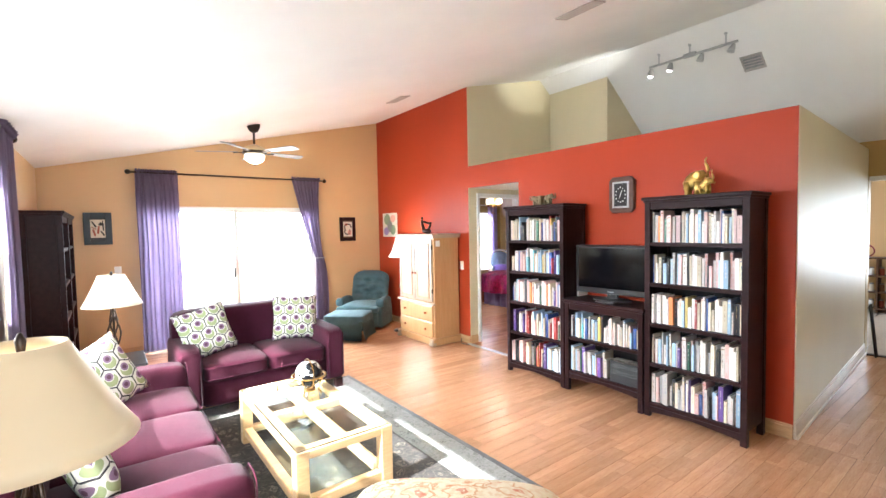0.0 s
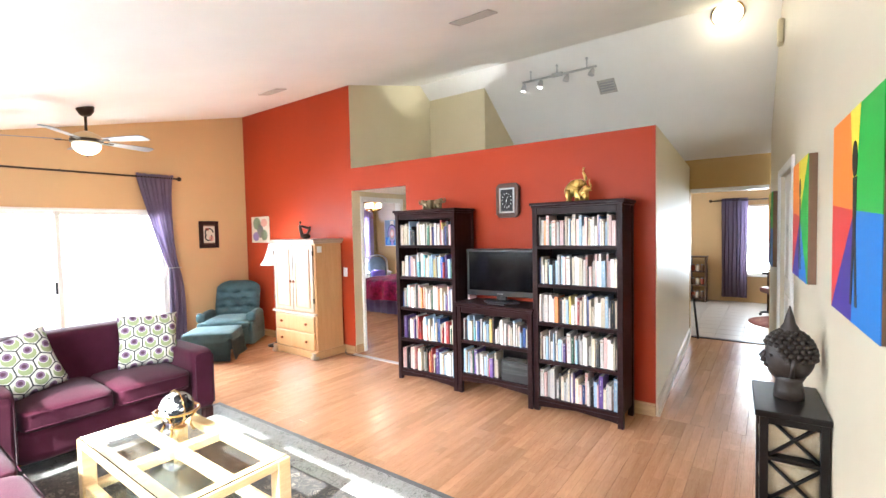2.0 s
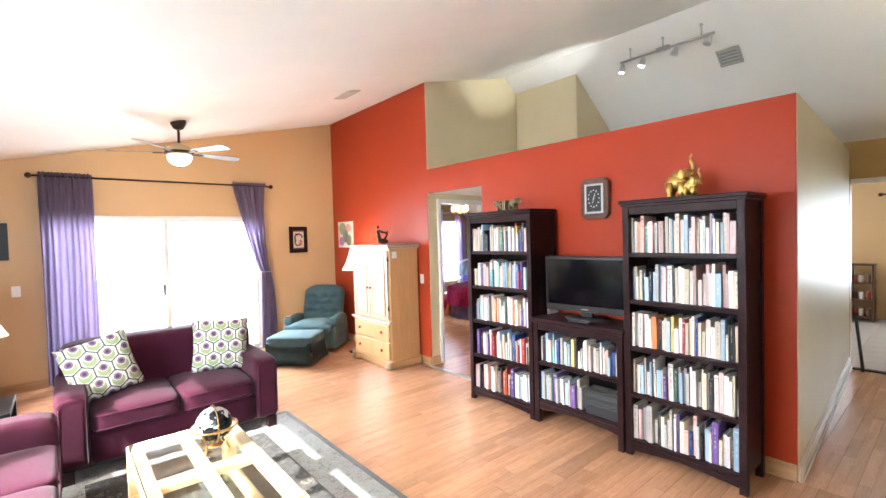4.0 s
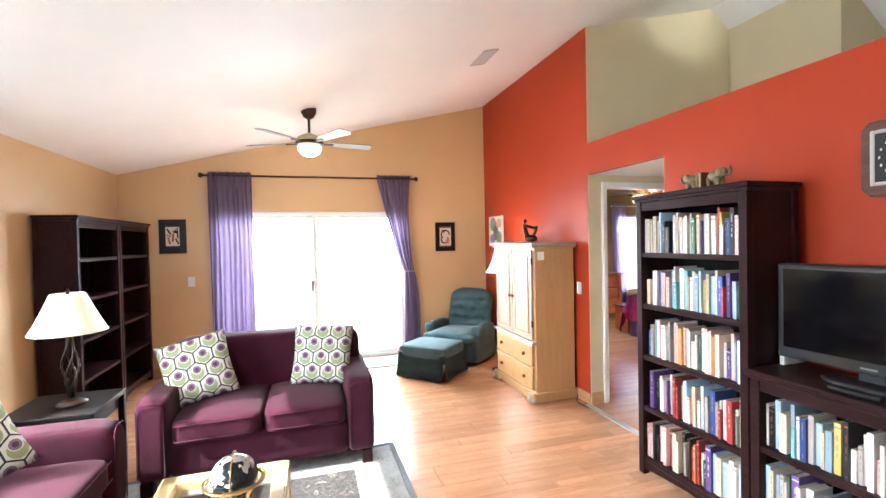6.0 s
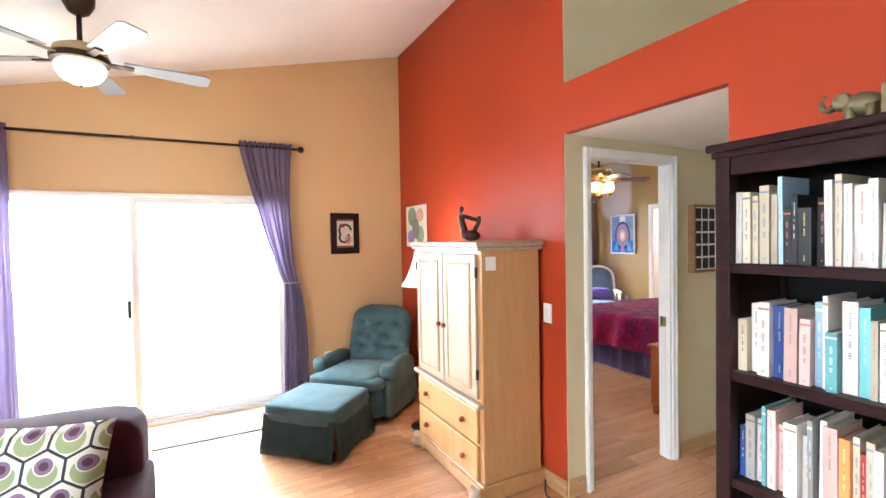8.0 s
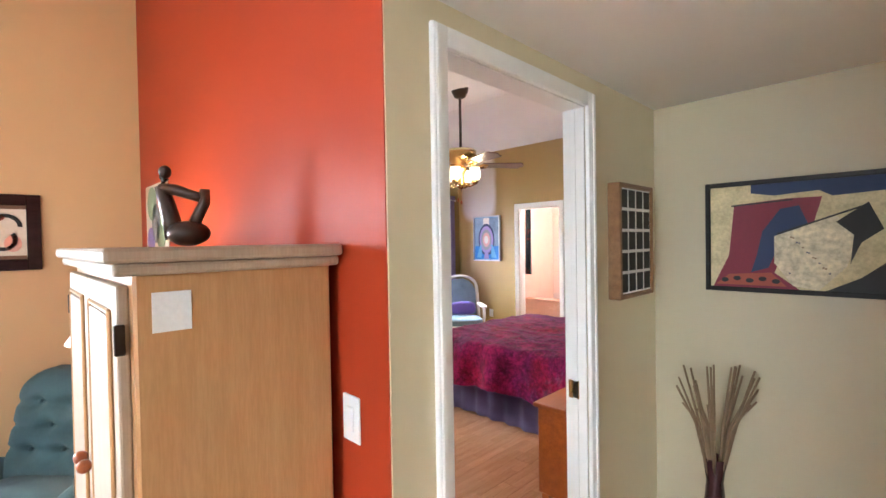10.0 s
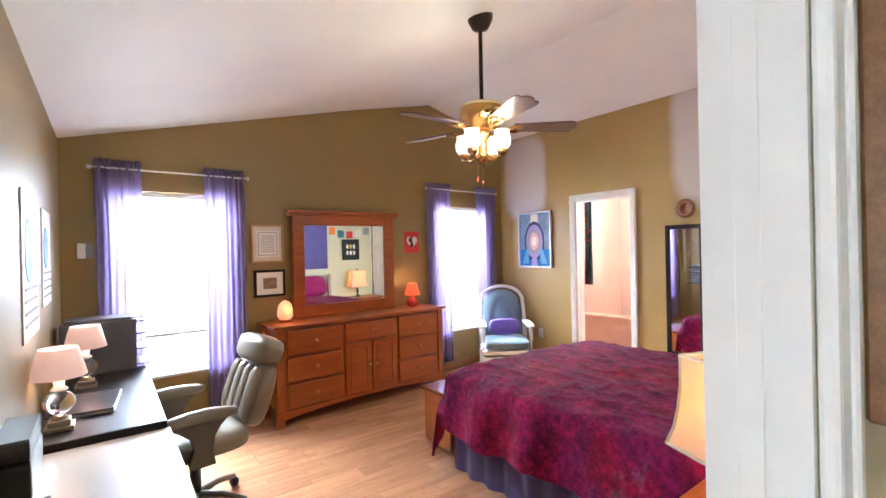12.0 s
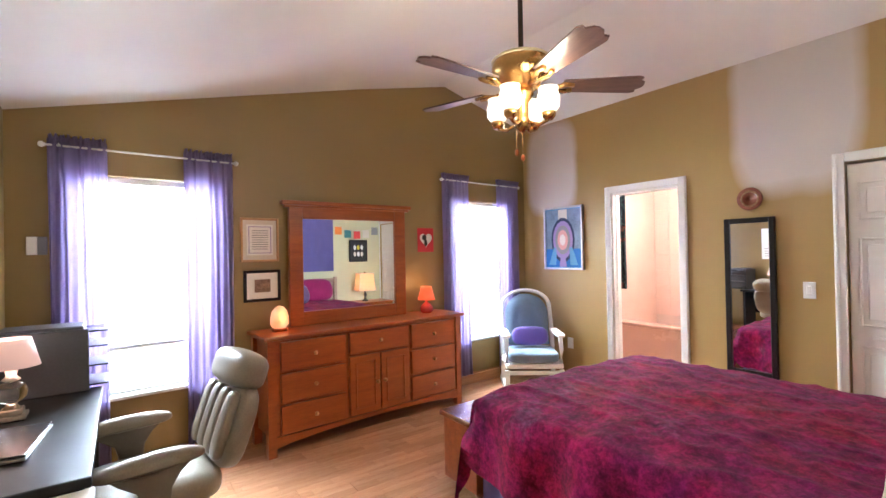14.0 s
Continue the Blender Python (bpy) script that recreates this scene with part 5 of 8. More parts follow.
def carved_stool():
    o = thing("wooden_stool", "small carved reddish wooden stool near the curtain", "stool", pose(1.13, 6.4, 0))
    part("seat", prism(bmesh.new(), [(-0.17, 0.0), (-0.1, 0.05), (0.0, 0.06), (0.1, 0.05), (0.17, 0.0), (0.17, -0.04), (-0.17, -0.04)], -0.13, 0.13, "y", 0.008), HONEY, o, "", pose(0, 0, 0.5))
    for x in (-0.12, 0.12):
        for y in (-0.09, 0.09):
            part("leg", lathe(bmesh.new(), [(0.018, 0.0), (0.022, 0.1), (0.014, 0.2), (0.024, 0.32), (0.02, 0.47)], 12, x, y), HONEY, o)
    part("stretcher", box(bmesh.new(), -0.12, -0.01, 0.14, 0.12, 0.01, 0.165), HONEY, o)


carved_stool()


# ---- trim, doors and fixtures ----
def casing(name, label, m, w, h, cw=0.065, t=0.018):
    """Door casing on one side of an opening from x 0 to w, standing proud towards -y."""
    b = bmesh.new()
    box(b, -cw, -t, 0, 0, -0.001, h + cw, 0.005, 2), box(b, w, -t, 0, w + cw, -0.001, h + cw, 0.005, 2), box(b, 0, -t, h, w, -0.001, h + cw, 0.005, 2)
    box(b, -cw + 0.008, -t - 0.006, 0, -cw + 0.026, -t + 0.001, h + cw - 0.006, 0.003), box(b, w + cw - 0.026, -t - 0.006, 0, w + cw - 0.008, -t + 0.001, h + cw - 0.006, 0.003)
    return setting(name, b, TRIM, label, m)


def jamb(name, label, m, w, h, d, t=0.016):
    b = bmesh.new()
    box(b, 0, 0, 0, t, d, h), box(b, w - t, 0, 0, w, d, h), box(b, t, 0, h - t, w - t, d, h)
    box(b, t, d * 0.4, 0, t + 0.008, d * 0.65, h - t, 0.002), box(b, w - t - 0.003, d * 0.4, 0, w - t, d * 0.65, h - t, 0.001)
    return setting(name, b, TRIM, label, m)


casing("trim_bedroom_door", "white painted casing round the bedroom door", pose(4.565, 4.906, 0), 0.745, 2.03, 0.055)
jamb("trim_bedroom_jamb", "white painted bedroom door jamb", pose(4.565, 4.9055, 0), 0.746, 2.035, 0.087, 0.008)
o = thing("strike_plate", "small brass strike plate on the door jamb", "strike plate", pose(5.303, 4.95, 0.95))
part("plate", box(bmesh.new(), -0.003, -0.014, -0.035, 0.0, 0.03, 0.035, 0.001), BRASS, o)
casing("trim_bath_door", "white painted casing round the bathroom door", pose(9.15, 7.98, 0, 0, 0, -90), 0.68, 2.0)
jamb("trim_bath_jamb", "white painted bathroom door jamb", pose(9.1505, 7.98, 0, 0, 0, -90), 0.68, 2.0, 0.12)
casing("trim_closet", "white painted casing round the closet doors", pose(9.15, 6.18, 0, 0, 0, -90), 1.18, 2.0)


def bifold():
    o = thing("closet_door", "white six-panel bifold closet door, closed", "door", pose(9.175, 6.178, 0, 0, 0, -90))
    for i in range(4):
        x0 = 0.003 + i * 0.294
        b = bmesh.new()
        box(b, x0, 0.0, 0.015, x0 + 0.288, 0.03, 1.985, 0.004)
        leaf = part("leaf", b, TRIM, o)
        for z0, z1 in ((0.15, 0.75), (0.88, 1.48), (1.6, 1.86)):
            p = bmesh.new()
            frame_box(p, x0 + 0.05, z0, x0 + 0.238, z1, 0.018, -0.012, 0.001, 0.006)
            box(p, x0 + 0.092, -0.011, z0 + 0.042, x0 + 0.196, 0.001, z1 - 0.042, 0.008)
            part("panel", p, TRIM, leaf)
        if i in (1, 2) or i == 0:
            part("pull", box(bmesh.new(), x0 + 0.11, -0.025, 0.80, x0 + 0.19, -0.002, 0.825, 0.006, 2), WHITE, leaf)


bifold()


def bedroom_door():
    o = thing("bedroom_door", "white six-panel bedroom door, standing open against the wall", "door", pose(4.590, 5.004, 0.012, 0, 0, 87.4))
    part("slab", box(bmesh.new(), 0.0, 0.0, 0.0, 0.72, 0.018, 2.015, 0.003), TRIM, o)
    for x0, x1 in ((0.09, 0.33), (0.39, 0.63)):
        for z0, z1 in ((0.14, 0.76), (0.9, 1.58), (1.68, 1.92)):
            b = frame_box(bmesh.new(), x0, z0, x1, z1, 0.02, -0.006, 0.001, 0.004)
            part("panel", box(b, x0 + 0.045, -0.005, z0 + 0.045, x1 - 0.045, 0.001, z1 - 0.045, 0.004), TRIM, o)
    for z in (0.25, 1.0, 1.8):
        part("hinge", lathe(bmesh.new(), [(0.007, z - 0.045), (0.007, z + 0.045)], 10, -0.006, 0.004), BRASS, o)


bedroom_door()


def board(name, label, m, length, mat, h=0.1, t=0.014, lay=False):
    b = bmesh.new()
    box(b, 0, -t, 0.0, length, -0.0005, h - 0.02, 0.003), box(b, 0, -t * 0.7, h - 0.02, length, -0.0005, h, 0.004)
    if lay:
        box(b, 0, -t - 0.012, 0.0, length, -t, 0.025, 0.004)
    return setting(name, b, mat, label, m)


board("baseboard_north", "oak baseboard", pose(XW, YN, 0), 0.98, PINE_TRIM)
board("baseboard_north_right", "oak baseboard", pose(3.19, YN, 0), 1.17, PINE_TRIM)
board("baseboard_west", "oak baseboard", pose(XW, -1.5, 0, 0, 0, 90), 8.9, PINE_TRIM)
board("baseboard_red_far", "oak baseboard", pose(XR, YN, 0, 0, 0, -90), 2.52, PINE_TRIM)
board("baseboard_red", "oak baseboard", pose(XR, 3.977, 0, 0, 0, -90), 2.72, PINE_TRIM, 0.11)
board("baseboard_jamb", "oak baseboard at the opening", pose(XR, 4.906, 0), 0.137, PINE_TRIM, 0.11)
PALE_TRIM = wood("pale_stepped_baseboard", (0.50, 0.38, 0.26), (0.66, 0.54, 0.40), 0.4)
board("baseboard_hall_north", "pale stepped baseboard along the hall", pose(XR, 1.253, 0, 0, 0, 3), 3.22, PALE_TRIM, 0.13, 0.016, True)
board("baseboard_hall_south", "pale baseboard along the hall", pose(7.3, 0.482, 0, 0, 0, 183), 1.5, PALE_TRIM, 0.12)
board("baseboard_hall_south_near", "pale baseboard along the hall", pose(4.64, 0.343, 0, 0, 0, 183), 3.4, PALE_TRIM, 0.12)
board("baseboard_vestibule", "oak baseboard in the vestibule", pose(5.395, 4.906, 0), 0.6, PINE_TRIM, 0.1)
board("baseboard_vestibule_end", "oak baseboard in the vestibule", pose(6.0, 4.9, 0, 0, 0, -90), 0.97, PINE_TRIM, 0.1)
WOOD_BASE = wood("brown_baseboard", (0.24, 0.11, 0.04), (0.38, 0.20, 0.09), 0.35)
board("baseboard_bedroom_north", "stained wooden baseboard", BW, 4.6, WOOD_BASE, 0.12)
board("baseboard_bedroom_east", "stained wooden baseboard", pose(9.15, 9.2, 0, 0, 0, -90), 1.15, WOOD_BASE, 0.12)
board("baseboard_bedroom_east_mid", "stained wooden baseboard", pose(9.15, 7.22, 0, 0, 0, -90), 0.97, WOOD_BASE, 0.12)
board("baseboard_bedroom_west", "stained wooden baseboard", pose(4.57, 5.04, 0, 0, 0, 90), 3.9, WOOD_BASE, 0.12)
bm = bmesh.new()
box(bm, XR - 0.07, 3.8, 0.0005, XR - 0.01, 4.9, 0.012, 0.004)
setting("trim_threshold", bm, plain("metal_threshold", (0.5, 0.46, 0.4), 0.4, 0.5), "metal floor transition strip at the opening")
bm = bmesh.new()
box(bm, 7.56, 0.5, 0.0005, 7.64, 1.42, 0.012, 0.004)
setting("trim_threshold_hall", bm, DARK, "dark floor transition strip at the tile floor")


def plate(name, label, m, w=0.075, h=0.12, kind="switch"):
    o = thing(name, label, name.replace("_", " "), m)
    part("cover", box(bmesh.new(), -w / 2, -0.006, -h / 2, w / 2, 0, h / 2, 0.003, 2), WHITE, o)
    if kind == "switch":
        part("rocker", box(bmesh.new(), -0.016, -0.011, -0.033, 0.016, -0.005, 0.033, 0.003), WHITE, o)
    else:
        for z in (-0.022, 0.022):
            part("socket", lathe(bmesh.new(), [(0.016, -0.004), (0.016, 0.004)], 14), WHITE, o, "", pose(0, -0.006, z, 90))


plate("light_switch", "white light switch plate on the red wall", pose(XR, 5.065, 1.08, 0, 0, -90))
plate("light_switch", "white light switch plate beside the long curtain", pose(0.50, YN, 1.13))
plate("light_switch", "white light switch plate on the mustard wall", pose(9.15, 6.39, 1.11, 0, 0, -90))
plate("wall_outlet", "white wall outlet low on the mustard wall", pose(9.15, 8.52, 0.41, 0, 0, -90), kind="outlet")
plate("wall_outlet", "white wall outlet low beside the curtain", pose(3.55, YN, 0.38), kind="outlet")


VENTM = plain("beige_vent_enamel", (0.42, 0.39, 0.35), 0.5, var=0.05)


def vent(m, w, d, label, louvres=7):
    o = thing("ceiling_vent", label, "vent", m)
    b = bmesh.new()
    frame_box(b, -w / 2, -d / 2, w / 2, d / 2, 0.02, -0.012, 0.0)
    part("frame", b, VENTM, o, "", pose(0, 0, 0, 90))
    part("backing", box(bmesh.new(), -w / 2 + 0.02, -d / 2 + 0.02, -0.003, w / 2 - 0.02, d / 2 - 0.02, -0.001), C["grey"], o)
    for i in range(louvres):
        y = -d / 2 + 0.03 + (d - 0.06) * i / (louvres - 1)
        part("slat", box(bmesh.new(), -w / 2 + 0.02, -0.006, -0.001, w / 2 - 0.02, 0.006, 0.001), VENTM, o, "", pose(0, y, -0.008, 35))


TL = math.degrees(math.atan(0.237))
TR = -math.degrees(math.atan(0.75))
for x, y, a, lab in ((3.37, 2.38, -TL, "white slotted ceiling vent above the living room"), (3.52, 5.3, -TL, "white slotted ceiling vent near the accent wall")):
    vent(pose(x, y, zc(x) - 0.002, 0, a, 0) @ pose(0, 0, 0, 0, 0, 90), 0.36, 0.16, lab)
vent(pose(6.40, 2.22, zc(6.40) - 0.002, 0, -TR, 0) @ pose(0, 0, 0, 0, 0, 90), 0.22, 0.22, "small square white ceiling vent", 5)


def track_light():
    x = 6.03
    o = thing("track_light", "brushed steel track light with four small spots", "track light", pose(x, 2.245, zc(x) - 0.12))
    part("bar", tube(bmesh.new(), [(0, 0, 0), (0.0, 1.0, 0.0)], 0.014, 10), CHROME, o)
    part("feed_box", box(bmesh.new(), -0.022, 0.44, -0.018, 0.022, 0.58, 0.03, 0.006, 2), CHROME, o)
    for y in (0.12, 0.51, 0.88):
        part("stem", lathe(bmesh.new(), [(0.008, 0.0), (0.008, 0.11), (0.018, 0.115), (0.018, 0.14)], 12, 0, y), CHROME, o)
    for i, y in enumerate((0.03, 0.36, 0.72, 0.97)):
        h = part("spot_head", lathe(bmesh.new(), [(0.012, -0.02), (0.02, -0.03), (0.036, -0.08), (0.04, -0.11), (0.034, -0.108)], 14, 0, 0), CHROME, o, "", pose(0, y, 0, 18, 12 - 8 * i, 0))
        if i > 1:
            part("bulb", ball(bmesh.new(), 0, 0, -0.108, 0.03, None, 0.022, 14, 8), glow("lit_spot_bulb", (1, 0.93, 0.8), 14), h, "lit spot bulb")


track_light()
for y, p in ((2.96, (5.62, 3.99, 3.805)), (3.21, (5.66, 4.6, 3.815))):
    lamp("track_spot", "SPOT", look((6.0, y, zc(6.03) - 0.26), p), 34, (1, 0.94, 0.84), 0.02, 0, 44)
o = thing("ceiling_light", "round frosted ceiling light, lit, above the hall", "ceiling light", pose(5.92, 0.86, zc(5.92) - 0.01, 0, -TR, 0))
part("dome", lathe(bmesh.new(), [(0.002, -0.11), (0.07, -0.1), (0.12, -0.07), (0.14, -0.02)], 24), glow("lit_dome_glass", (1, 0.84, 0.5), 3.5), o, "lit frosted dome")
part("rim", lathe(bmesh.new(), [(0.14, -0.022), (0.15, -0.015), (0.15, 0.0)], 24), BRASS, o)
lamp("hall_ceiling_bulb", "POINT", pose(5.86, 0.86, zc(5.92) - 0.26), 5, WARM, 0.1)
HW = pose(1.2, 0.163, 0, 0, 0, 3)


def on_hall(u, z):
    """A pose on the hall's painting wall, u metres from its start, facing into the hall."""
    return HW @ pose(u, 0, z, 0, 0, 180)


o = thing("door_chime", "beige wall-mounted door chime box", "door chime", on_hall(4.48, 3.4))
part("cover", box(bmesh.new(), -0.07, -0.05, -0.11, 0.07, -0.001, 0.11, 0.012, 2), BEIGE, o)
casing("trim_hall_door", "white painted casing round the hall door", on_hall(4.6, 0), 1.15, 2.06)
o = thing("hall_door", "white panelled hall door, closed", "door", on_hall(4.6, 0))
part("slab", box(bmesh.new(), 0.004, 0.03, 0.01, 1.146, 0.07, 2.055, 0.003), TRIM, o)
for z0, z1 in ((0.2, 0.95), (1.1, 1.9)):
    for x0 in (0.12, 0.64):
        part("panel", frame_box(bmesh.new(), x0, z0, x0 + 0.4, z1, 0.02, 0.022, 0.032), TRIM, o)


def canvas(label, m, rays, w=0.74, h=0.72, dark=True):
    """An unframed canvas of bright wedges round a plain dark mark, facing -y."""
    o = thing("painting", label, "painting", m, "rainbow canvases")
    part("canvas", box(bmesh.new(), -w / 2, -0.04, -h / 2, w / 2, -0.001, h / 2, 0.003), C["brown"], o, "dark painted canvas edge")
    a = [(-w / 2, h / 2), (0.0, h / 2), (w / 2, h / 2), (w / 2, 0.0), (w / 2, -h / 2), (0.0, -h / 2), (-w / 2, -h / 2), (-w / 2, 0.05)]
    c = (0.02, 0.02)
    for k, col in enumerate(rays):
        flat(o, [c, a[k], a[(k + 1) % 8]], -0.0405, C[col], "colour_wedge")
    flat(o, [c, (-0.05, h / 2), (0.1, h / 2)], -0.0412, C["yellow"], "colour_wedge")
    flat(o, ell(0.03, 0.19, 0.035, 0.06), -0.043, C["black"], "mark")
    flat(o, [(0.0, 0.13), (0.06, 0.13), (0.05, -0.05), (0.085, -0.3), (0.055, -0.3), (0.03, -0.1), (0.005, -0.3), (-0.025, -0.3), (0.01, -0.05)], -0.042, C["black"], "mark")


canvas("bright rainbow wedge painting with a dark figure mark", on_hall(1.17, 1.63), ("orange", "green", "green", "blue", "blue", "indigo", "red", "orange"))
canvas("rainbow wedge painting with a dark mark beside the door", on_hall(2.66, 1.63), ("orange", "yellow", "green", "green", "blue", "indigo", "red", "orange"))
canvas("green and blue wedge painting at the end of the hall", on_hall(5.35, 1.55), ("yellow", "green", "green", "blue", "blue", "indigo", "orange", "orange"), 0.7, 0.8)


def basket_cabinet():
    m = on_hall(2.2, 0)
    o = thing("basket_cabinet", "narrow black cabinet with crossed bars and seagrass baskets", "cabinet", m)
    w, d, h = 0.45, 0.27, 0.72
    part("top", box(bmesh.new(), -0.025, -d - 0.02, h - 0.03, w + 0.025, -0.002, h, 0.005, 2), BLACKWOOD, o)
    for x in (0, w - 0.035):
        for y in (-d, -0.04):
            part("post", box(bmesh.new(), x, y, 0, x + 0.035, y + 0.035, h - 0.03, 0.003), BLACKWOOD, o)
    zs = [0.06, 0.275, 0.49]
    for z in zs:
        part("shelf", box(bmesh.new(), 0.01, -d + 0.01, z - 0.02, w - 0.01, -0.01, z, 0.002), BLACKWOOD, o)
        bk = part("basket", soft(bmesh.new(), 0.045, -d + 0.015, z, w - 0.045, -0.02, z + 0.175, 12, 8), SEAGRASS, o, "woven seagrass basket")
        part("rim", tube(bmesh.new(), [(0.055, -d + 0.02, z + 0.172), (w - 0.055, -d + 0.02, z + 0.172), (w - 0.055, -0.03, z + 0.172), (0.055, -0.03, z + 0.172), (0.055, -d + 0.02, z + 0.172)], 0.009, 6), SEAGRASS, bk)
    for x in (0.018, w - 0.018):
        for z in zs:
            part("cross_bar", tube(bmesh.new(), [(x, -d + 0.035, z), (x, -0.035, z + 0.19)], 0.009, 4), BLACKWOOD, o)
            part("cross_bar", tube(bmesh.new(), [(x, -d + 0.035, z + 0.19), (x, -0.035, z)], 0.009, 4), BLACKWOOD, o)
        part("side_rail", box(bmesh.new(), x - 0.012, -d + 0.03, h - 0.07, x + 0.012, -0.03, h - 0.03), BLACKWOOD, o)


basket_cabinet()


def head_statue():
    b = bmesh.new()
    lathe(b, [(0.055, 0.0), (0.065, 0.005), (0.062, 0.05), (0.055, 0.09), (0.07, 0.12)], 24)
    ball(b, 0, 0, 0.215, 0.095, 0.105, 0.125, 28, 18)
    ball(b, 0, -0.015, 0.165, 0.075, 0.08, 0.075, 20, 12)
    tube(b, [(0, -0.10, 0.235), (0, -0.122, 0.205), (0, -0.118, 0.192), (0, -0.10, 0.188)], 0.014, 8)
    ball(b, 0, -0.098, 0.165, 0.026, 0.012, 0.010, 10, 6)
    for s in (-1, 1):
        ball(b, s * 0.04, -0.09, 0.225, 0.02, 0.01, 0.009, 10, 6)
        tube(b, [(s * 0.092, -0.005, 0.24), (s * 0.102, -0.01, 0.2), (s * 0.095, -0.015, 0.13)], 0.013, 8, 0.011)
    for j in range(9):
        ph = radians(-5 + j * 10.5)
        n = max(3, int(22 * math.cos(ph)))
        for i in range(n):
            a = 2 * math.pi * (i + 0.5 * (j % 2)) / n
            x, y, z = math.cos(ph) * math.cos(a), math.cos(ph) * math.sin(a), math.sin(ph)
            if y < -0.55 and z < 0.35:
                continue
            ball(b, x * 0.098, y * 0.108, 0.225 + z * 0.125, 0.0145, None, None, 7, 5)
    lathe(b, [(0.042, 0.335), (0.038, 0.365), (0.025, 0.385), (0.018, 0.42), (0.008, 0.455), (0.001, 0.475)], 16)
    tagged(part("statue", b, STONE_DARK, None, "", on_hall(1.98, 0.72) @ pose(0, -0.14, 0, 0, 0, 10) @ Matrix.Scale(1.0, 4)), "dark carved stone head statue with curled hair on the cabinet", "statue")


head_statue()


# ---- the far room ----
window_unit("window_2", "white framed window of the far room", pose(11.4, 0.95, 0, 0, 0, -90), 1.0, 0.55, 2.0, 0.12)
rod("curtain_rod", "dark curtain rod in the far room", pose(11.31, 1.5, 2.1, 0, 0, -90), 1.9)
curtain("curtain", "purple curtain at the far room window", pose(11.31, 1.3, 0, 0, 0, -90), 0.45, 0.45, 0.1, 2.12, 7, group="far room curtains")


WALNUT = wood("walnut_shelf", (0.05, 0.022, 0.012), (0.11, 0.05, 0.026), 0.4)


def far_cabinet():
    o = thing("jar_cabinet", "low brown wooden shelf unit filled with jars", "shelf", pose(10.95, 2.15, 0, 0, 0, -90))
    for x in (0.0, 0.3, 0.58):
        part("upright", box(bmesh.new(), x, 0, 0.0, x + 0.025, 0.3, 0.95, 0.003), WALNUT, o)
    for z in (0.06, 0.34, 0.62, 0.93):
        part("shelf", box(bmesh.new(), -0.01, -0.01, z, 0.615, 0.3, z + 0.025, 0.003), WALNUT, o)
    n = 0
    for z in (0.086, 0.366, 0.646):
        for x in (0.06, 0.14, 0.23, 0.36, 0.44, 0.53):
            n += 1
            j = thing("jar", "small dark glass jar with a pale lid", "jar", pose(10.95, 2.15, 0, 0, 0, -90) @ pose(x, 0.1, z), "jars on the shelf unit")
            part("glass_body", lathe(bmesh.new(), [(0.03, 0.0), (0.033, 0.01), (0.033, 0.1), (0.024, 0.12)], 12), C[("rust", "cream", "brown", "white")[n % 4]], j)
            part("lid", lathe(bmesh.new(), [(0.027, 0.12), (0.027, 0.14)], 12), C["grey"], j)


far_cabinet()
o = thing("wall_wreath", "dark red round ornament standing on the shelf unit", "ornament", pose(11.1, 2.0, 0.955, 0, 0, -90))
part("ring", tube(bmesh.new(), [(0.1 * math.cos(radians(15 * i)), 0, 0.11 + 0.1 * math.sin(radians(15 * i))) for i in range(25)], 0.012, 8), C["maroon"], o)
part("spokes", tube(bmesh.new(), [(0, 0, 0.0), (0, 0, 0.21)], 0.008, 6), C["maroon"], o)


def far_table():
    o = thing("desk", "dark wooden desk by the far window", "desk", pose(10.5, -0.15, 0))
    part("desktop", box(bmesh.new(), -0.35, -0.75, 0.70, 0.35, 0.75, 0.74, 0.006), DARK, o)
    for y in (-0.65, 0.65):
        part("side_panel", box(bmesh.new(), -0.3, y - 0.02, 0, 0.3, y + 0.02, 0.70), DARK, o)


far_table()


def far_chair():
    o = thing("office_chair", "brown leather office chair at the far desk", "chair", pose(9.9, 0.35, 0, 0, 0, 20))
    leather = plain("brown_leather", (0.11, 0.03, 0.02), 0.45)
    part("seat", soft(bmesh.new(), -0.24, -0.24, 0.4, 0.24, 0.24, 0.5, 5, 8, 0.02), leather, o)
    part("backrest", soft(bmesh.new(), -0.3, -0.24, 0.48, -0.2, 0.24, 0.95, 5, 8), leather, o)
    part("column", lathe(bmesh.new(), [(0.025, 0.08), (0.025, 0.4)], 10), BLACK, o)
    for k in range(5):
        a = radians(72 * k)
        f = part("base_arm", tube(bmesh.new(), [(0, 0, 0.09), (0.26 * math.cos(a), 0.26 * math.sin(a), 0.06)], 0.018, 6), BLACK, o)
        part("caster", ball(bmesh.new(), 0.26 * math.cos(a), 0.26 * math.sin(a), 0.028, 0.028, None, None, 10, 6), BLACK, f)


far_chair()
o = bmesh.new()
lathe(o, [(0.62, 0.001), (0.62, 0.010), (0.5, 0.011), (0.3, 0.011)], 40)
tagged(part("round_rug", o, blobs("round_rug_pile", (0.30, 0.10, 0.07), (0.5, 0.3, 0.2), (0.2, 0.06, 0.05), 9), None, "", pose(9.3, 0.15, 0.0)), "round reddish patterned rug on the tile floor", "rug")
o = thing("folded_easel", "dark folded stand leaning at the end of the hall", "stand", pose(7.5, 1.36, 0))
for dx in (0.0, 0.06):
    part("leg", tube(bmesh.new(), [(dx, -0.06, 0.0), (dx - 0.02, 0.0, 0.62)], 0.012, 6), BLACK, o)
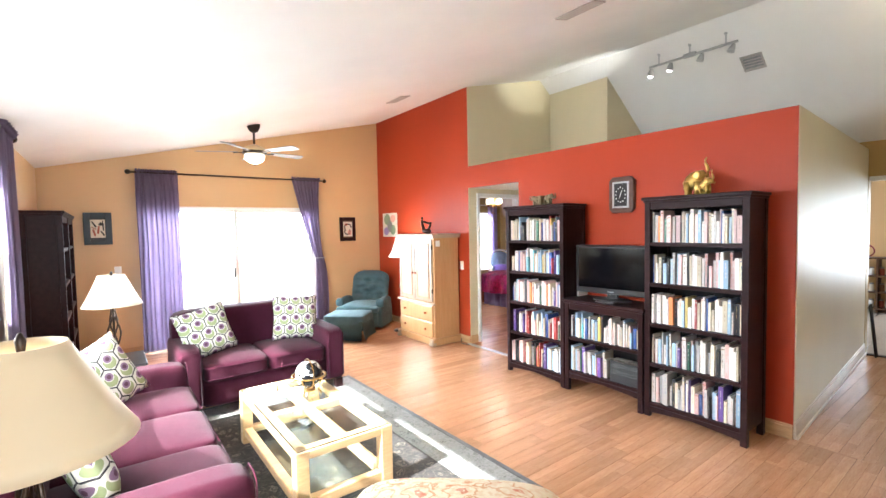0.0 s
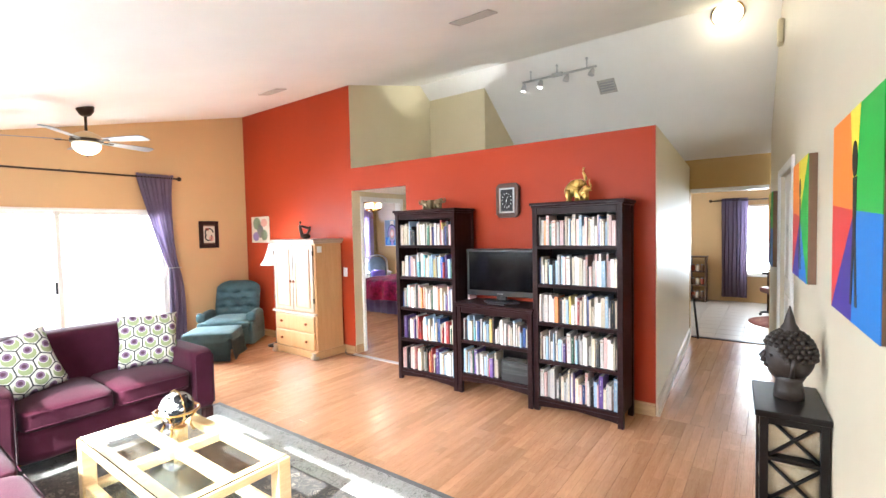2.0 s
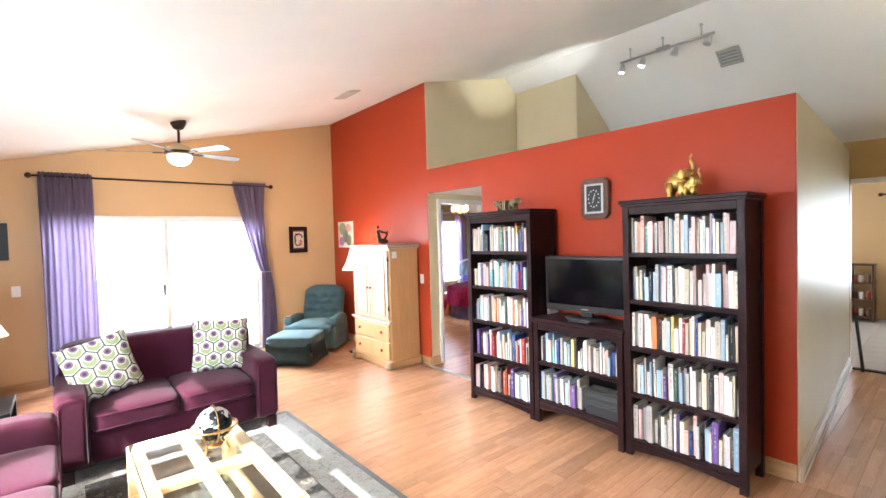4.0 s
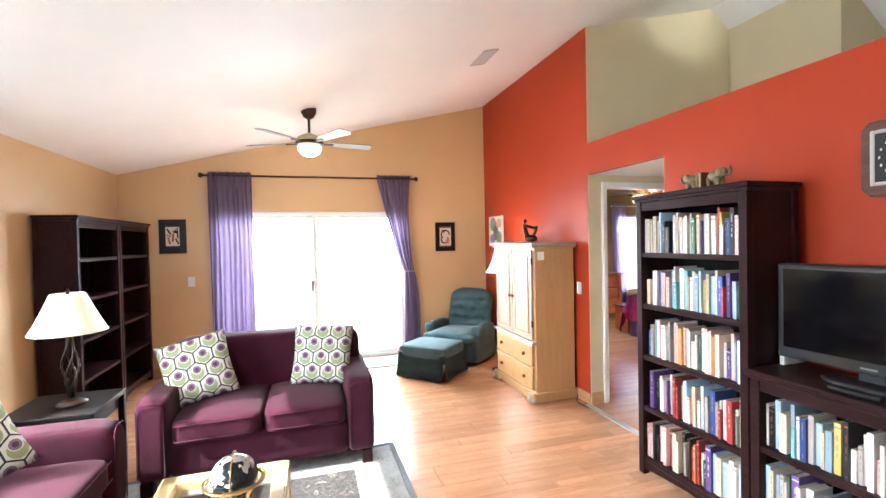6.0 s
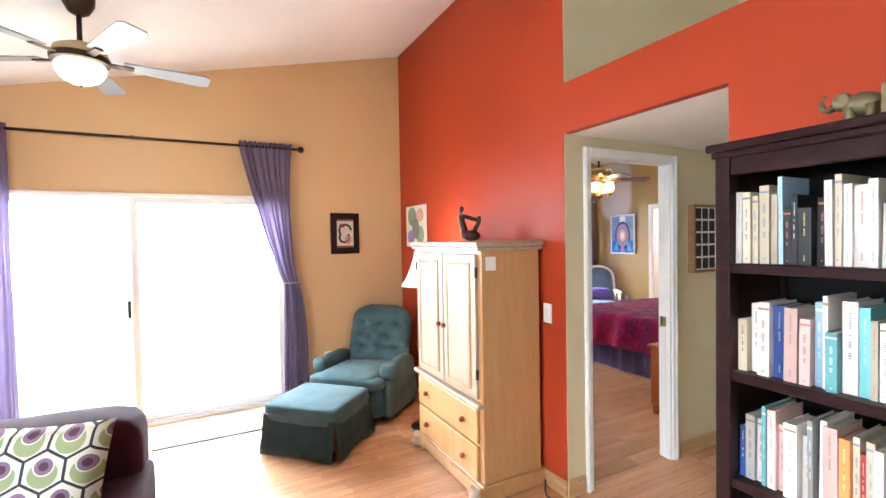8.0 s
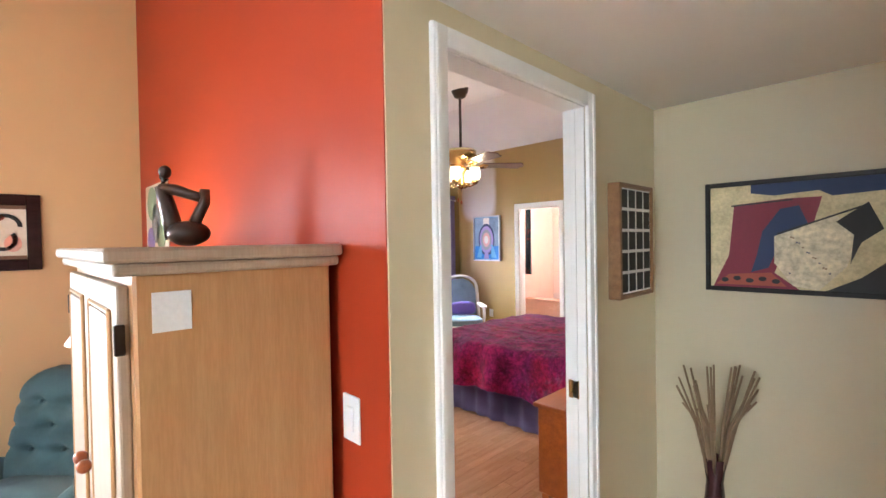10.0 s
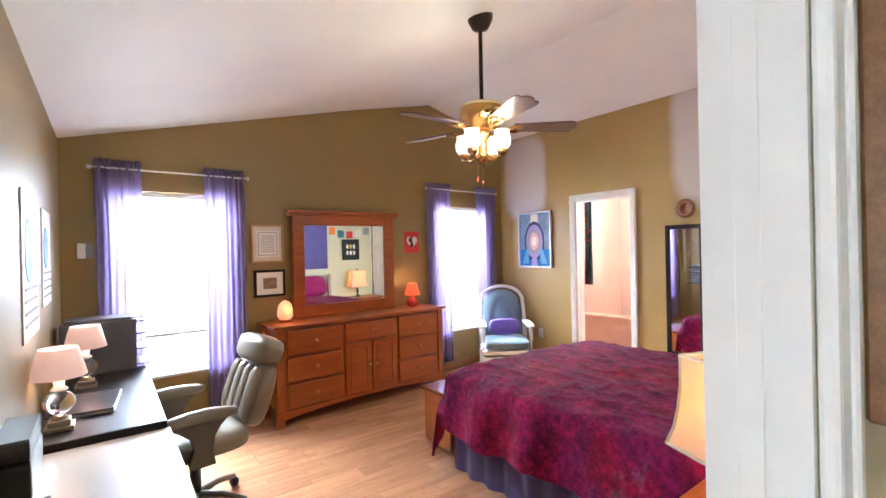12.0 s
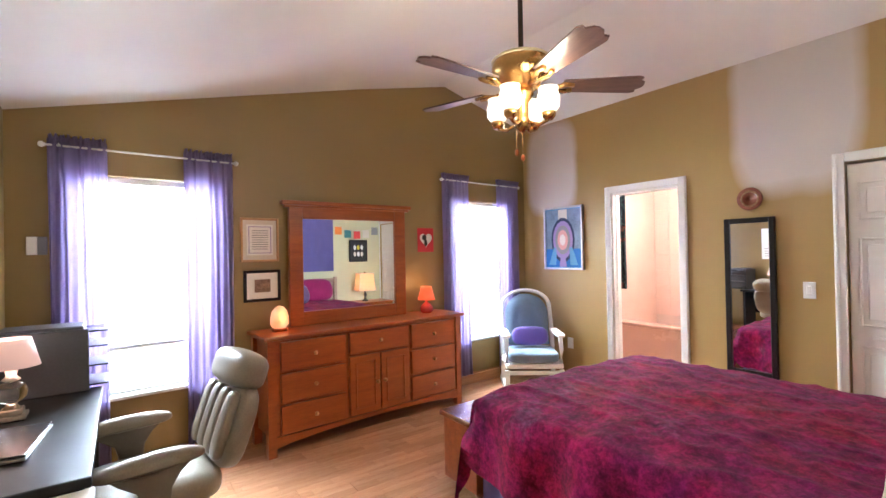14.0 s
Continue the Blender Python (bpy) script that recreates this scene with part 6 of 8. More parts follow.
part("crossbar", tube(bmesh.new(), [(-0.005, -0.04, 0.25), (0.055, -0.04, 0.25)], 0.008, 6), BLACK, o)


# ---- the vestibule ----
def photo_frame():
    o = thing("collage_frame", "deep wooden collage frame with twenty dark photo openings", "picture frame", pose(5.662, 4.906, 1.52))
    w, h = 0.345, 0.475
    part("frame", frame_box(bmesh.new(), -w / 2, -h / 2, w / 2, h / 2, 0.02, -0.055, -0.001), wood("walnut_frame", (0.16, 0.075, 0.03), (0.3, 0.16, 0.07), 0.4), o)
    part("mat_board", box(bmesh.new(), -w / 2 + 0.02, -0.045, -h / 2 + 0.02, w / 2 - 0.02, -0.002, h / 2 - 0.02), C["white"], o)
    for i in range(4):
        for j in range(5):
            x, z = -0.133 + i * 0.077, -0.206 + j * 0.087
            part("photo", box(bmesh.new(), x - 0.031 + 0.018, -0.0465, z - 0.037 + 0.033, x + 0.031 + 0.018, -0.0445, z + 0.037 + 0.033), C["black"], o)


photo_frame()


def art_drape(o, y):
    ink = {"ochre": plain("ochre_ground", (0.55, 0.46, 0.25), 0.6, var=0.3, scale=14), "buff": plain("buff_impasto", (0.58, 0.50, 0.33), 0.6, var=0.45, scale=26, fine=60, relief=0.3)}
    flat(o, [(-0.29, -0.215), (0.29, -0.215), (0.29, 0.215), (-0.29, 0.215)], y, ink["ochre"])
    flat(o, [(-0.2, 0.135), (-0.02, 0.15), (0.09, 0.15), (0.06, 0.03), (-0.02, -0.02), (-0.06, -0.15), (0.02, -0.215), (-0.28, -0.215), (-0.22, -0.08)], y - 0.002, C["maroon"])
    flat(o, [(-0.1, 0.02), (-0.04, 0.11), (0.02, 0.12), (0.05, 0.04), (-0.03, 0.0), (-0.08, -0.13), (-0.14, -0.15), (-0.12, -0.08)], y - 0.003, C["navy"])
    flat(o, [(-0.14, 0.215), (0.29, 0.215), (0.29, 0.16), (0.12, 0.15), (0.08, 0.175), (-0.06, 0.165), (-0.14, 0.18)], y - 0.002, C["navy"])
    flat(o, [(-0.06, 0.0), (0.02, 0.03), (0.12, 0.08), (0.2, 0.02), (0.16, -0.12), (0.08, -0.215), (0.0, -0.2), (-0.06, -0.11)], y - 0.0035, ink["buff"])
    flat(o, [(0.13, 0.05), (0.22, 0.12), (0.26, 0.02), (0.2, -0.03), (0.17, -0.11), (0.18, 0.0)], y - 0.004, C["black"])
    flat(o, [(0.1, -0.215), (0.29, -0.215), (0.29, -0.08), (0.2, -0.16)], y - 0.003, C["black"])
    flat(o, [(-0.21, 0.128), (0.0, 0.142), (0.0, 0.148), (-0.21, 0.134)], y - 0.004, C["black"], "brush_line")
    flat(o, [(-0.05, 0.005), (0.2, 0.1), (0.2, 0.107), (-0.05, 0.012)], y - 0.005, C["black"], "brush_line")
    flat(o, [(-0.27, -0.205), (-0.02, -0.205), (-0.07, -0.15), (-0.22, -0.16)], y - 0.003, C["rust"])
    for i in range(5):
        flat(o, ell(-0.235 + 0.045 * i, -0.185 + 0.008 * (i % 2), 0.014, 0.01, 10), y - 0.005, C["black"])
    for i in range(14):
        flat(o, ell(-0.01 + 0.13 * ((i * 0.618) % 1), -0.15 + 0.16 * ((i * 0.377) % 1), 0.004, 0.003, 7), y - 0.0055, C["brown" if i % 2 else "navy"], "fleck")


picture("picture_frame", "large red and ochre painting in a thin black frame", pose(6.0, 4.37, 1.53, 0, 0, -90), 0.62, 0.47, BLACKWOOD, art_drape, 0.02, 0.025, C["cream"])


def floor_vase():
    o = thing("floor_vase", "tall dark floor vase holding dried reeds", "vase", pose(5.86, 4.62, 0))
    part("body", lathe(bmesh.new(), [(0.07, 0.0), (0.075, 0.02), (0.05, 0.3), (0.032, 0.5), (0.045, 0.6), (0.04, 0.6), (0.028, 0.5)], 20), plain("oxblood_glaze", (0.035, 0.01, 0.012), 0.2), o)
    reed = plain("dried_reed", (0.2, 0.13, 0.07), 0.8)
    r = random.Random(3)
    for k in range(30):
        a, s = (r.uniform(2.2, 3.4) if k % 2 else r.uniform(4.3, 5.6)), r.uniform(0.06, 0.17)
        part("reed", tube(bmesh.new(), [(0.01 * math.cos(a), 0.01 * math.sin(a), 0.45), (s * 0.5 * math.cos(a), s * 0.5 * math.sin(a), 0.75), (s * math.cos(a), s * math.sin(a), r.uniform(0.82, 1.02))], 0.007, 5, 0.004), reed, o)


floor_vase()


# ---- the bedroom ----
for u, w, z0, z1, n in ((0.3, 0.83, 0.53, 1.98, 3), (3.42, 0.83, 0.48, 2.0, 4)):
    window_unit(f"window_{n}", "white framed bedroom window, bright outside", BW @ pose(u, 0, 0), w, z0, z1, 0.14, 0.21 if n == 3 else 0)
SHEER = seen_through(fabric("sheer_lilac_curtain", (0.34, 0.28, 0.48), 0.12, 300, 3, 0.1), (0.38, 0.31, 0.55), 0.22)
SHEER.node_tree.nodes["Principled BSDF"].inputs["Transmission Weight"].default_value = 0.07
rod("curtain_rod", "thin white curtain rod above the bedroom window", BW @ pose(0.17, -0.06, 2.13), 1.09, 0.007, WHITE, False, 0.06)
rod("curtain_rod", "thin white curtain rod above the bedroom window", BW @ pose(3.24, -0.06, 2.19), 1.18, 0.007, WHITE, False, 0.06)
for u, w, z in ((0.2, 0.28, 2.17), (0.92, 0.31, 2.17), (3.25, 0.36, 2.23), (4.05, 0.35, 2.23)):
    curtain("curtain", "sheer lilac curtain gathered on a thin rod", BW @ pose(u, -0.06, 0), w, w * 1.05, 0.12, z, 7, 0.022, mat=SHEER, group="bedroom curtains")


def dresser():
    m = BW @ pose(1.36, -0.41, 0)
    o = thing("dresser", "honey pine dresser with seven drawers and a centre cupboard", "dresser", m)
    w, d, h = 1.80, 0.40, 0.86
    part("body", box(bmesh.new(), 0.03, 0.015, 0.12, w - 0.03, d, h - 0.03, 0.004), HONEY, o)
    part("top", box(bmesh.new(), -0.03, -0.03, h - 0.03, w + 0.03, d, h, 0.008, 2), HONEY, o)
    for x in (0.0, w - 0.06):
        for y in (0.0, d - 0.06):
            part("leg", prism(bmesh.new(), [(x, y), (x + 0.06, y), (x + 0.06, y + 0.06), (x, y + 0.06)], 0.0, h - 0.03, "z", 0.003), HONEY, o)
    b = bmesh.new()
    prism(b, [(0.06, 0.14)] + [(0.06 + (w - 0.12) * i / 16, 0.06 + 0.05 * math.sin(math.pi * i / 16) ** 0.6) for i in range(17)] + [(w - 0.06, 0.14)], 0.002, 0.02, "y")
    part("apron", b, HONEY, o)

    def front(name, x0, z0, x1, z1, knobs):
        q = part(name, box(bmesh.new(), x0, -0.012, z0, x1, 0.02, z1, 0.008, 2), HONEY, o)
        for kx, kz in knobs:
            part("knob", ball(bmesh.new(), kx, -0.026, kz, 0.016, None, None, 10, 8), wood("pine_knob", (0.45, 0.2, 0.07), (0.6, 0.3, 0.12), 0.3), q)
        return q
    for x0, x1 in ((0.09, 0.60), (1.22, 1.71)):
        for z0, z1 in ((0.15, 0.355), (0.375, 0.58), (0.60, 0.81)):
            front("drawer", x0, z0, x1, z1, [((x0 + x1) / 2, (z0 + z1) / 2)])
    front("drawer", 0.63, 0.64, 1.19, 0.81, [(0.91, 0.725)])
    for x0, x1, k in ((0.63, 0.905, 0.875), (0.915, 1.19, 0.945)):
        q = front("door", x0, 0.15, x1, 0.62, [(k, 0.39)])
        part("panel", frame_box(bmesh.new(), x0 + 0.045, 0.2, x1 - 0.045, 0.57, 0.014, -0.02, -0.011), HONEY, q)


dresser()


def dresser_mirror():
    o = thing("dresser_mirror", "large mirror in a honey pine frame standing on the dresser", "mirror", BW @ pose(1.62, -0.05, 0.862, 0, 0, -3))
    w, h = 1.14, 1.03
    part("frame", frame_box(bmesh.new(), 0.03, 0.0, w - 0.03, h - 0.05, 0.11, -0.03, 0.02), HONEY, o)
    part("cornice", box(box(bmesh.new(), -0.03, -0.05, h - 0.05, w + 0.03, 0.02, h - 0.015, 0.008, 2), -0.01, -0.04, h - 0.07, w + 0.01, 0.02, h - 0.05, 0.006), HONEY, o)
    part("glass", box(bmesh.new(), 0.135, -0.012, 0.105, w - 0.135, -0.004, h - 0.155, 0.002), MIRROR, o, "clear mirror glass")


dresser_mirror()
m, t, b = nodes("salt_crystal", 0.5)
t.links.new(ramp(t, noise_of(t, mapped(t), 14, 4), [(0.3, (1.0, 0.22, 0.06)), (0.7, (1.0, 0.50, 0.25))]), b.inputs["Emission Color"])
b.inputs["Emission Strength"].default_value, b.inputs["Base Color"].default_value = 0.24, (0.8, 0.35, 0.2, 1)
o = thing("salt_lamp", "glowing orange salt crystal lamp on the dresser", "lamp", BW @ pose(1.53, -0.17, 0.86))
bm = lathe(bmesh.new(), [(0.05, 0.02), (0.068, 0.05), (0.07, 0.1), (0.055, 0.15), (0.03, 0.18), (0.005, 0.19)], 12)
for v in bm.verts:
    v.co += Vector((noise.noise(v.co * 30), noise.noise(v.co * 30 + Vector((5, 0, 0))), 0)) * 0.012
part("crystal", bm, m, o, "rough orange glowing crystal")
part("base", lathe(bmesh.new(), [(0.055, 0.0), (0.06, 0.01), (0.055, 0.022)], 16), HONEY, o)
lamp("salt_lamp_bulb", "POINT", BW @ pose(1.53, -0.27, 0.98), 0.9, (1, 0.4, 0.12), 0.05)


def small_lamp():
    m = BW @ pose(2.93, -0.18, 0.86)
    o = thing("table_lamp", "small red table lamp with a lit red shade", "lamp", m)
    part("base", lathe(bmesh.new(), [(0.045, 0.0), (0.06, 0.02), (0.062, 0.05), (0.04, 0.08), (0.012, 0.1), (0.01, 0.14)], 18), plain("coral_glaze", (0.5, 0.06, 0.05), 0.25), o)
    prof = [(0.085, 0.125), (0.05, 0.25)]
    part("shade", lathe(bmesh.new(), prof + [(r - 0.003, z) for r, z in prof[::-1]], 20), glow("lit_red_shade", (1.0, 0.12, 0.03), 0.9, (0.6, 0.06, 0.03)), o, "lit red conical shade")
    lamp("red_lamp_bulb", "POINT", m @ pose(0, 0, 0.27), 1.6, (1, 0.5, 0.2), 0.03)


small_lamp()


def art_certificate(o, y):
    flat(o, [(-0.10, -0.12), (0.10, -0.12), (0.10, 0.12), (-0.10, 0.12)], y, C["white"])
    b = bmesh.new()
    frame_box(b, -0.085, -0.105, 0.085, 0.105, 0.005, y - 0.003, y, 0)
    part("printed_border", b, C["lilac"], o)
    for i in range(9):
        flat(o, [(-0.06, 0.075 - 0.018 * i), (0.06, 0.075 - 0.018 * i), (0.06, 0.07 - 0.018 * i), (-0.06, 0.07 - 0.018 * i)], y - 0.002, C["grey"], "text_bar")


def art_small(o, y):
    flat(o, [(-0.06, -0.05), (0.06, -0.05), (0.06, 0.05), (-0.06, 0.05)], y, plain("mottled_print", (0.25, 0.17, 0.12), 0.6, var=0.6, scale=30))


def art_heart(o, y):
    flat(o, [(-0.1, -0.12), (0.1, -0.12), (0.1, 0.12), (-0.1, 0.12)], y + 0.012, plain("crimson_canvas", (0.5, 0.015, 0.03), 0.6))
    pts = [(0.075 * math.sin(a) ** 3, 0.0048 * (13 * math.cos(a) - 5 * math.cos(2 * a) - 2 * math.cos(3 * a) - math.cos(4 * a)) + 0.005) for a in [2 * math.pi * i / 36 for i in range(36)]]
    flat(o, pts, y + 0.006, C["white"])
    flat(o, ell(-0.022, 0.025, 0.026, 0.03), y + 0.003, C["black"])
    flat(o, ell(-0.005, -0.03, 0.02, 0.035), y + 0.003, C["black"])


picture("picture_frame", "certificate in a light wooden frame on the olive wall", BW @ pose(1.44, 0, 1.56), 0.29, 0.345, PINE, art_certificate, 0.018, 0.02, C["cream"])
picture("picture_frame", "small print in a black frame with white mat", BW @ pose(1.455, 0, 1.2), 0.28, 0.245, BLACKWOOD, art_small, 0.022, 0.02, C["white"])
picture("painting", "small red canvas with a white heart", BW @ pose(3.065, 0, 1.565), 0.2, 0.24, C["red"], art_heart, 0.0, 0.025)
o = thing("wall_thermostat", "small white and grey wall unit on the olive wall", "wall unit", BW @ pose(0.14, 0, 1.52))
part("case", box(bmesh.new(), -0.045, -0.025, -0.055, 0.005, -0.001, 0.055, 0.004), WHITE, o)
part("grille", box(bmesh.new(), 0.005, -0.024, -0.055, 0.05, -0.001, 0.055, 0.004), C["grey"], o)


def art_arch(o, y):
    flat(o, [(-0.24, -0.32), (0.24, -0.32), (0.24, 0.32), (-0.24, 0.32)], y, plain("dusty_blue_ground", (0.17, 0.24, 0.33), 0.6, var=0.4, scale=9))
    flat(o, [(-0.24, -0.32), (0.24, -0.32), (0.24, -0.12), (-0.24, -0.12)], y - 0.002, C["blue"])
    flat(o, [(-0.06, 0.32), (0.06, 0.32), (0.06, 0.1), (-0.06, 0.1)], y - 0.002, C["cream"])
    for r, c, s in ((0.2, "navy", 0.003), (0.17, "lilac", 0.004), (0.13, "grey", 0.005), (0.09, "pink", 0.006), (0.05, "cream", 0.007)):
        flat(o, ell(0, -0.02, r * 0.8, r * 1.25), y - s, C[c])
    flat(o, [(-0.05, -0.32), (0.05, -0.32), (0.03, -0.2), (-0.03, -0.2)], y - 0.006, C["lilac"])
    for dx in (-0.15, 0.15):
        flat(o, [(dx - 0.05, -0.3), (dx + 0.05, -0.3), (dx * 0.7 + 0.02, -0.1), (dx * 0.7 - 0.02, -0.1)], y - 0.004, C["sky"])


picture("painting", "blue abstract arch painting in a thin silver frame", pose(9.15, 8.575, 1.57, 0, 0, -90), 0.53, 0.70, CHROME, art_arch, 0.02, 0.04, C["sky"])
o = thing("wall_plate", "round brown decorative plate on the mustard wall", "plate", pose(9.148, 6.75, 1.81, 90, 0, -90))
part("dish", lathe(bmesh.new(), [(0.09, 0.012), (0.088, 0.02), (0.06, 0.012), (0.002, 0.010)], 28), wood("plate_brown", (0.17, 0.04, 0.02), (0.30, 0.10, 0.05), 0.35), o)
part("ring", lathe(bmesh.new(), [(0.064, 0.0125), (0.062, 0.0165), (0.052, 0.0155), (0.05, 0.011)], 28), plain("plate_glaze", (0.30, 0.17, 0.08), 0.3, var=0.7, scale=60), o)
o = thing("wall_mirror", "narrow tall mirror in a black frame on the mustard wall", "mirror", pose(9.148, 6.76, 1.04, 0, 0, -90))
part("frame", frame_box(bmesh.new(), -0.175, -0.62, 0.175, 0.62, 0.04, -0.03, 0.0), BLACKWOOD, o)
part("glass", box(bmesh.new(), -0.14, -0.016, -0.585, 0.14, -0.008, 0.585), MIRROR, o, "clear mirror glass")


def glider():
    o = thing("rocking_chair", "white glider rocking chair with grey-blue cushions", "chair", pose(8.66, 8.66, 0, 0, 0, -38) @ Matrix.Diagonal((1.1, 1.05, 0.95, 1)))
    CUSH = fabric("grey_blue_cushion", (0.16, 0.22, 0.29), 0.15, 200)
    for s in (-1, 1):
        x = s * 0.25
        part("base_rail", box(bmesh.new(), x - 0.025, -0.3, 0.0, x + 0.025, 0.28, 0.045, 0.006), TRIM, o)
        part("front_post", box(bmesh.new(), x - 0.02, -0.25, 0.04, x + 0.02, -0.21, 0.24, 0.004), TRIM, o)
        part("rear_post", box(bmesh.new(), x - 0.02, 0.17, 0.04, x + 0.02, 0.21, 0.24, 0.004), TRIM, o)
        part("armrest", soft(bmesh.new(), x - 0.04, -0.24, 0.58, x + 0.04, 0.2, 0.615, 6, 8), TRIM, o)
        part("arm_post", tube(bmesh.new(), [(x, -0.2, 0.3), (x, -0.22, 0.45), (x, -0.18, 0.59)], 0.02, 8), TRIM, o)
        part("back_stile", tube(bmesh.new(), [(x, 0.18, 0.28), (x * 1.0, 0.24, 0.6), (x * 0.96, 0.3, 0.88)], 0.022, 8), TRIM, o)
    for z in (0.05, 0.19):
        part("crossbar", box(bmesh.new(), -0.23, -0.25, z, 0.23, -0.22, z + 0.04, 0.004), TRIM, o)
    part("seat_frame", box(bmesh.new(), -0.26, -0.27, 0.26, 0.26, 0.2, 0.31, 0.008), TRIM, o)
    part("crest_rail", tube(bmesh.new(), [(0.24 * math.cos(radians(a)), 0.3 + 0.03 * math.sin(radians(a)), 0.86 + 0.18 * math.sin(radians(a))) for a in range(0, 181, 15)], 0.022, 8), TRIM, o)
    part("seat_cushion", soft(bmesh.new(), -0.24, -0.27, 0.31, 0.24, 0.18, 0.42, 5, 10, 0.02), CUSH, o)
    b = bmesh.new()
    rows = []
    for side in (0, 1):
        rows = []
        for j in range(15):
            v = j / 14
            half = 0.215 * (1 if v < 0.6 else math.sqrt(max(0.01, 1 - ((v - 0.6) / 0.41) ** 2)))
            rows.append([b.verts.new((u * half, 0.17 + 0.11 * v + (-1 if side == 0 else 1) * (0.045 * (1 - u ** 4) * (1 - (2 * v - 1) ** 6) - (0.02 if side == 0 and 0.42 < math.hypot(u * 1.1, (v - 0.45) * 1.6) < 0.58 else 0)), 0.42 + 0.58 * v)) for u in [-1 + 2 * i / 16 for i in range(17)]])
        for a, c in zip(rows, rows[1:]):
            for i in range(16):
                q = (a[i], a[i + 1], c[i + 1], c[i])
                b.faces.new(q if side == 0 else q[::-1]).smooth = True
    part("back_cushion", b, CUSH, o)


glider()
o = bmesh.new()
soft(o, -0.19, -0.05, 0.0, 0.19, 0.05, 0.2, 3.2, 10)
tagged(part("throw_pillow", o, fabric("violet_pillow", (0.14, 0.09, 0.36), 0.15), None, "", pose(8.66, 8.66, 0, 0, 0, -38) @ pose(0, -0.01, 0.43, -22)), "small violet pillow on the rocking chair", "pillow")


def bedspread_mat():
    """Crushed cloth dyed in clouds of crimson, magenta and slate."""
    m, t, b = nodes("crimson_bedspread", 0.85)
    v = mapped(t)
    c = ramp(t, noise_of(t, v, 1.7, 5, 0.6), [(0.34, (0.27, 0.004, 0.028)), (0.46, (0.25, 0.006, 0.066)), (0.56, (0.17, 0.006, 0.075)), (0.68, (0.28, 0.004, 0.04))])
    far = t.nodes.new("ShaderNodeVectorMath")
    far.operation = "ADD"
    far.inputs[1].default_value = (5.3, 2.1, 0)
    t.links.new(v, far.inputs[0])
    c = mix(t, c, (0.13, 0.11, 0.17), ramp(t, noise_of(t, far.outputs[0], 2.6, 7, 0.72), [(0.56, (0, 0, 0)), (0.68, (0.5, 0.5, 0.5))]))
    c = mix(t, c, ramp(t, noise_of(t, v, 9, 9, 0.8), [(0.40, (0.3, 0.27, 0.33)), (0.6, (1.15, 1.1, 1.1))]), 0.8, "MULTIPLY")
    c = mix(t, c, ramp(t, noise_of(t, v, 38, 6, 0.8), [(0.42, (0.45, 0.42, 0.45)), (0.58, (1.2, 1.15, 1.15))]), 0.7, "MULTIPLY")
    t.links.new(c, b.inputs["Base Color"])
    b.inputs["Specular IOR Level"].default_value, b.inputs["Sheen Weight"].default_value = 0.12, 0.03
    bump(t, b, noise_of(t, v, 220, 2), 0.3, 0.003)
    return m


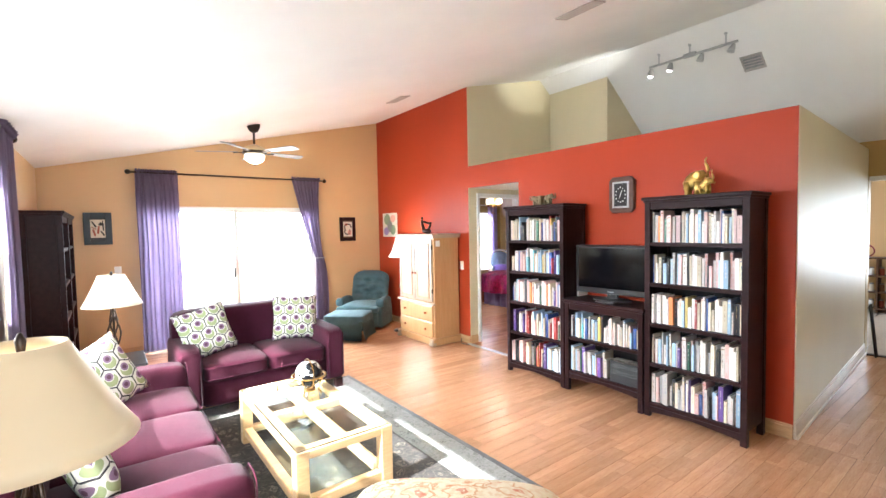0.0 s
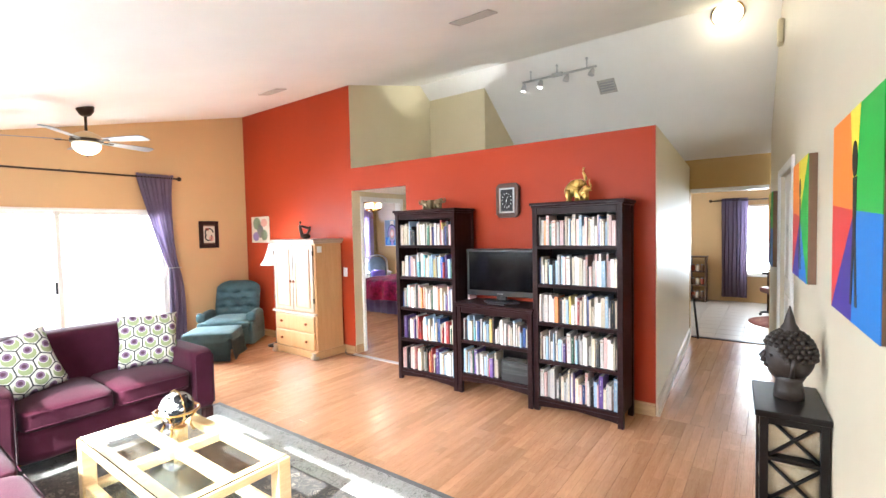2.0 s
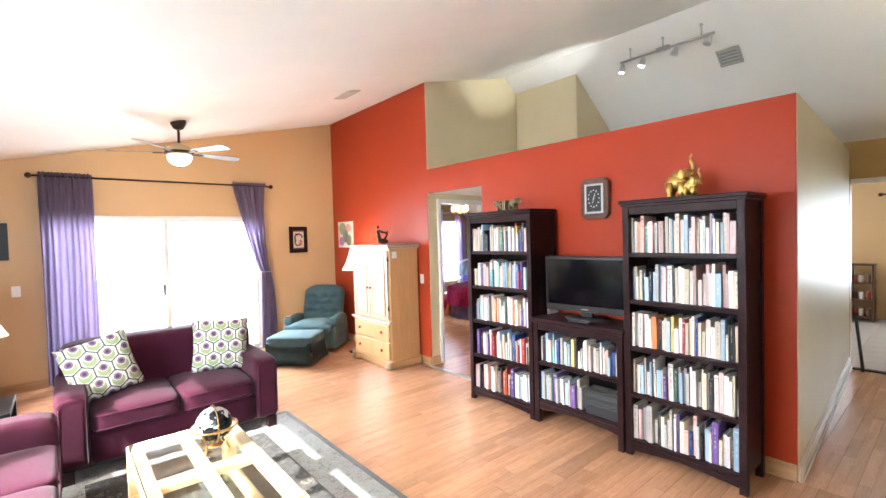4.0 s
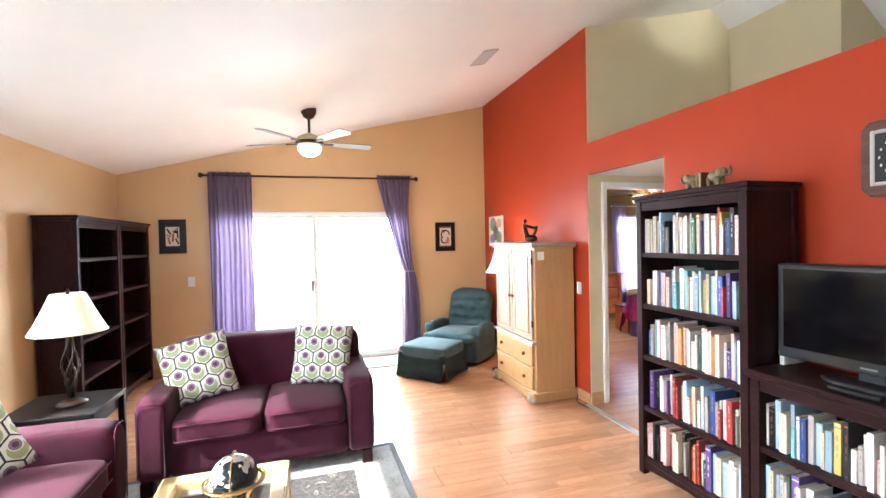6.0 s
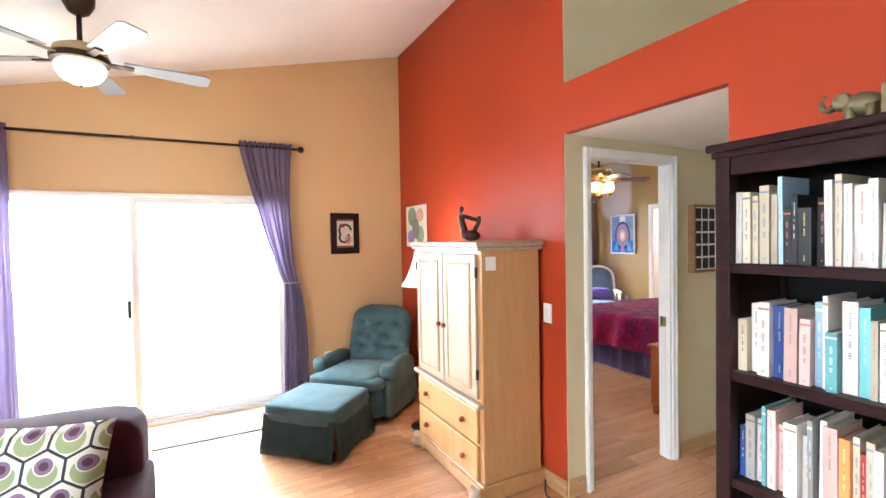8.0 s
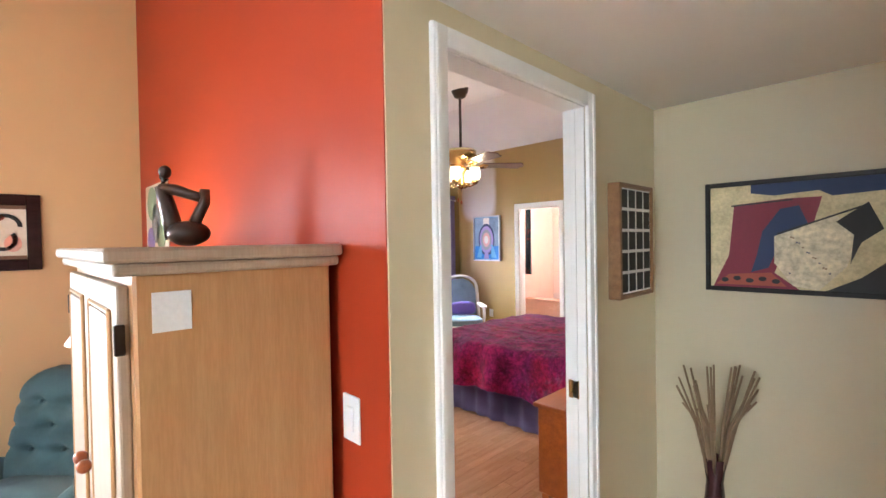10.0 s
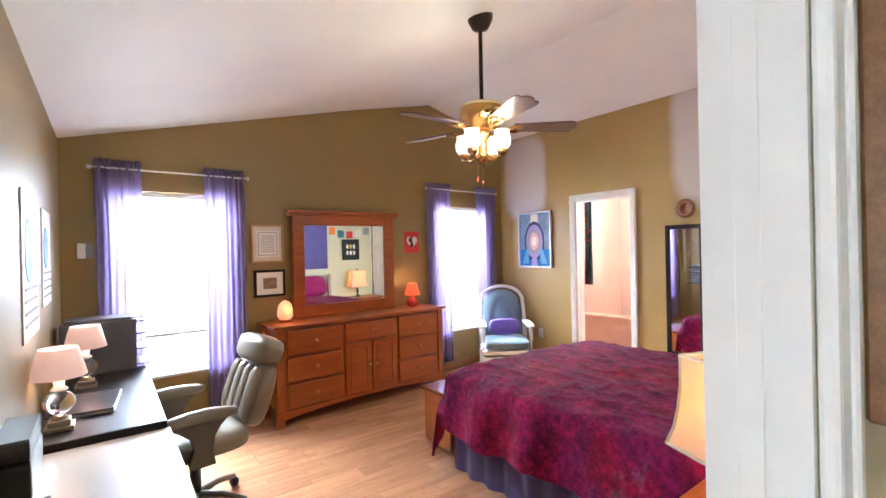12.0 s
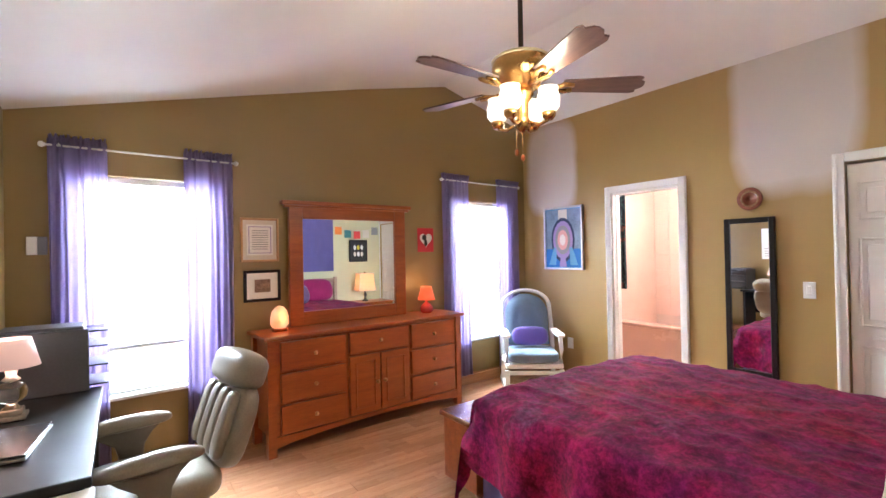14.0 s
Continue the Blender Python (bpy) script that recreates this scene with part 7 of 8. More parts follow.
def bed():
    m = pose(6.68, 5.06, 0)
    o = thing("bed", "double bed with a pale wooden headboard and violet bedskirt", "bed", m)
    w, l = 1.55, 2.1
    part("mattress", soft(bmesh.new(), 0.02, 0.06, 0.3, w - 0.02, l - 0.02, 0.60, 14, 10), C["cream"], o)
    part("box_base", box(bmesh.new(), 0.03, 0.07, 0.08, w - 0.03, l - 0.03, 0.3), C["grey"], o)
    SK = fabric("violet_bedskirt", (0.14, 0.095, 0.19), 0.2)
    for (p, q) in (((0.0, 0.08), (0.0, l)), ((0.0, l), (w, l)), ((w, l), (w, 0.08))):
        b = bmesh.new()
        p, q = Vector((*p, 0)), Vector((*q, 0))
        out = Vector((-(q - p).y, (q - p).x, 0)).normalized()
        n = 60
        rows = [[b.verts.new(p + (q - p) * (i / n) + out * (0.012 * math.sin(i * 1.3) * (1.4 - z) + 0.008 * math.sin(i * 0.5)) + Vector((0, 0, z))) for i in range(n + 1)] for z in (0.01, 0.12, 0.24, 0.36)]
        for a, c in zip(rows, rows[1:]):
            for i in range(n):
                b.faces.new((a[i], a[i + 1], c[i + 1], c[i])).smooth = True
        bmesh.ops.solidify(b, geom=b.faces[:], thickness=0.004)
        part("bedskirt", b, SK, o)
    for x in (0.0, w - 0.06):
        part("headboard_post", box(bmesh.new(), x, 0.0, 0, x + 0.06, 0.045, 1.05, 0.006), PINE_PALE, o)
    for z in (0.6, 0.96):
        part("headboard_rail", box(bmesh.new(), 0.06, 0.005, z, w - 0.06, 0.04, z + 0.07, 0.005), PINE_PALE, o)
    for i in range(11):
        x = 0.13 + i * (w - 0.29) / 10
        part("headboard_slat", box(bmesh.new(), x, 0.012, 0.67, x + 0.035, 0.032, 0.96), PINE_PALE, o)
    # bedspread: a draped sheet with creases, hanging over the foot and both sides
    nx, ny = 130, 140
    b = bmesh.new()
    drop = 0.40
    g = []
    for i in range(nx + 1):
        row = []
        for j in range(ny + 1):
            s, r = -drop + (w + 2 * drop) * i / nx, 0.25 + (l - 0.25 + drop) * j / ny
            ox = min(max(s, 0.0), w)
            oy = min(r, l)
            over = max(0, -s, s - w) + max(0, r - l)
            z = 0.645
            q = Vector((ox * 2.2, oy * 2.2, 0))
            z += 0.022 * (1 - (2 * ox / w - 1) ** 4) + 0.010 * noise.noise(q) + 0.013 * (1 - abs(noise.noise(Vector((q.x * 1.1 + q.y * 1.3, q.y * 1.5 - q.x * 1.9, 0)) + Vector((7, 3, 0))))) ** 7
            z += 0.005 * (1 - abs(noise.noise(Vector((q.x * 3.1 - q.y * 1.2, q.y * 2.2 + q.x * 2.0, 4))))) ** 6 + 0.003 * noise.noise(q * 3.3)
            nx_, ny_ = (-1 if s < 0 else 1 if s > w else 0), (1 if r > l else 0)
            if over > 0:
                edge = s if ny_ else r
                fold = 0.035 * math.sin(edge * 11 + 1.5 * math.sin(edge * 4)) * min(1, over / 0.25)
                rad = 0.05
                out = rad * math.sin(min(over / rad, math.pi / 2)) + 0.12 * max(0, over - 0.05)
                dz = rad * (1 - math.cos(min(over / rad, math.pi / 2))) + max(0, over - rad * math.pi / 2)
                k = 1 / math.hypot(nx_, ny_)
                z = z - dz * (0.85 if nx_ and ny_ else 1) + 0.03 * math.sin(edge * 6) * over
                ox += nx_ * (out + fold) * k
                oy += ny_ * (out + fold) * k
            row.append(b.verts.new((ox, oy, max(0.08, z))))
        g.append(row)
    for i in range(nx):
        for j in range(ny):
            b.faces.new((g[i][j], g[i + 1][j], g[i + 1][j + 1], g[i][j + 1])).smooth = True
    part("bedspread", b, bedspread_mat(), o, "crumpled crimson and purple patterned bedspread")
    return m


BED = bed()
for x, y, z, rx, mat, lab in ((0.42, 0.26, 0.66, 24, fabric("dark_plum_pillowcase", (0.03, 0.012, 0.03), 0.2), "dark plum pillow leaning on the bed"), (1.1, 0.26, 0.66, 24, fabric("magenta_pillowcase", (0.26, 0.012, 0.09), 0.2), "magenta pillow leaning on the bed"), (0.62, 0.52, 0.66, 40, fabric("violet_pillowcase", (0.10, 0.06, 0.14), 0.2), "violet pillow leaning on the bed")):
    bm = soft(bmesh.new(), -0.3, -0.09, 0, 0.3, 0.09, 0.4, 3.0, 12)
    tagged(part("bed_pillow", bm, mat, None, "", BED @ pose(x, y, z, rx)), lab, "pillow", "pillows on the bed")


def foot_bench():
    o = thing("blanket_chest", "honey pine blanket chest at the foot of the bed", "chest", pose(6.73, 7.30, 0))
    part("body", box(bmesh.new(), 0.02, 0.0, 0.04, 1.33, 0.31, 0.42, 0.004), HONEY, o)
    part("lid", box(bmesh.new(), 0.0, -0.01, 0.42, 1.35, 0.33, 0.45, 0.006, 2), wood("chest_lid", (0.14, 0.04, 0.012), (0.26, 0.09, 0.03), 0.15, coat=0.6), o)
    for x in (0.06, 1.23):
        for y in (0.03, 0.23):
            part("foot", lathe(bmesh.new(), [(0.03, 0.0), (0.035, 0.04)], 10, x + 0.03, y + 0.02), HONEY, o)


foot_bench()


def nightstand(m):
    o = thing("nightstand", "orange-stained wooden nightstand beside the bed", "nightstand", m, "nightstands")
    part("top", box(bmesh.new(), 0.0, 0.0, 0.575, 0.72, 0.49, 0.60, 0.005, 2), HONEY, o)
    part("body", box(bmesh.new(), 0.02, 0.02, 0.08, 0.70, 0.47, 0.575, 0.003), HONEY, o)
    for z0, z1 in ((0.12, 0.32), (0.34, 0.55)):
        q = part("drawer", box(bmesh.new(), 0.05, 0.465, z0, 0.67, 0.482, z1, 0.005), HONEY, o)
        part("knob", ball(bmesh.new(), 0.36, 0.49, (z0 + z1) / 2, 0.014, None, None, 10, 6), BRASS, q)
    for x in (0.04, 0.66):
        for y in (0.04, 0.43):
            part("foot", box(bmesh.new(), x - 0.02, y - 0.02, 0, x + 0.02, y + 0.02, 0.08), HONEY, o)


nightstand(pose(5.89, 5.06, 0))
nightstand(pose(8.40, 5.06, 0))


def square_lamp(m):
    o = thing("table_lamp", "bedside lamp with a flared square cream shade, lit", "lamp", m)
    part("base", lathe(bmesh.new(), [(0.055, 0.0), (0.06, 0.012), (0.03, 0.03), (0.016, 0.06), (0.028, 0.11), (0.014, 0.16), (0.012, 0.22)], 18), plain("dark_turned_base", (0.02, 0.014, 0.012), 0.3), o)
    b, hr = bmesh.new(), []
    S = seen_through(glow("lit_square_shade", (1.0, 0.5, 0.2), 0.05, (0.66, 0.55, 0.42)), (0.9, 0.55, 0.26), 0.4)
    for z, r in ((0.19, 0.165), (0.25, 0.148), (0.32, 0.138), (0.40, 0.132), (0.50, 0.132)):
        hr.append([b.verts.new((sx * r, sy * r, z)) for sx, sy in ((-1, -1), (1, -1), (1, 1), (-1, 1))])
    for a, c in zip(hr, hr[1:]):
        for i in range(4):
            b.faces.new((a[i], a[(i + 1) % 4], c[(i + 1) % 4], c[i]))
    bmesh.ops.solidify(b, geom=b.faces[:], thickness=0.003)
    sh = part("shade", b, S, o, "flared square cream fabric shade")
    TAPE = fabric("shade_tape", (0.6, 0.52, 0.4))
    for sx, sy in ((-1, -1), (1, -1), (1, 1), (-1, 1)):
        part("seam_tape", tube(bmesh.new(), [(sx * r, sy * r, z) for z, r in ((0.19, 0.165), (0.25, 0.148), (0.32, 0.138), (0.40, 0.132), (0.50, 0.132))], 0.006, 6), TAPE, sh)
    for z, r in ((0.19, 0.165), (0.50, 0.132)):
        part("edge_tape", tube(bmesh.new(), [(-r, -r, z), (r, -r, z), (r, r, z), (-r, r, z), (-r, -r, z)], 0.006, 6), TAPE, sh)
    part("spider", tube(tube(bmesh.new(), [(-0.13, -0.13, 0.492), (0, 0, 0.485), (0.13, 0.13, 0.492)], 0.003, 5), [(-0.13, 0.13, 0.492), (0, 0, 0.485), (0.13, -0.13, 0.492)], 0.003, 5), BRASS, o)
    part("finial", lathe(bmesh.new(), [(0.012, 0.48), (0.006, 0.495), (0.014, 0.51), (0.012, 0.52), (0.002, 0.525)], 12), BRASS, o)
    lamp("bedside_bulb", "POINT", m @ pose(0, 0, 0.36), 4.4, (1, 0.64, 0.34), 0.05)


square_lamp(pose(6.47, 5.36, 0.60, 0, 0, -22))
square_lamp(pose(8.68, 5.28, 0.60, 0, 0, 8))


def desk():
    o = thing("desk", "dark wooden writing desk along the side wall", "desk", pose(4.585, 7.12, 0))
    part("desktop", box(bmesh.new(), 0.0, 0.0, 0.715, 0.45, 1.25, 0.75, 0.006, 2), BLACKWOOD, o)
    for y in (0.02, 1.19):
        part("side_panel", box(bmesh.new(), 0.02, y, 0.0, 0.43, y + 0.03, 0.715), BLACKWOOD, o)
    part("back_panel", box(bmesh.new(), 0.01, 0.05, 0.35, 0.025, 1.19, 0.715), BLACKWOOD, o)


desk()
o = thing("drawer_cabinet", "white three-drawer cabinet beside the desk", "cabinet", pose(4.585, 6.2, 0))
WG = plain("white_lacquer", (0.78, 0.76, 0.72), 0.18, var=0.03, relief=0.02)
part("body", box(bmesh.new(), 0.0, 0.0, 0.02, 0.45, 0.905, 0.70, 0.005), WG, o)
part("top", box(bmesh.new(), -0.0, -0.005, 0.70, 0.46, 0.91, 0.72, 0.004), WG, o)
for z in (0.04, 0.26, 0.48):
    q = part("drawer", box(bmesh.new(), 0.45, 0.01, z, 0.465, 0.895, z + 0.21, 0.004), WG, o)
    part("handle", tube(bmesh.new(), [(0.465, 0.3, z + 0.15), (0.48, 0.31, z + 0.15), (0.48, 0.45, z + 0.15), (0.465, 0.46, z + 0.15)], 0.005, 6), BLACK, q)
o = thing("printer", "black desktop printer on the white cabinet", "printer", pose(4.585, 6.34, 0.72) @ Matrix.Diagonal((0.24, 0.75, 1.85, 1)))
part("body", box(bmesh.new(), 0.0, 0.0, 0.0, 0.34, 0.36, 0.13, 0.02, 3), BLACK, o)
part("scanner_lid", box(bmesh.new(), 0.005, 0.01, 0.13, 0.33, 0.35, 0.16, 0.012, 2), BLACK, o)
part("paper_tray", box(bmesh.new(), 0.34, 0.06, 0.02, 0.42, 0.3, 0.03, 0.003), BLACK, o)
o = thing("file_organizer", "grey metal desktop organizer with letter trays", "organizer", pose(4.60, 8.32, 0.75))
SLATE = plain("slate_grey_metal", (0.10, 0.10, 0.11), 0.4, 0.3)
part("panel", box(bmesh.new(), 0.0, -0.02, 0.0, 0.38, 0.0, 0.32, 0.004), SLATE, o)
part("case", box(bmesh.new(), 0.0, 0.0, 0.0, 0.30, 0.26, 0.30, 0.004), SLATE, o)
for z in (0.0, 0.1, 0.2, 0.28):
    part("letter_tray", box(bmesh.new(), 0.30, 0.0, z + 0.02, 0.46, 0.26, z + 0.028, 0.002), BLACK, o)
part("keypad", box(bmesh.new(), 0.02, 0.01, 0.30, 0.36, 0.24, 0.335, 0.006), SLATE, o)
o = thing("laptop", "closed grey laptop lying on the desk", "laptop", pose(4.60, 7.42, 0.75, 0, 0, -6))
part("base", box(bmesh.new(), 0.0, 0.0, 0.002, 0.25, 0.36, 0.014, 0.004, 2), CHROME, o)
part("lid", box(bmesh.new(), 0.0, 0.0, 0.015, 0.25, 0.36, 0.024, 0.004, 2), plain("laptop_lid", (0.06, 0.06, 0.065), 0.25, 0.5), o)


def crystal_lamp(m, label):
    o = thing("table_lamp", label, "lamp", m, "crystal desk lamps")
    part("base", prism(prism(bmesh.new(), [(-0.05, -0.05), (0.05, -0.05), (0.05, 0.05), (-0.05, 0.05)], 0.0, 0.02, "z", 0.004), [(-0.038, -0.038), (0.038, -0.038), (0.038, 0.038), (-0.038, 0.038)], 0.02, 0.045, "z", 0.006), plain("silver_leaf", (0.5, 0.44, 0.34), 0.3, 0.7), o)
    part("crystal_ball", ball(bmesh.new(), 0, 0, 0.115, 0.055, None, 0.05, 20, 12), glass("cut_crystal", 0.05), o, "clear ribbed glass ball")
    part("collar", lathe(bmesh.new(), [(0.03, 0.045), (0.02, 0.06), (0.02, 0.066)], 14), plain("silver_leaf_collar", (0.5, 0.44, 0.34), 0.3, 0.7), o)
    part("neck", lathe(bmesh.new(), [(0.022, 0.163), (0.032, 0.17), (0.018, 0.185), (0.022, 0.215), (0.012, 0.23)], 14), TRIM, o)
    prof = [(0.098, 0.225), (0.068, 0.345)]
    part("shade", lathe(bmesh.new(), prof + [(r - 0.003, z) for r, z in prof[::-1]], 24), glow("lit_pink_shade", (1.0, 0.56, 0.44), 0.42, (0.85, 0.60, 0.54)), o, "lit pale pink shade")
    lamp("desk_lamp_bulb", "POINT", m @ pose(0, 0, 0.30), 2.2, (1, 0.7, 0.5), 0.03)


crystal_lamp(pose(4.73, 7.99, 0.75), "crystal ball desk lamp with a lit pink shade")
crystal_lamp(pose(4.66, 7.30, 0.75), "crystal ball desk lamp with a lit pink shade")


def wall_calendar(m, w, h, label):
    o = thing("poster", label, "poster", m)
    part("sheet", box(bmesh.new(), -w / 2, -0.006, -h / 2, w / 2, -0.001, h / 2), C["white"], o)
    flat(o, ell(-w * 0.15, h * 0.1, w * 0.22, h * 0.22), -0.007, C["sky"])
    for i in range(4):
        flat(o, [(-w * 0.4, -h * (0.15 + 0.08 * i)), (w * 0.4, -h * (0.15 + 0.08 * i)), (w * 0.4, -h * (0.17 + 0.08 * i)), (-w * 0.4, -h * (0.17 + 0.08 * i))], -0.007, C["grey"], "text_bar")


wall_calendar(pose(4.57, 7.35, 1.45, 0, 0, 90), 0.5, 0.6, "white printed wall chart above the desk")
wall_calendar(pose(4.57, 8.0, 1.48, 0, 0, 90), 0.42, 0.5, "white printed wall calendar above the desk")


def office_chair():
    o = thing("office_chair", "beige leather high-back office chair at the desk", "chair", pose(5.22, 7.72, 0, 0, 0, 97))
    # faces +y in its own axes
    L = plain("beige_leather", (0.24, 0.20, 0.15), 0.34, var=0.15, scale=8, relief=0.2, fine=120)
    A = plain("taupe_plastic", (0.15, 0.12, 0.09), 0.4)
    part("seat", soft(bmesh.new(), -0.26, -0.25, 0.37, 0.26, 0.27, 0.49, 4.5, 12, 0.03), L, o)
    tl = pose(0, -0.22, 0.46, 19) @ Matrix.Diagonal((1, 1, 0.76, 1))
    bk = part("backrest", soft(bmesh.new(), -0.235, -0.10, 0.0, 0.235, 0.02, 0.52, 3.6, 14, 0, tl), L, o)
    for x in (-0.15, -0.05, 0.05, 0.15):
        part("padding_roll", soft(bmesh.new(), x - 0.048, -0.01, 0.06, x + 0.055, 0.05, 0.46, 3.5, 8, 0, tl), L, bk)
    part("headrest", soft(bmesh.new(), -0.21, -0.11, 0.47, 0.22, 0.07, 0.70, 3.4, 12, 0, tl), L, o)
    for s in (-1, 1):
        x = s * 0.29
        pad = part("armrest", soft(bmesh.new(), x - 0.042, -0.14, 0.60, x + 0.042, 0.24, 0.65, 3.5, 12, 0.018), L, o)
        part("pad_seam", tube(bmesh.new(), [(x - 0.035, -0.1, 0.612), (x - 0.041, 0.05, 0.612), (x - 0.035, 0.2, 0.612)], 0.003, 5), A, pad)
        part("arm_frame", prism(bmesh.new(), [(-0.09, 0.605), (0.19, 0.605), (0.16, 0.575), (0.10, 0.53), (0.085, 0.47), (0.11, 0.40), (0.10, 0.37), (-0.02, 0.37), (-0.01, 0.45), (-0.02, 0.52), (-0.05, 0.57)], x - 0.02, x + 0.02, "x", 0.006), A, o)
    part("column", lathe(bmesh.new(), [(0.05, 0.3), (0.03, 0.28), (0.03, 0.1), (0.05, 0.08)], 14), BLACK, o)
    for k in range(5):
        a = radians(72 * k + 10)
        f = part("base_arm", tube(bmesh.new(), [(0, 0, 0.1), (0.15 * math.cos(a), 0.15 * math.sin(a), 0.1), (0.29 * math.cos(a), 0.29 * math.sin(a), 0.065)], 0.024, 8, 0.016), A, o)
        part("caster", ball(bmesh.new(), 0.29 * math.cos(a), 0.29 * math.sin(a), 0.03, 0.03, None, None, 10, 8), BLACK, f)


office_chair()


def ceiling_fan_brass(m, a0):
    o = thing("ceiling_fan", "antique brass ceiling fan with wooden blades and tulip lights", "ceiling fan", m)
    part("canopy", lathe(bmesh.new(), [(0.02, -0.085), (0.05, -0.07), (0.075, -0.02), (0.08, 0.03)], 24), BRONZE, o)
    part("downrod", lathe(bmesh.new(), [(0.012, -0.54), (0.012, -0.07)], 10), BRONZE, o)
    mo = part("motor", lathe(bmesh.new(), [(0.05, -0.690), (0.085, -0.675), (0.10, -0.640), (0.135, -0.625), (0.14, -0.580), (0.135, -0.560), (0.12, -0.540), (0.03, -0.520)], 28), BRASS, o)
    part("band", lathe(bmesh.new(), [(0.139, -0.556), (0.141, -0.550), (0.125, -0.537)], 28), plain("cream_band", (0.6, 0.5, 0.28), 0.4), mo)
    wd = wood("fan_blade_walnut", (0.06, 0.03, 0.025), (0.16, 0.09, 0.07), 0.3)
    for k in range(5):
        r = Matrix.Translation((0, 0, -0.670)) @ Matrix.Rotation(radians(a0 + 72 * k), 4, "Z") @ Matrix.Rotation(radians(-11), 4, "X")
        b = bmesh.new()
        prism(b, [(0.19, -0.048), (0.53, -0.07), (0.555, -0.058), (0.548, -0.04), (0.572, -0.022), (0.578, 0.0), (0.572, 0.022), (0.548, 0.04), (0.555, 0.058), (0.53, 0.07), (0.19, 0.048)], -0.004, 0.004, "z", 0.002)
        bl = part("blade", b, wd, o, "", r)
        bi = bmesh.new()
        tube(bi, [(0.08, 0, -0.01), (0.14, 0.0, -0.018), (0.2, 0.03, -0.01), (0.24, 0.02, -0.008)], 0.012, 6)
        tube(bi, [(0.14, 0.0, -0.018), (0.2, -0.03, -0.01), (0.24, -0.02, -0.008)], 0.012, 6)
        part("blade_iron", bi, BRASS, bl)
    part("light_stem", lathe(bmesh.new(), [(0.004, -0.890), (0.02, -0.875), (0.045, -0.850), (0.03, -0.820), (0.03, -0.750), (0.055, -0.710), (0.05, -0.690)], 20), BRASS, o)
    TUL = glow("lit_tulip_glass", (1.0, 0.84, 0.56), 1.5)
    for k in range(4):
        a = radians(20 + 90 * k)
        c, s = math.cos(a), math.sin(a)
        part("light_arm", tube(bmesh.new(), [(0.03 * c, 0.03 * s, -0.840), (0.08 * c, 0.08 * s, -0.865), (0.125 * c, 0.125 * s, -0.850), (0.13 * c, 0.13 * s, -0.830)], 0.008, 8), BRASS, o)
        part("socket", lathe(bmesh.new(), [(0.018, -0.850), (0.03, -0.835), (0.032, -0.815)], 14, 0.13 * c, 0.13 * s), BRASS, o)
        part("tulip_shade", lathe(bmesh.new(), [(0.028, -0.818), (0.05, -0.790), (0.052, -0.750), (0.042, -0.720), (0.046, -0.705)], 18, 0.13 * c, 0.13 * s), TUL, o, "lit frosted tulip shade")
    for dx, z in ((0.02, -0.985), (-0.02, -0.965)):
        part("pull_chain", tube(bmesh.new(), [(dx, 0.02, -0.880), (dx, 0.02, z)], 0.0025, 5), BRASS, o)
        part("pull_knob", ball(bmesh.new(), dx, 0.02, z - 0.015, 0.01, None, 0.018, 8, 6), HONEY, o)
    return o


BF = (6.66, 6.8, zb(6.66))
ceiling_fan_brass(pose(*BF), 36)
for k in (0, 2):
    a = radians(65 + 90 * k)
    lamp("fan_bulb", "POINT", pose(BF[0] + 0.24 * math.cos(a), BF[1] + 0.24 * math.sin(a), BF[2] - 0.75), 11, (1, 0.78, 0.54), 0.07)


def art_block(o, y):
    for x, z, c in ((-0.07, 0.06, "white"), (0.0, 0.06, "yellow"), (0.07, 0.06, "white"), (-0.07, -0.06, "cream"), (0.0, -0.06, "white"), (0.07, -0.06, "cream")):
        flat(o, ell(x, z, 0.026, 0.045, 10), y, C[c])


picture("picture_frame", "black framed print above the bedside lamp", pose(8.68, 5.016, 1.50, 0, 0, 180), 0.36, 0.4, BLACKWOOD, art_block, 0.03, 0.02, C["black"])
o = thing("prayer_flags", "string of small coloured cloth flags on the wall", "bunting", pose(8.66, 5.02, 1.86, 0, 0, 180))
part("cord", tube(bmesh.new(), [(-0.45 + 0.09 * i, -0.004, 0.12 * ((i - 5) / 5) ** 2) for i in range(11)], 0.003, 5), C["cream"], o)
for i, c in enumerate(("grey", "cream", "red", "teal", "orange")):
    x = -0.36 + 0.18 * i
    part("flag", box(bmesh.new(), x - 0.065, -0.006, 0.12 * (x / 0.45) ** 2 - 0.14, x + 0.065, -0.003, 0.12 * (x / 0.45) ** 2), C[c], o)
o = thing("wall_hanging", "plain violet cloth hanging above the bed", "wall hanging", pose(7.75, 5.02, 1.65, 0, 0, 180))
part("cloth", box(bmesh.new(), -0.45, -0.008, -0.5, 0.45, -0.002, 0.6, 0.002), fabric("violet_hanging", (0.13, 0.11, 0.30), 0.1), o)


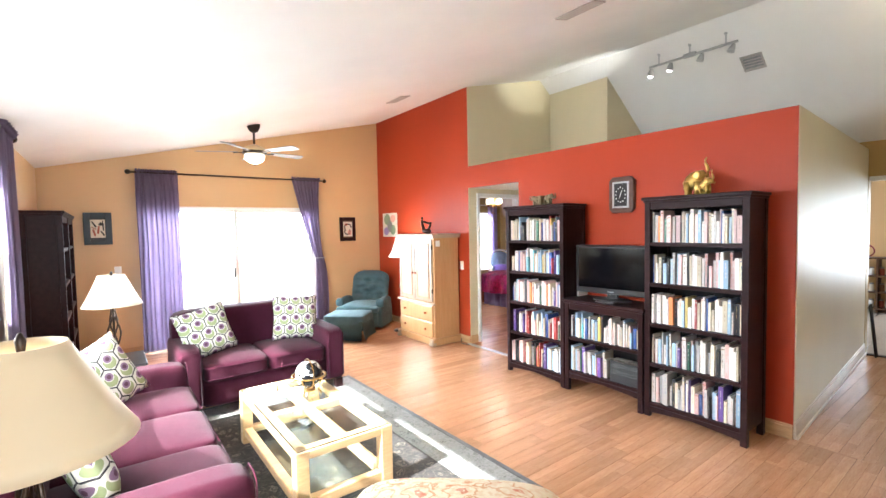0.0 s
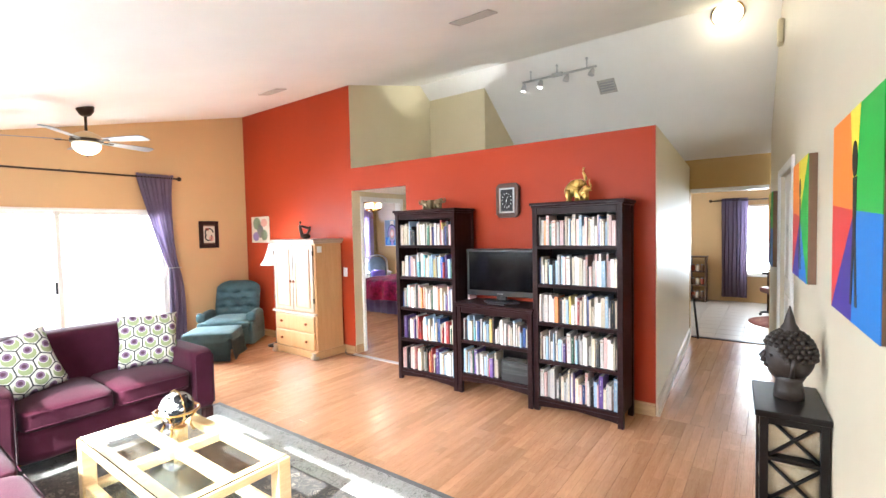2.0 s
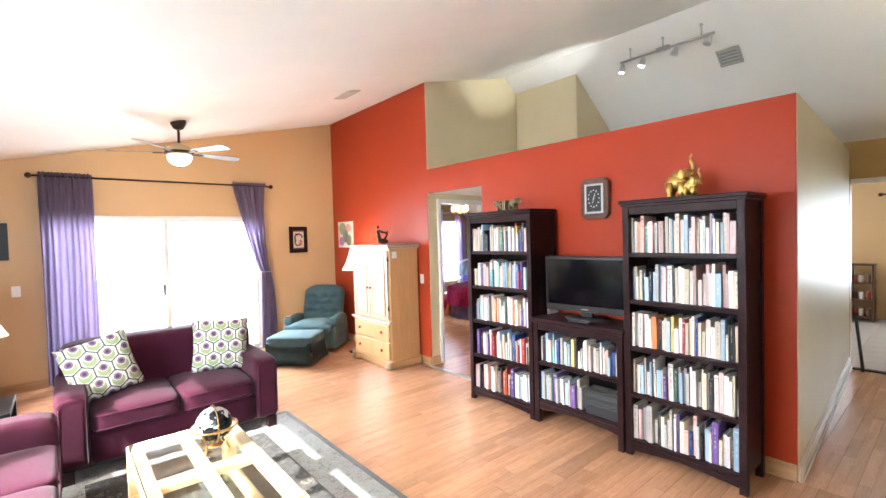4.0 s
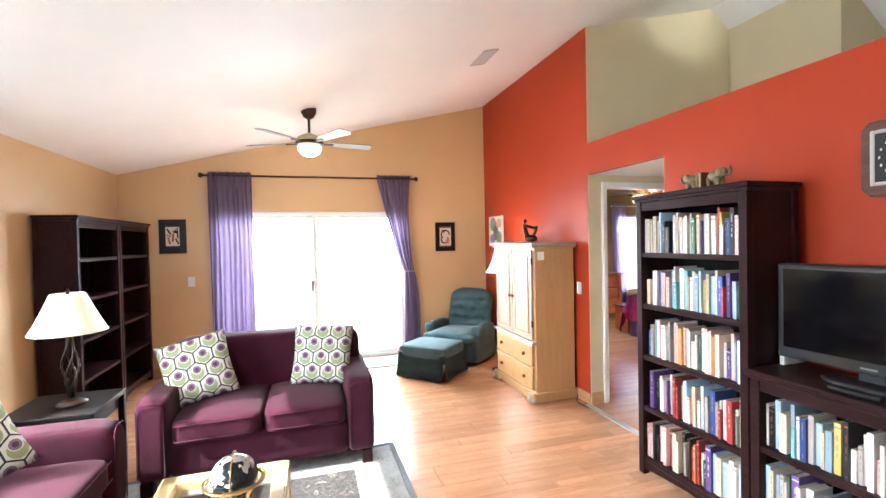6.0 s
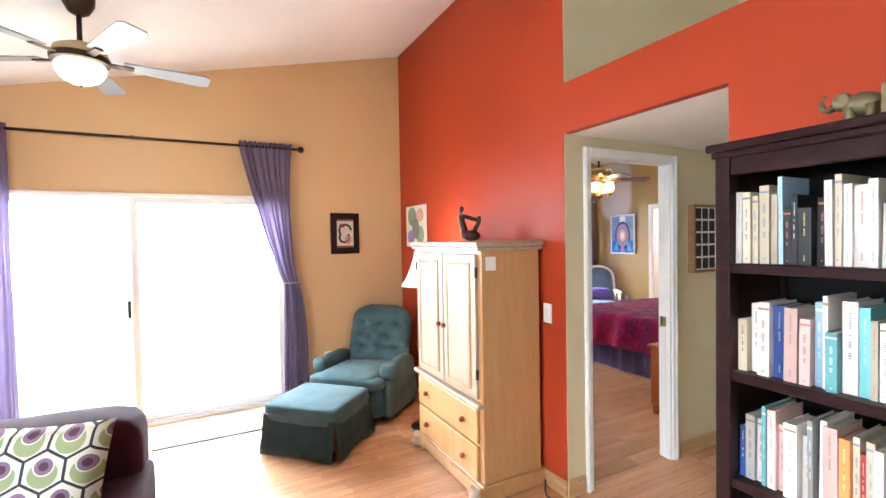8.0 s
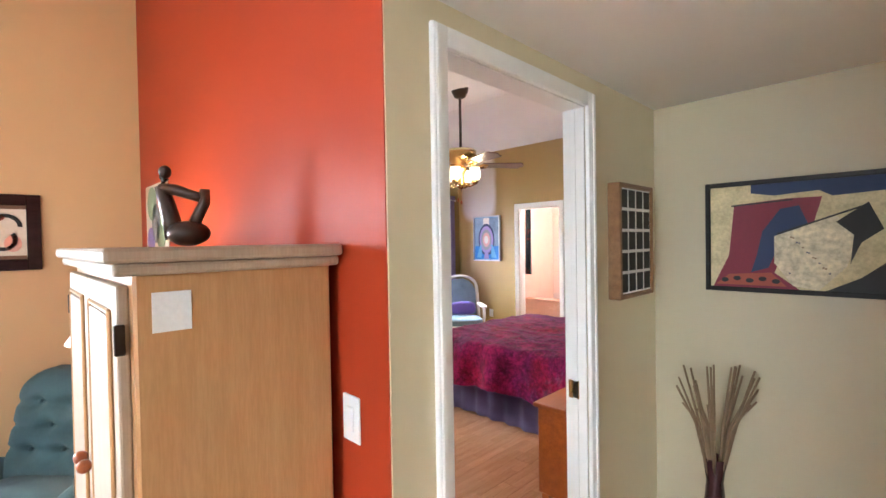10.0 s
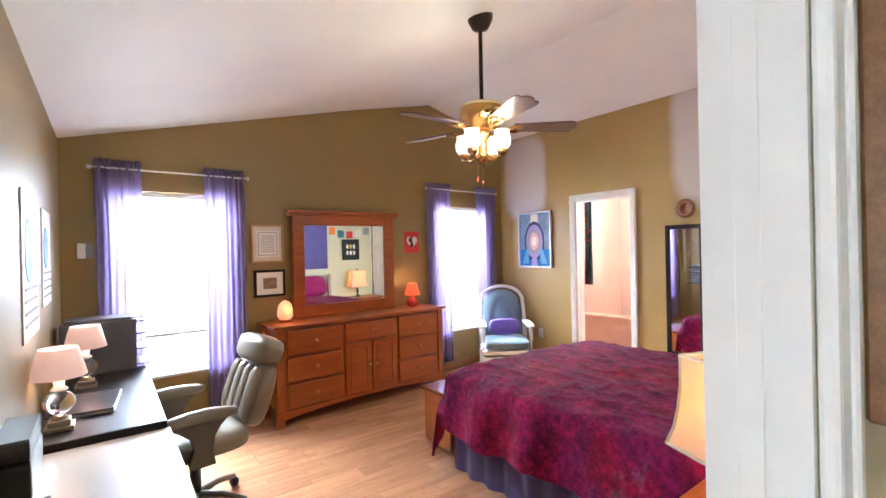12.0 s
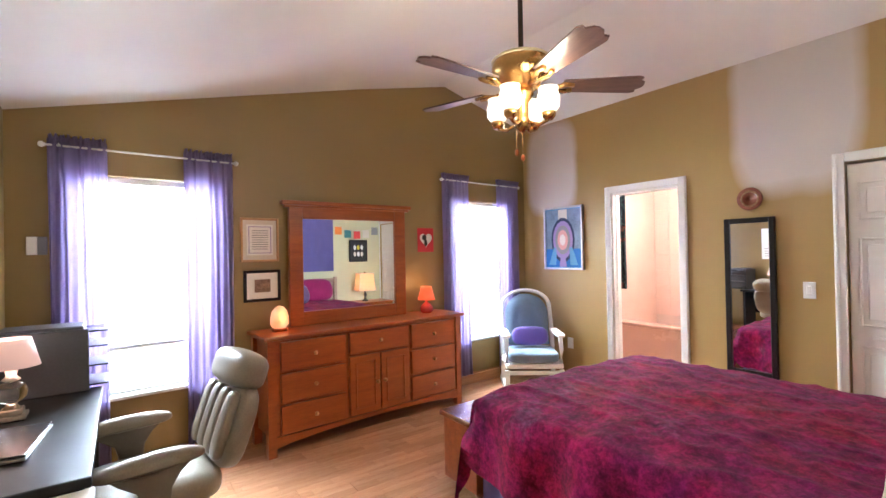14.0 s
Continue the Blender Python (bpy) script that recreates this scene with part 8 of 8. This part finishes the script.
# ---- the bathroom ----
TILE_W = wall("wall_bath_east", (11.0, 8.6), -90, 1.9, lambda u: 2.45, [], plain("bath_grout", (0.55, 0.42, 0.36), 0.7), "bathroom wall lined with pink tiles", 0.1)
wall("wall_bath_north", (9.27, 8.55), 0, 1.8, lambda u: 2.45, [], plain("bath_plaster", (0.66, 0.46, 0.38), 0.6), "pale pink bathroom wall", 0.1)
wall("wall_bath_south", (11.0, 6.75), 180, 1.75, lambda u: 2.45, [], plain("bath_plaster_s", (0.66, 0.46, 0.38), 0.6), "pale pink bathroom wall", 0.1)
bm = bmesh.new()
box(bm, 9.27, 6.7, 2.4, 11.1, 8.65, 2.5)
setting("ceiling_bath", bm, CEIL, "white bathroom ceiling")
bm = bmesh.new()
box(bm, 9.27, 6.7, -0.1, 11.1, 8.65, 0.0)
setting("floor_bath", bm, plain("bath_floor", (0.5, 0.36, 0.3), 0.4), "pale tiled bathroom floor")
o = thing("bathtub", "built-in pink-tiled bathtub with a wide ledge", "bathtub", pose(10.05, 6.76, 0))
PINKT = plain("pink_ceramic", (0.62, 0.40, 0.33), 0.25, var=0.06, relief=0.03)
part("apron", box(bmesh.new(), 0.0, 0.0, 0.0, 0.12, 1.78, 0.52, 0.01, 2), PINKT, o)
part("ledge", box(bmesh.new(), -0.01, 0.0, 0.52, 0.16, 1.78, 0.56, 0.01, 2), PINKT, o)
part("basin", box(bmesh.new(), 0.16, 0.0, 0.0, 0.94, 1.78, 0.30, 0.01), PINKT, o)
rod("shower_rod", "metal shower curtain rod in the bathroom", pose(10.12, 6.8, 2.1, 0, 0, 90), 1.7, 0.012, CHROME, False, 0.0)
curtain("shower_curtain", "dark patterned shower curtain drawn aside", pose(10.12, 8.43, 0, 0, 0, 90), 0.10, 0.11, 0.95, 2.1, 4, 0.025, mat=blobs("dark_shower_print", (0.03, 0.03, 0.05), (0.4, 0.08, 0.05), (0.1, 0.2, 0.2), 6))

# ---- outside ----
bm = bmesh.new()
box(bm, -200, 7.62, -0.3, 200, 400, -0.13), box(bm, -400, -200, -0.3, -0.47, 7.62, -0.13), box(bm, 11.6, -200, -0.3, 400, 7.62, -0.13)
setting("ground", bm, plain("pale_concrete", (0.5, 0.48, 0.44), 0.9, scale=0.5), "pale concrete ground outside")
# self-lit sheets stand in for the blown-out daylight beyond the windows
BACKDROP_GLOW = glow("backdrop_glow", (0.95, 0.98, 1.0), 1.5)
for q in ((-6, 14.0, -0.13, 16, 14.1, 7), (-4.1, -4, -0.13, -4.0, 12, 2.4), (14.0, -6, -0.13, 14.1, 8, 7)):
    setting("backdrop", box(bmesh.new(), *q), BACKDROP_GLOW, "glowing white sheet in place of the overexposed garden")

# ---- floor boards and tiles ----
LAM = []
for i in range(4):
    LAM.append(wood(f"laminate_{i}", (0.45, 0.215, 0.105), (0.64, 0.355, 0.20), 0.22, (0.9, 11, 11), 1.6 + 0.3 * i, 0.14, 0.2))
for mat in LAM:
    # each board is printed with narrow strips that differ in tone
    t = mat.node_tree
    b = t.nodes["Principled BSDF"]
    b.inputs["Specular IOR Level"].default_value = 0.4
    o, add, br = t.nodes.new("ShaderNodeObjectInfo"), t.nodes.new("ShaderNodeVectorMath"), t.nodes.new("ShaderNodeTexBrick")
    add.operation = "MULTIPLY_ADD"
    add.inputs[1].default_value, c = (9.3, 0, 0), t.nodes.new("ShaderNodeTexCoord")
    t.links.new(o.outputs["Random"], add.inputs[0]), t.links.new(c.outputs["Object"], add.inputs[2]), t.links.new(add.outputs[0], br.inputs["Vector"])
    br.offset, br.offset_frequency = 0.37, 2
    for k, v in (("Color1", (0.86, 0.82, 0.79, 1)), ("Color2", (1.08, 1.08, 1.08, 1)), ("Mortar", (0.6, 0.52, 0.46, 1)), ("Scale", 1.0), ("Mortar Size", 0.0007), ("Bias", 0.1), ("Brick Width", 0.38), ("Row Height", 0.0625)):
        br.inputs[k].default_value = v
    old = b.inputs["Base Color"].links[0].from_socket
    t.links.new(mix(t, old, br.outputs["Color"], 1.0, "MULTIPLY"), b.inputs["Base Color"])
rng = random.Random(11)
PLANK = {}


def plank_mesh(l, w, mat):
    k = (round(l, 2), w, mat)
    if k not in PLANK:
        b = box(bmesh.new(), 0.0006, 0.0006, -0.011, l - 0.0006, w - 0.0006, 0.0, 0.0009)
        me = bpy.data.meshes.new("plank")
        b.to_mesh(me)
        b.free()
        me.materials.append(LAM[mat])
        PLANK[k] = me
    return PLANK[k]


def planks(parent, areas, near, w=0.115):
    """Boards along x over rectangles; those inside a near rectangle are single parts, the others one joined part."""
    rest, count = bmesh.new(), 0
    for x0, y0, x1, y1 in areas:
        y = y0
        while y < y1 - 0.01:
            ww = min(w, y1 - y)
            x = x0
            first = True
            while x < x1 - 0.01:
                l = rng.choice((0.5, 0.7, 0.9, 1.1)) if first else rng.choice((0.9, 1.1, 1.2))
                first = False
                l = min(l, x1 - x)
                cx, cy = x + l / 2, y + ww / 2
                if count < 300 and any(a <= cx <= c and b <= cy <= d for a, b, c, d in near):
                    count += 1
                    ob = new("plank", plank_mesh(round(l, 2), round(ww, 4), rng.randrange(4)))
                    ob.parent = parent
                    ob.location = (x, y, 0)
                else:
                    box(rest, x + 0.0006, y + 0.0006, -0.011, x + l - 0.0006, y + ww - 0.0006, 0.0)
                x += l
            y += ww
    return tagged(part("far_planks", rest, LAM, parent), "", "", "", "stuff")


FLOOR = bpy.data.objects["floor"]
planks(FLOOR, [(XW, -1.6, XR, YN), (XR, 0.0, 7.6, 1.45), (XR, 3.93, 6.0, 4.964)], [(1.9, 0.6, 4.4, 7.2), (4.37, 0.3, 7.6, 1.5), (4.37, 3.9, 6.0, 5.0)], 0.125)
planks(bpy.data.objects["floor_bedroom"], [(4.57, 4.964, 9.15, 9.2)], [(4.5, 4.9, 9.2, 9.3)], 0.125)
TILE = plain("stone_floor_tile", (0.33, 0.28, 0.235), 0.35, var=0.2, scale=5)
TM = box(bmesh.new(), 0.002, 0.002, -0.011, 0.328, 0.328, 0.0, 0.002)
ME = bpy.data.meshes.new("tile")
TM.to_mesh(ME)
TM.free()
ME.materials.append(TILE)
ff = bpy.data.objects["floor_far"]
for i in range(11):
    for j in range(11):
        ob = new("tile", ME)
        ob.parent = ff
        ob.location = (7.66 + i * 0.332, -1.2 + j * 0.332, 0)
WT = plain("pink_wall_tile", (0.64, 0.45, 0.38), 0.2, var=0.06, relief=0.02)
TM = box(bmesh.new(), 0.003, -0.008, 0.003, 0.197, -0.0005, 0.197, 0.002)
ME = bpy.data.meshes.new("wall_tile")
TM.to_mesh(ME)
TM.free()
ME.materials.append(WT)
for i in range(9):
    for j in range(9):
        ob = new("tile", ME)
        ob.parent = TILE_W
        ob.location = (0.05 + i * 0.2, 0, 0.55 + j * 0.2)
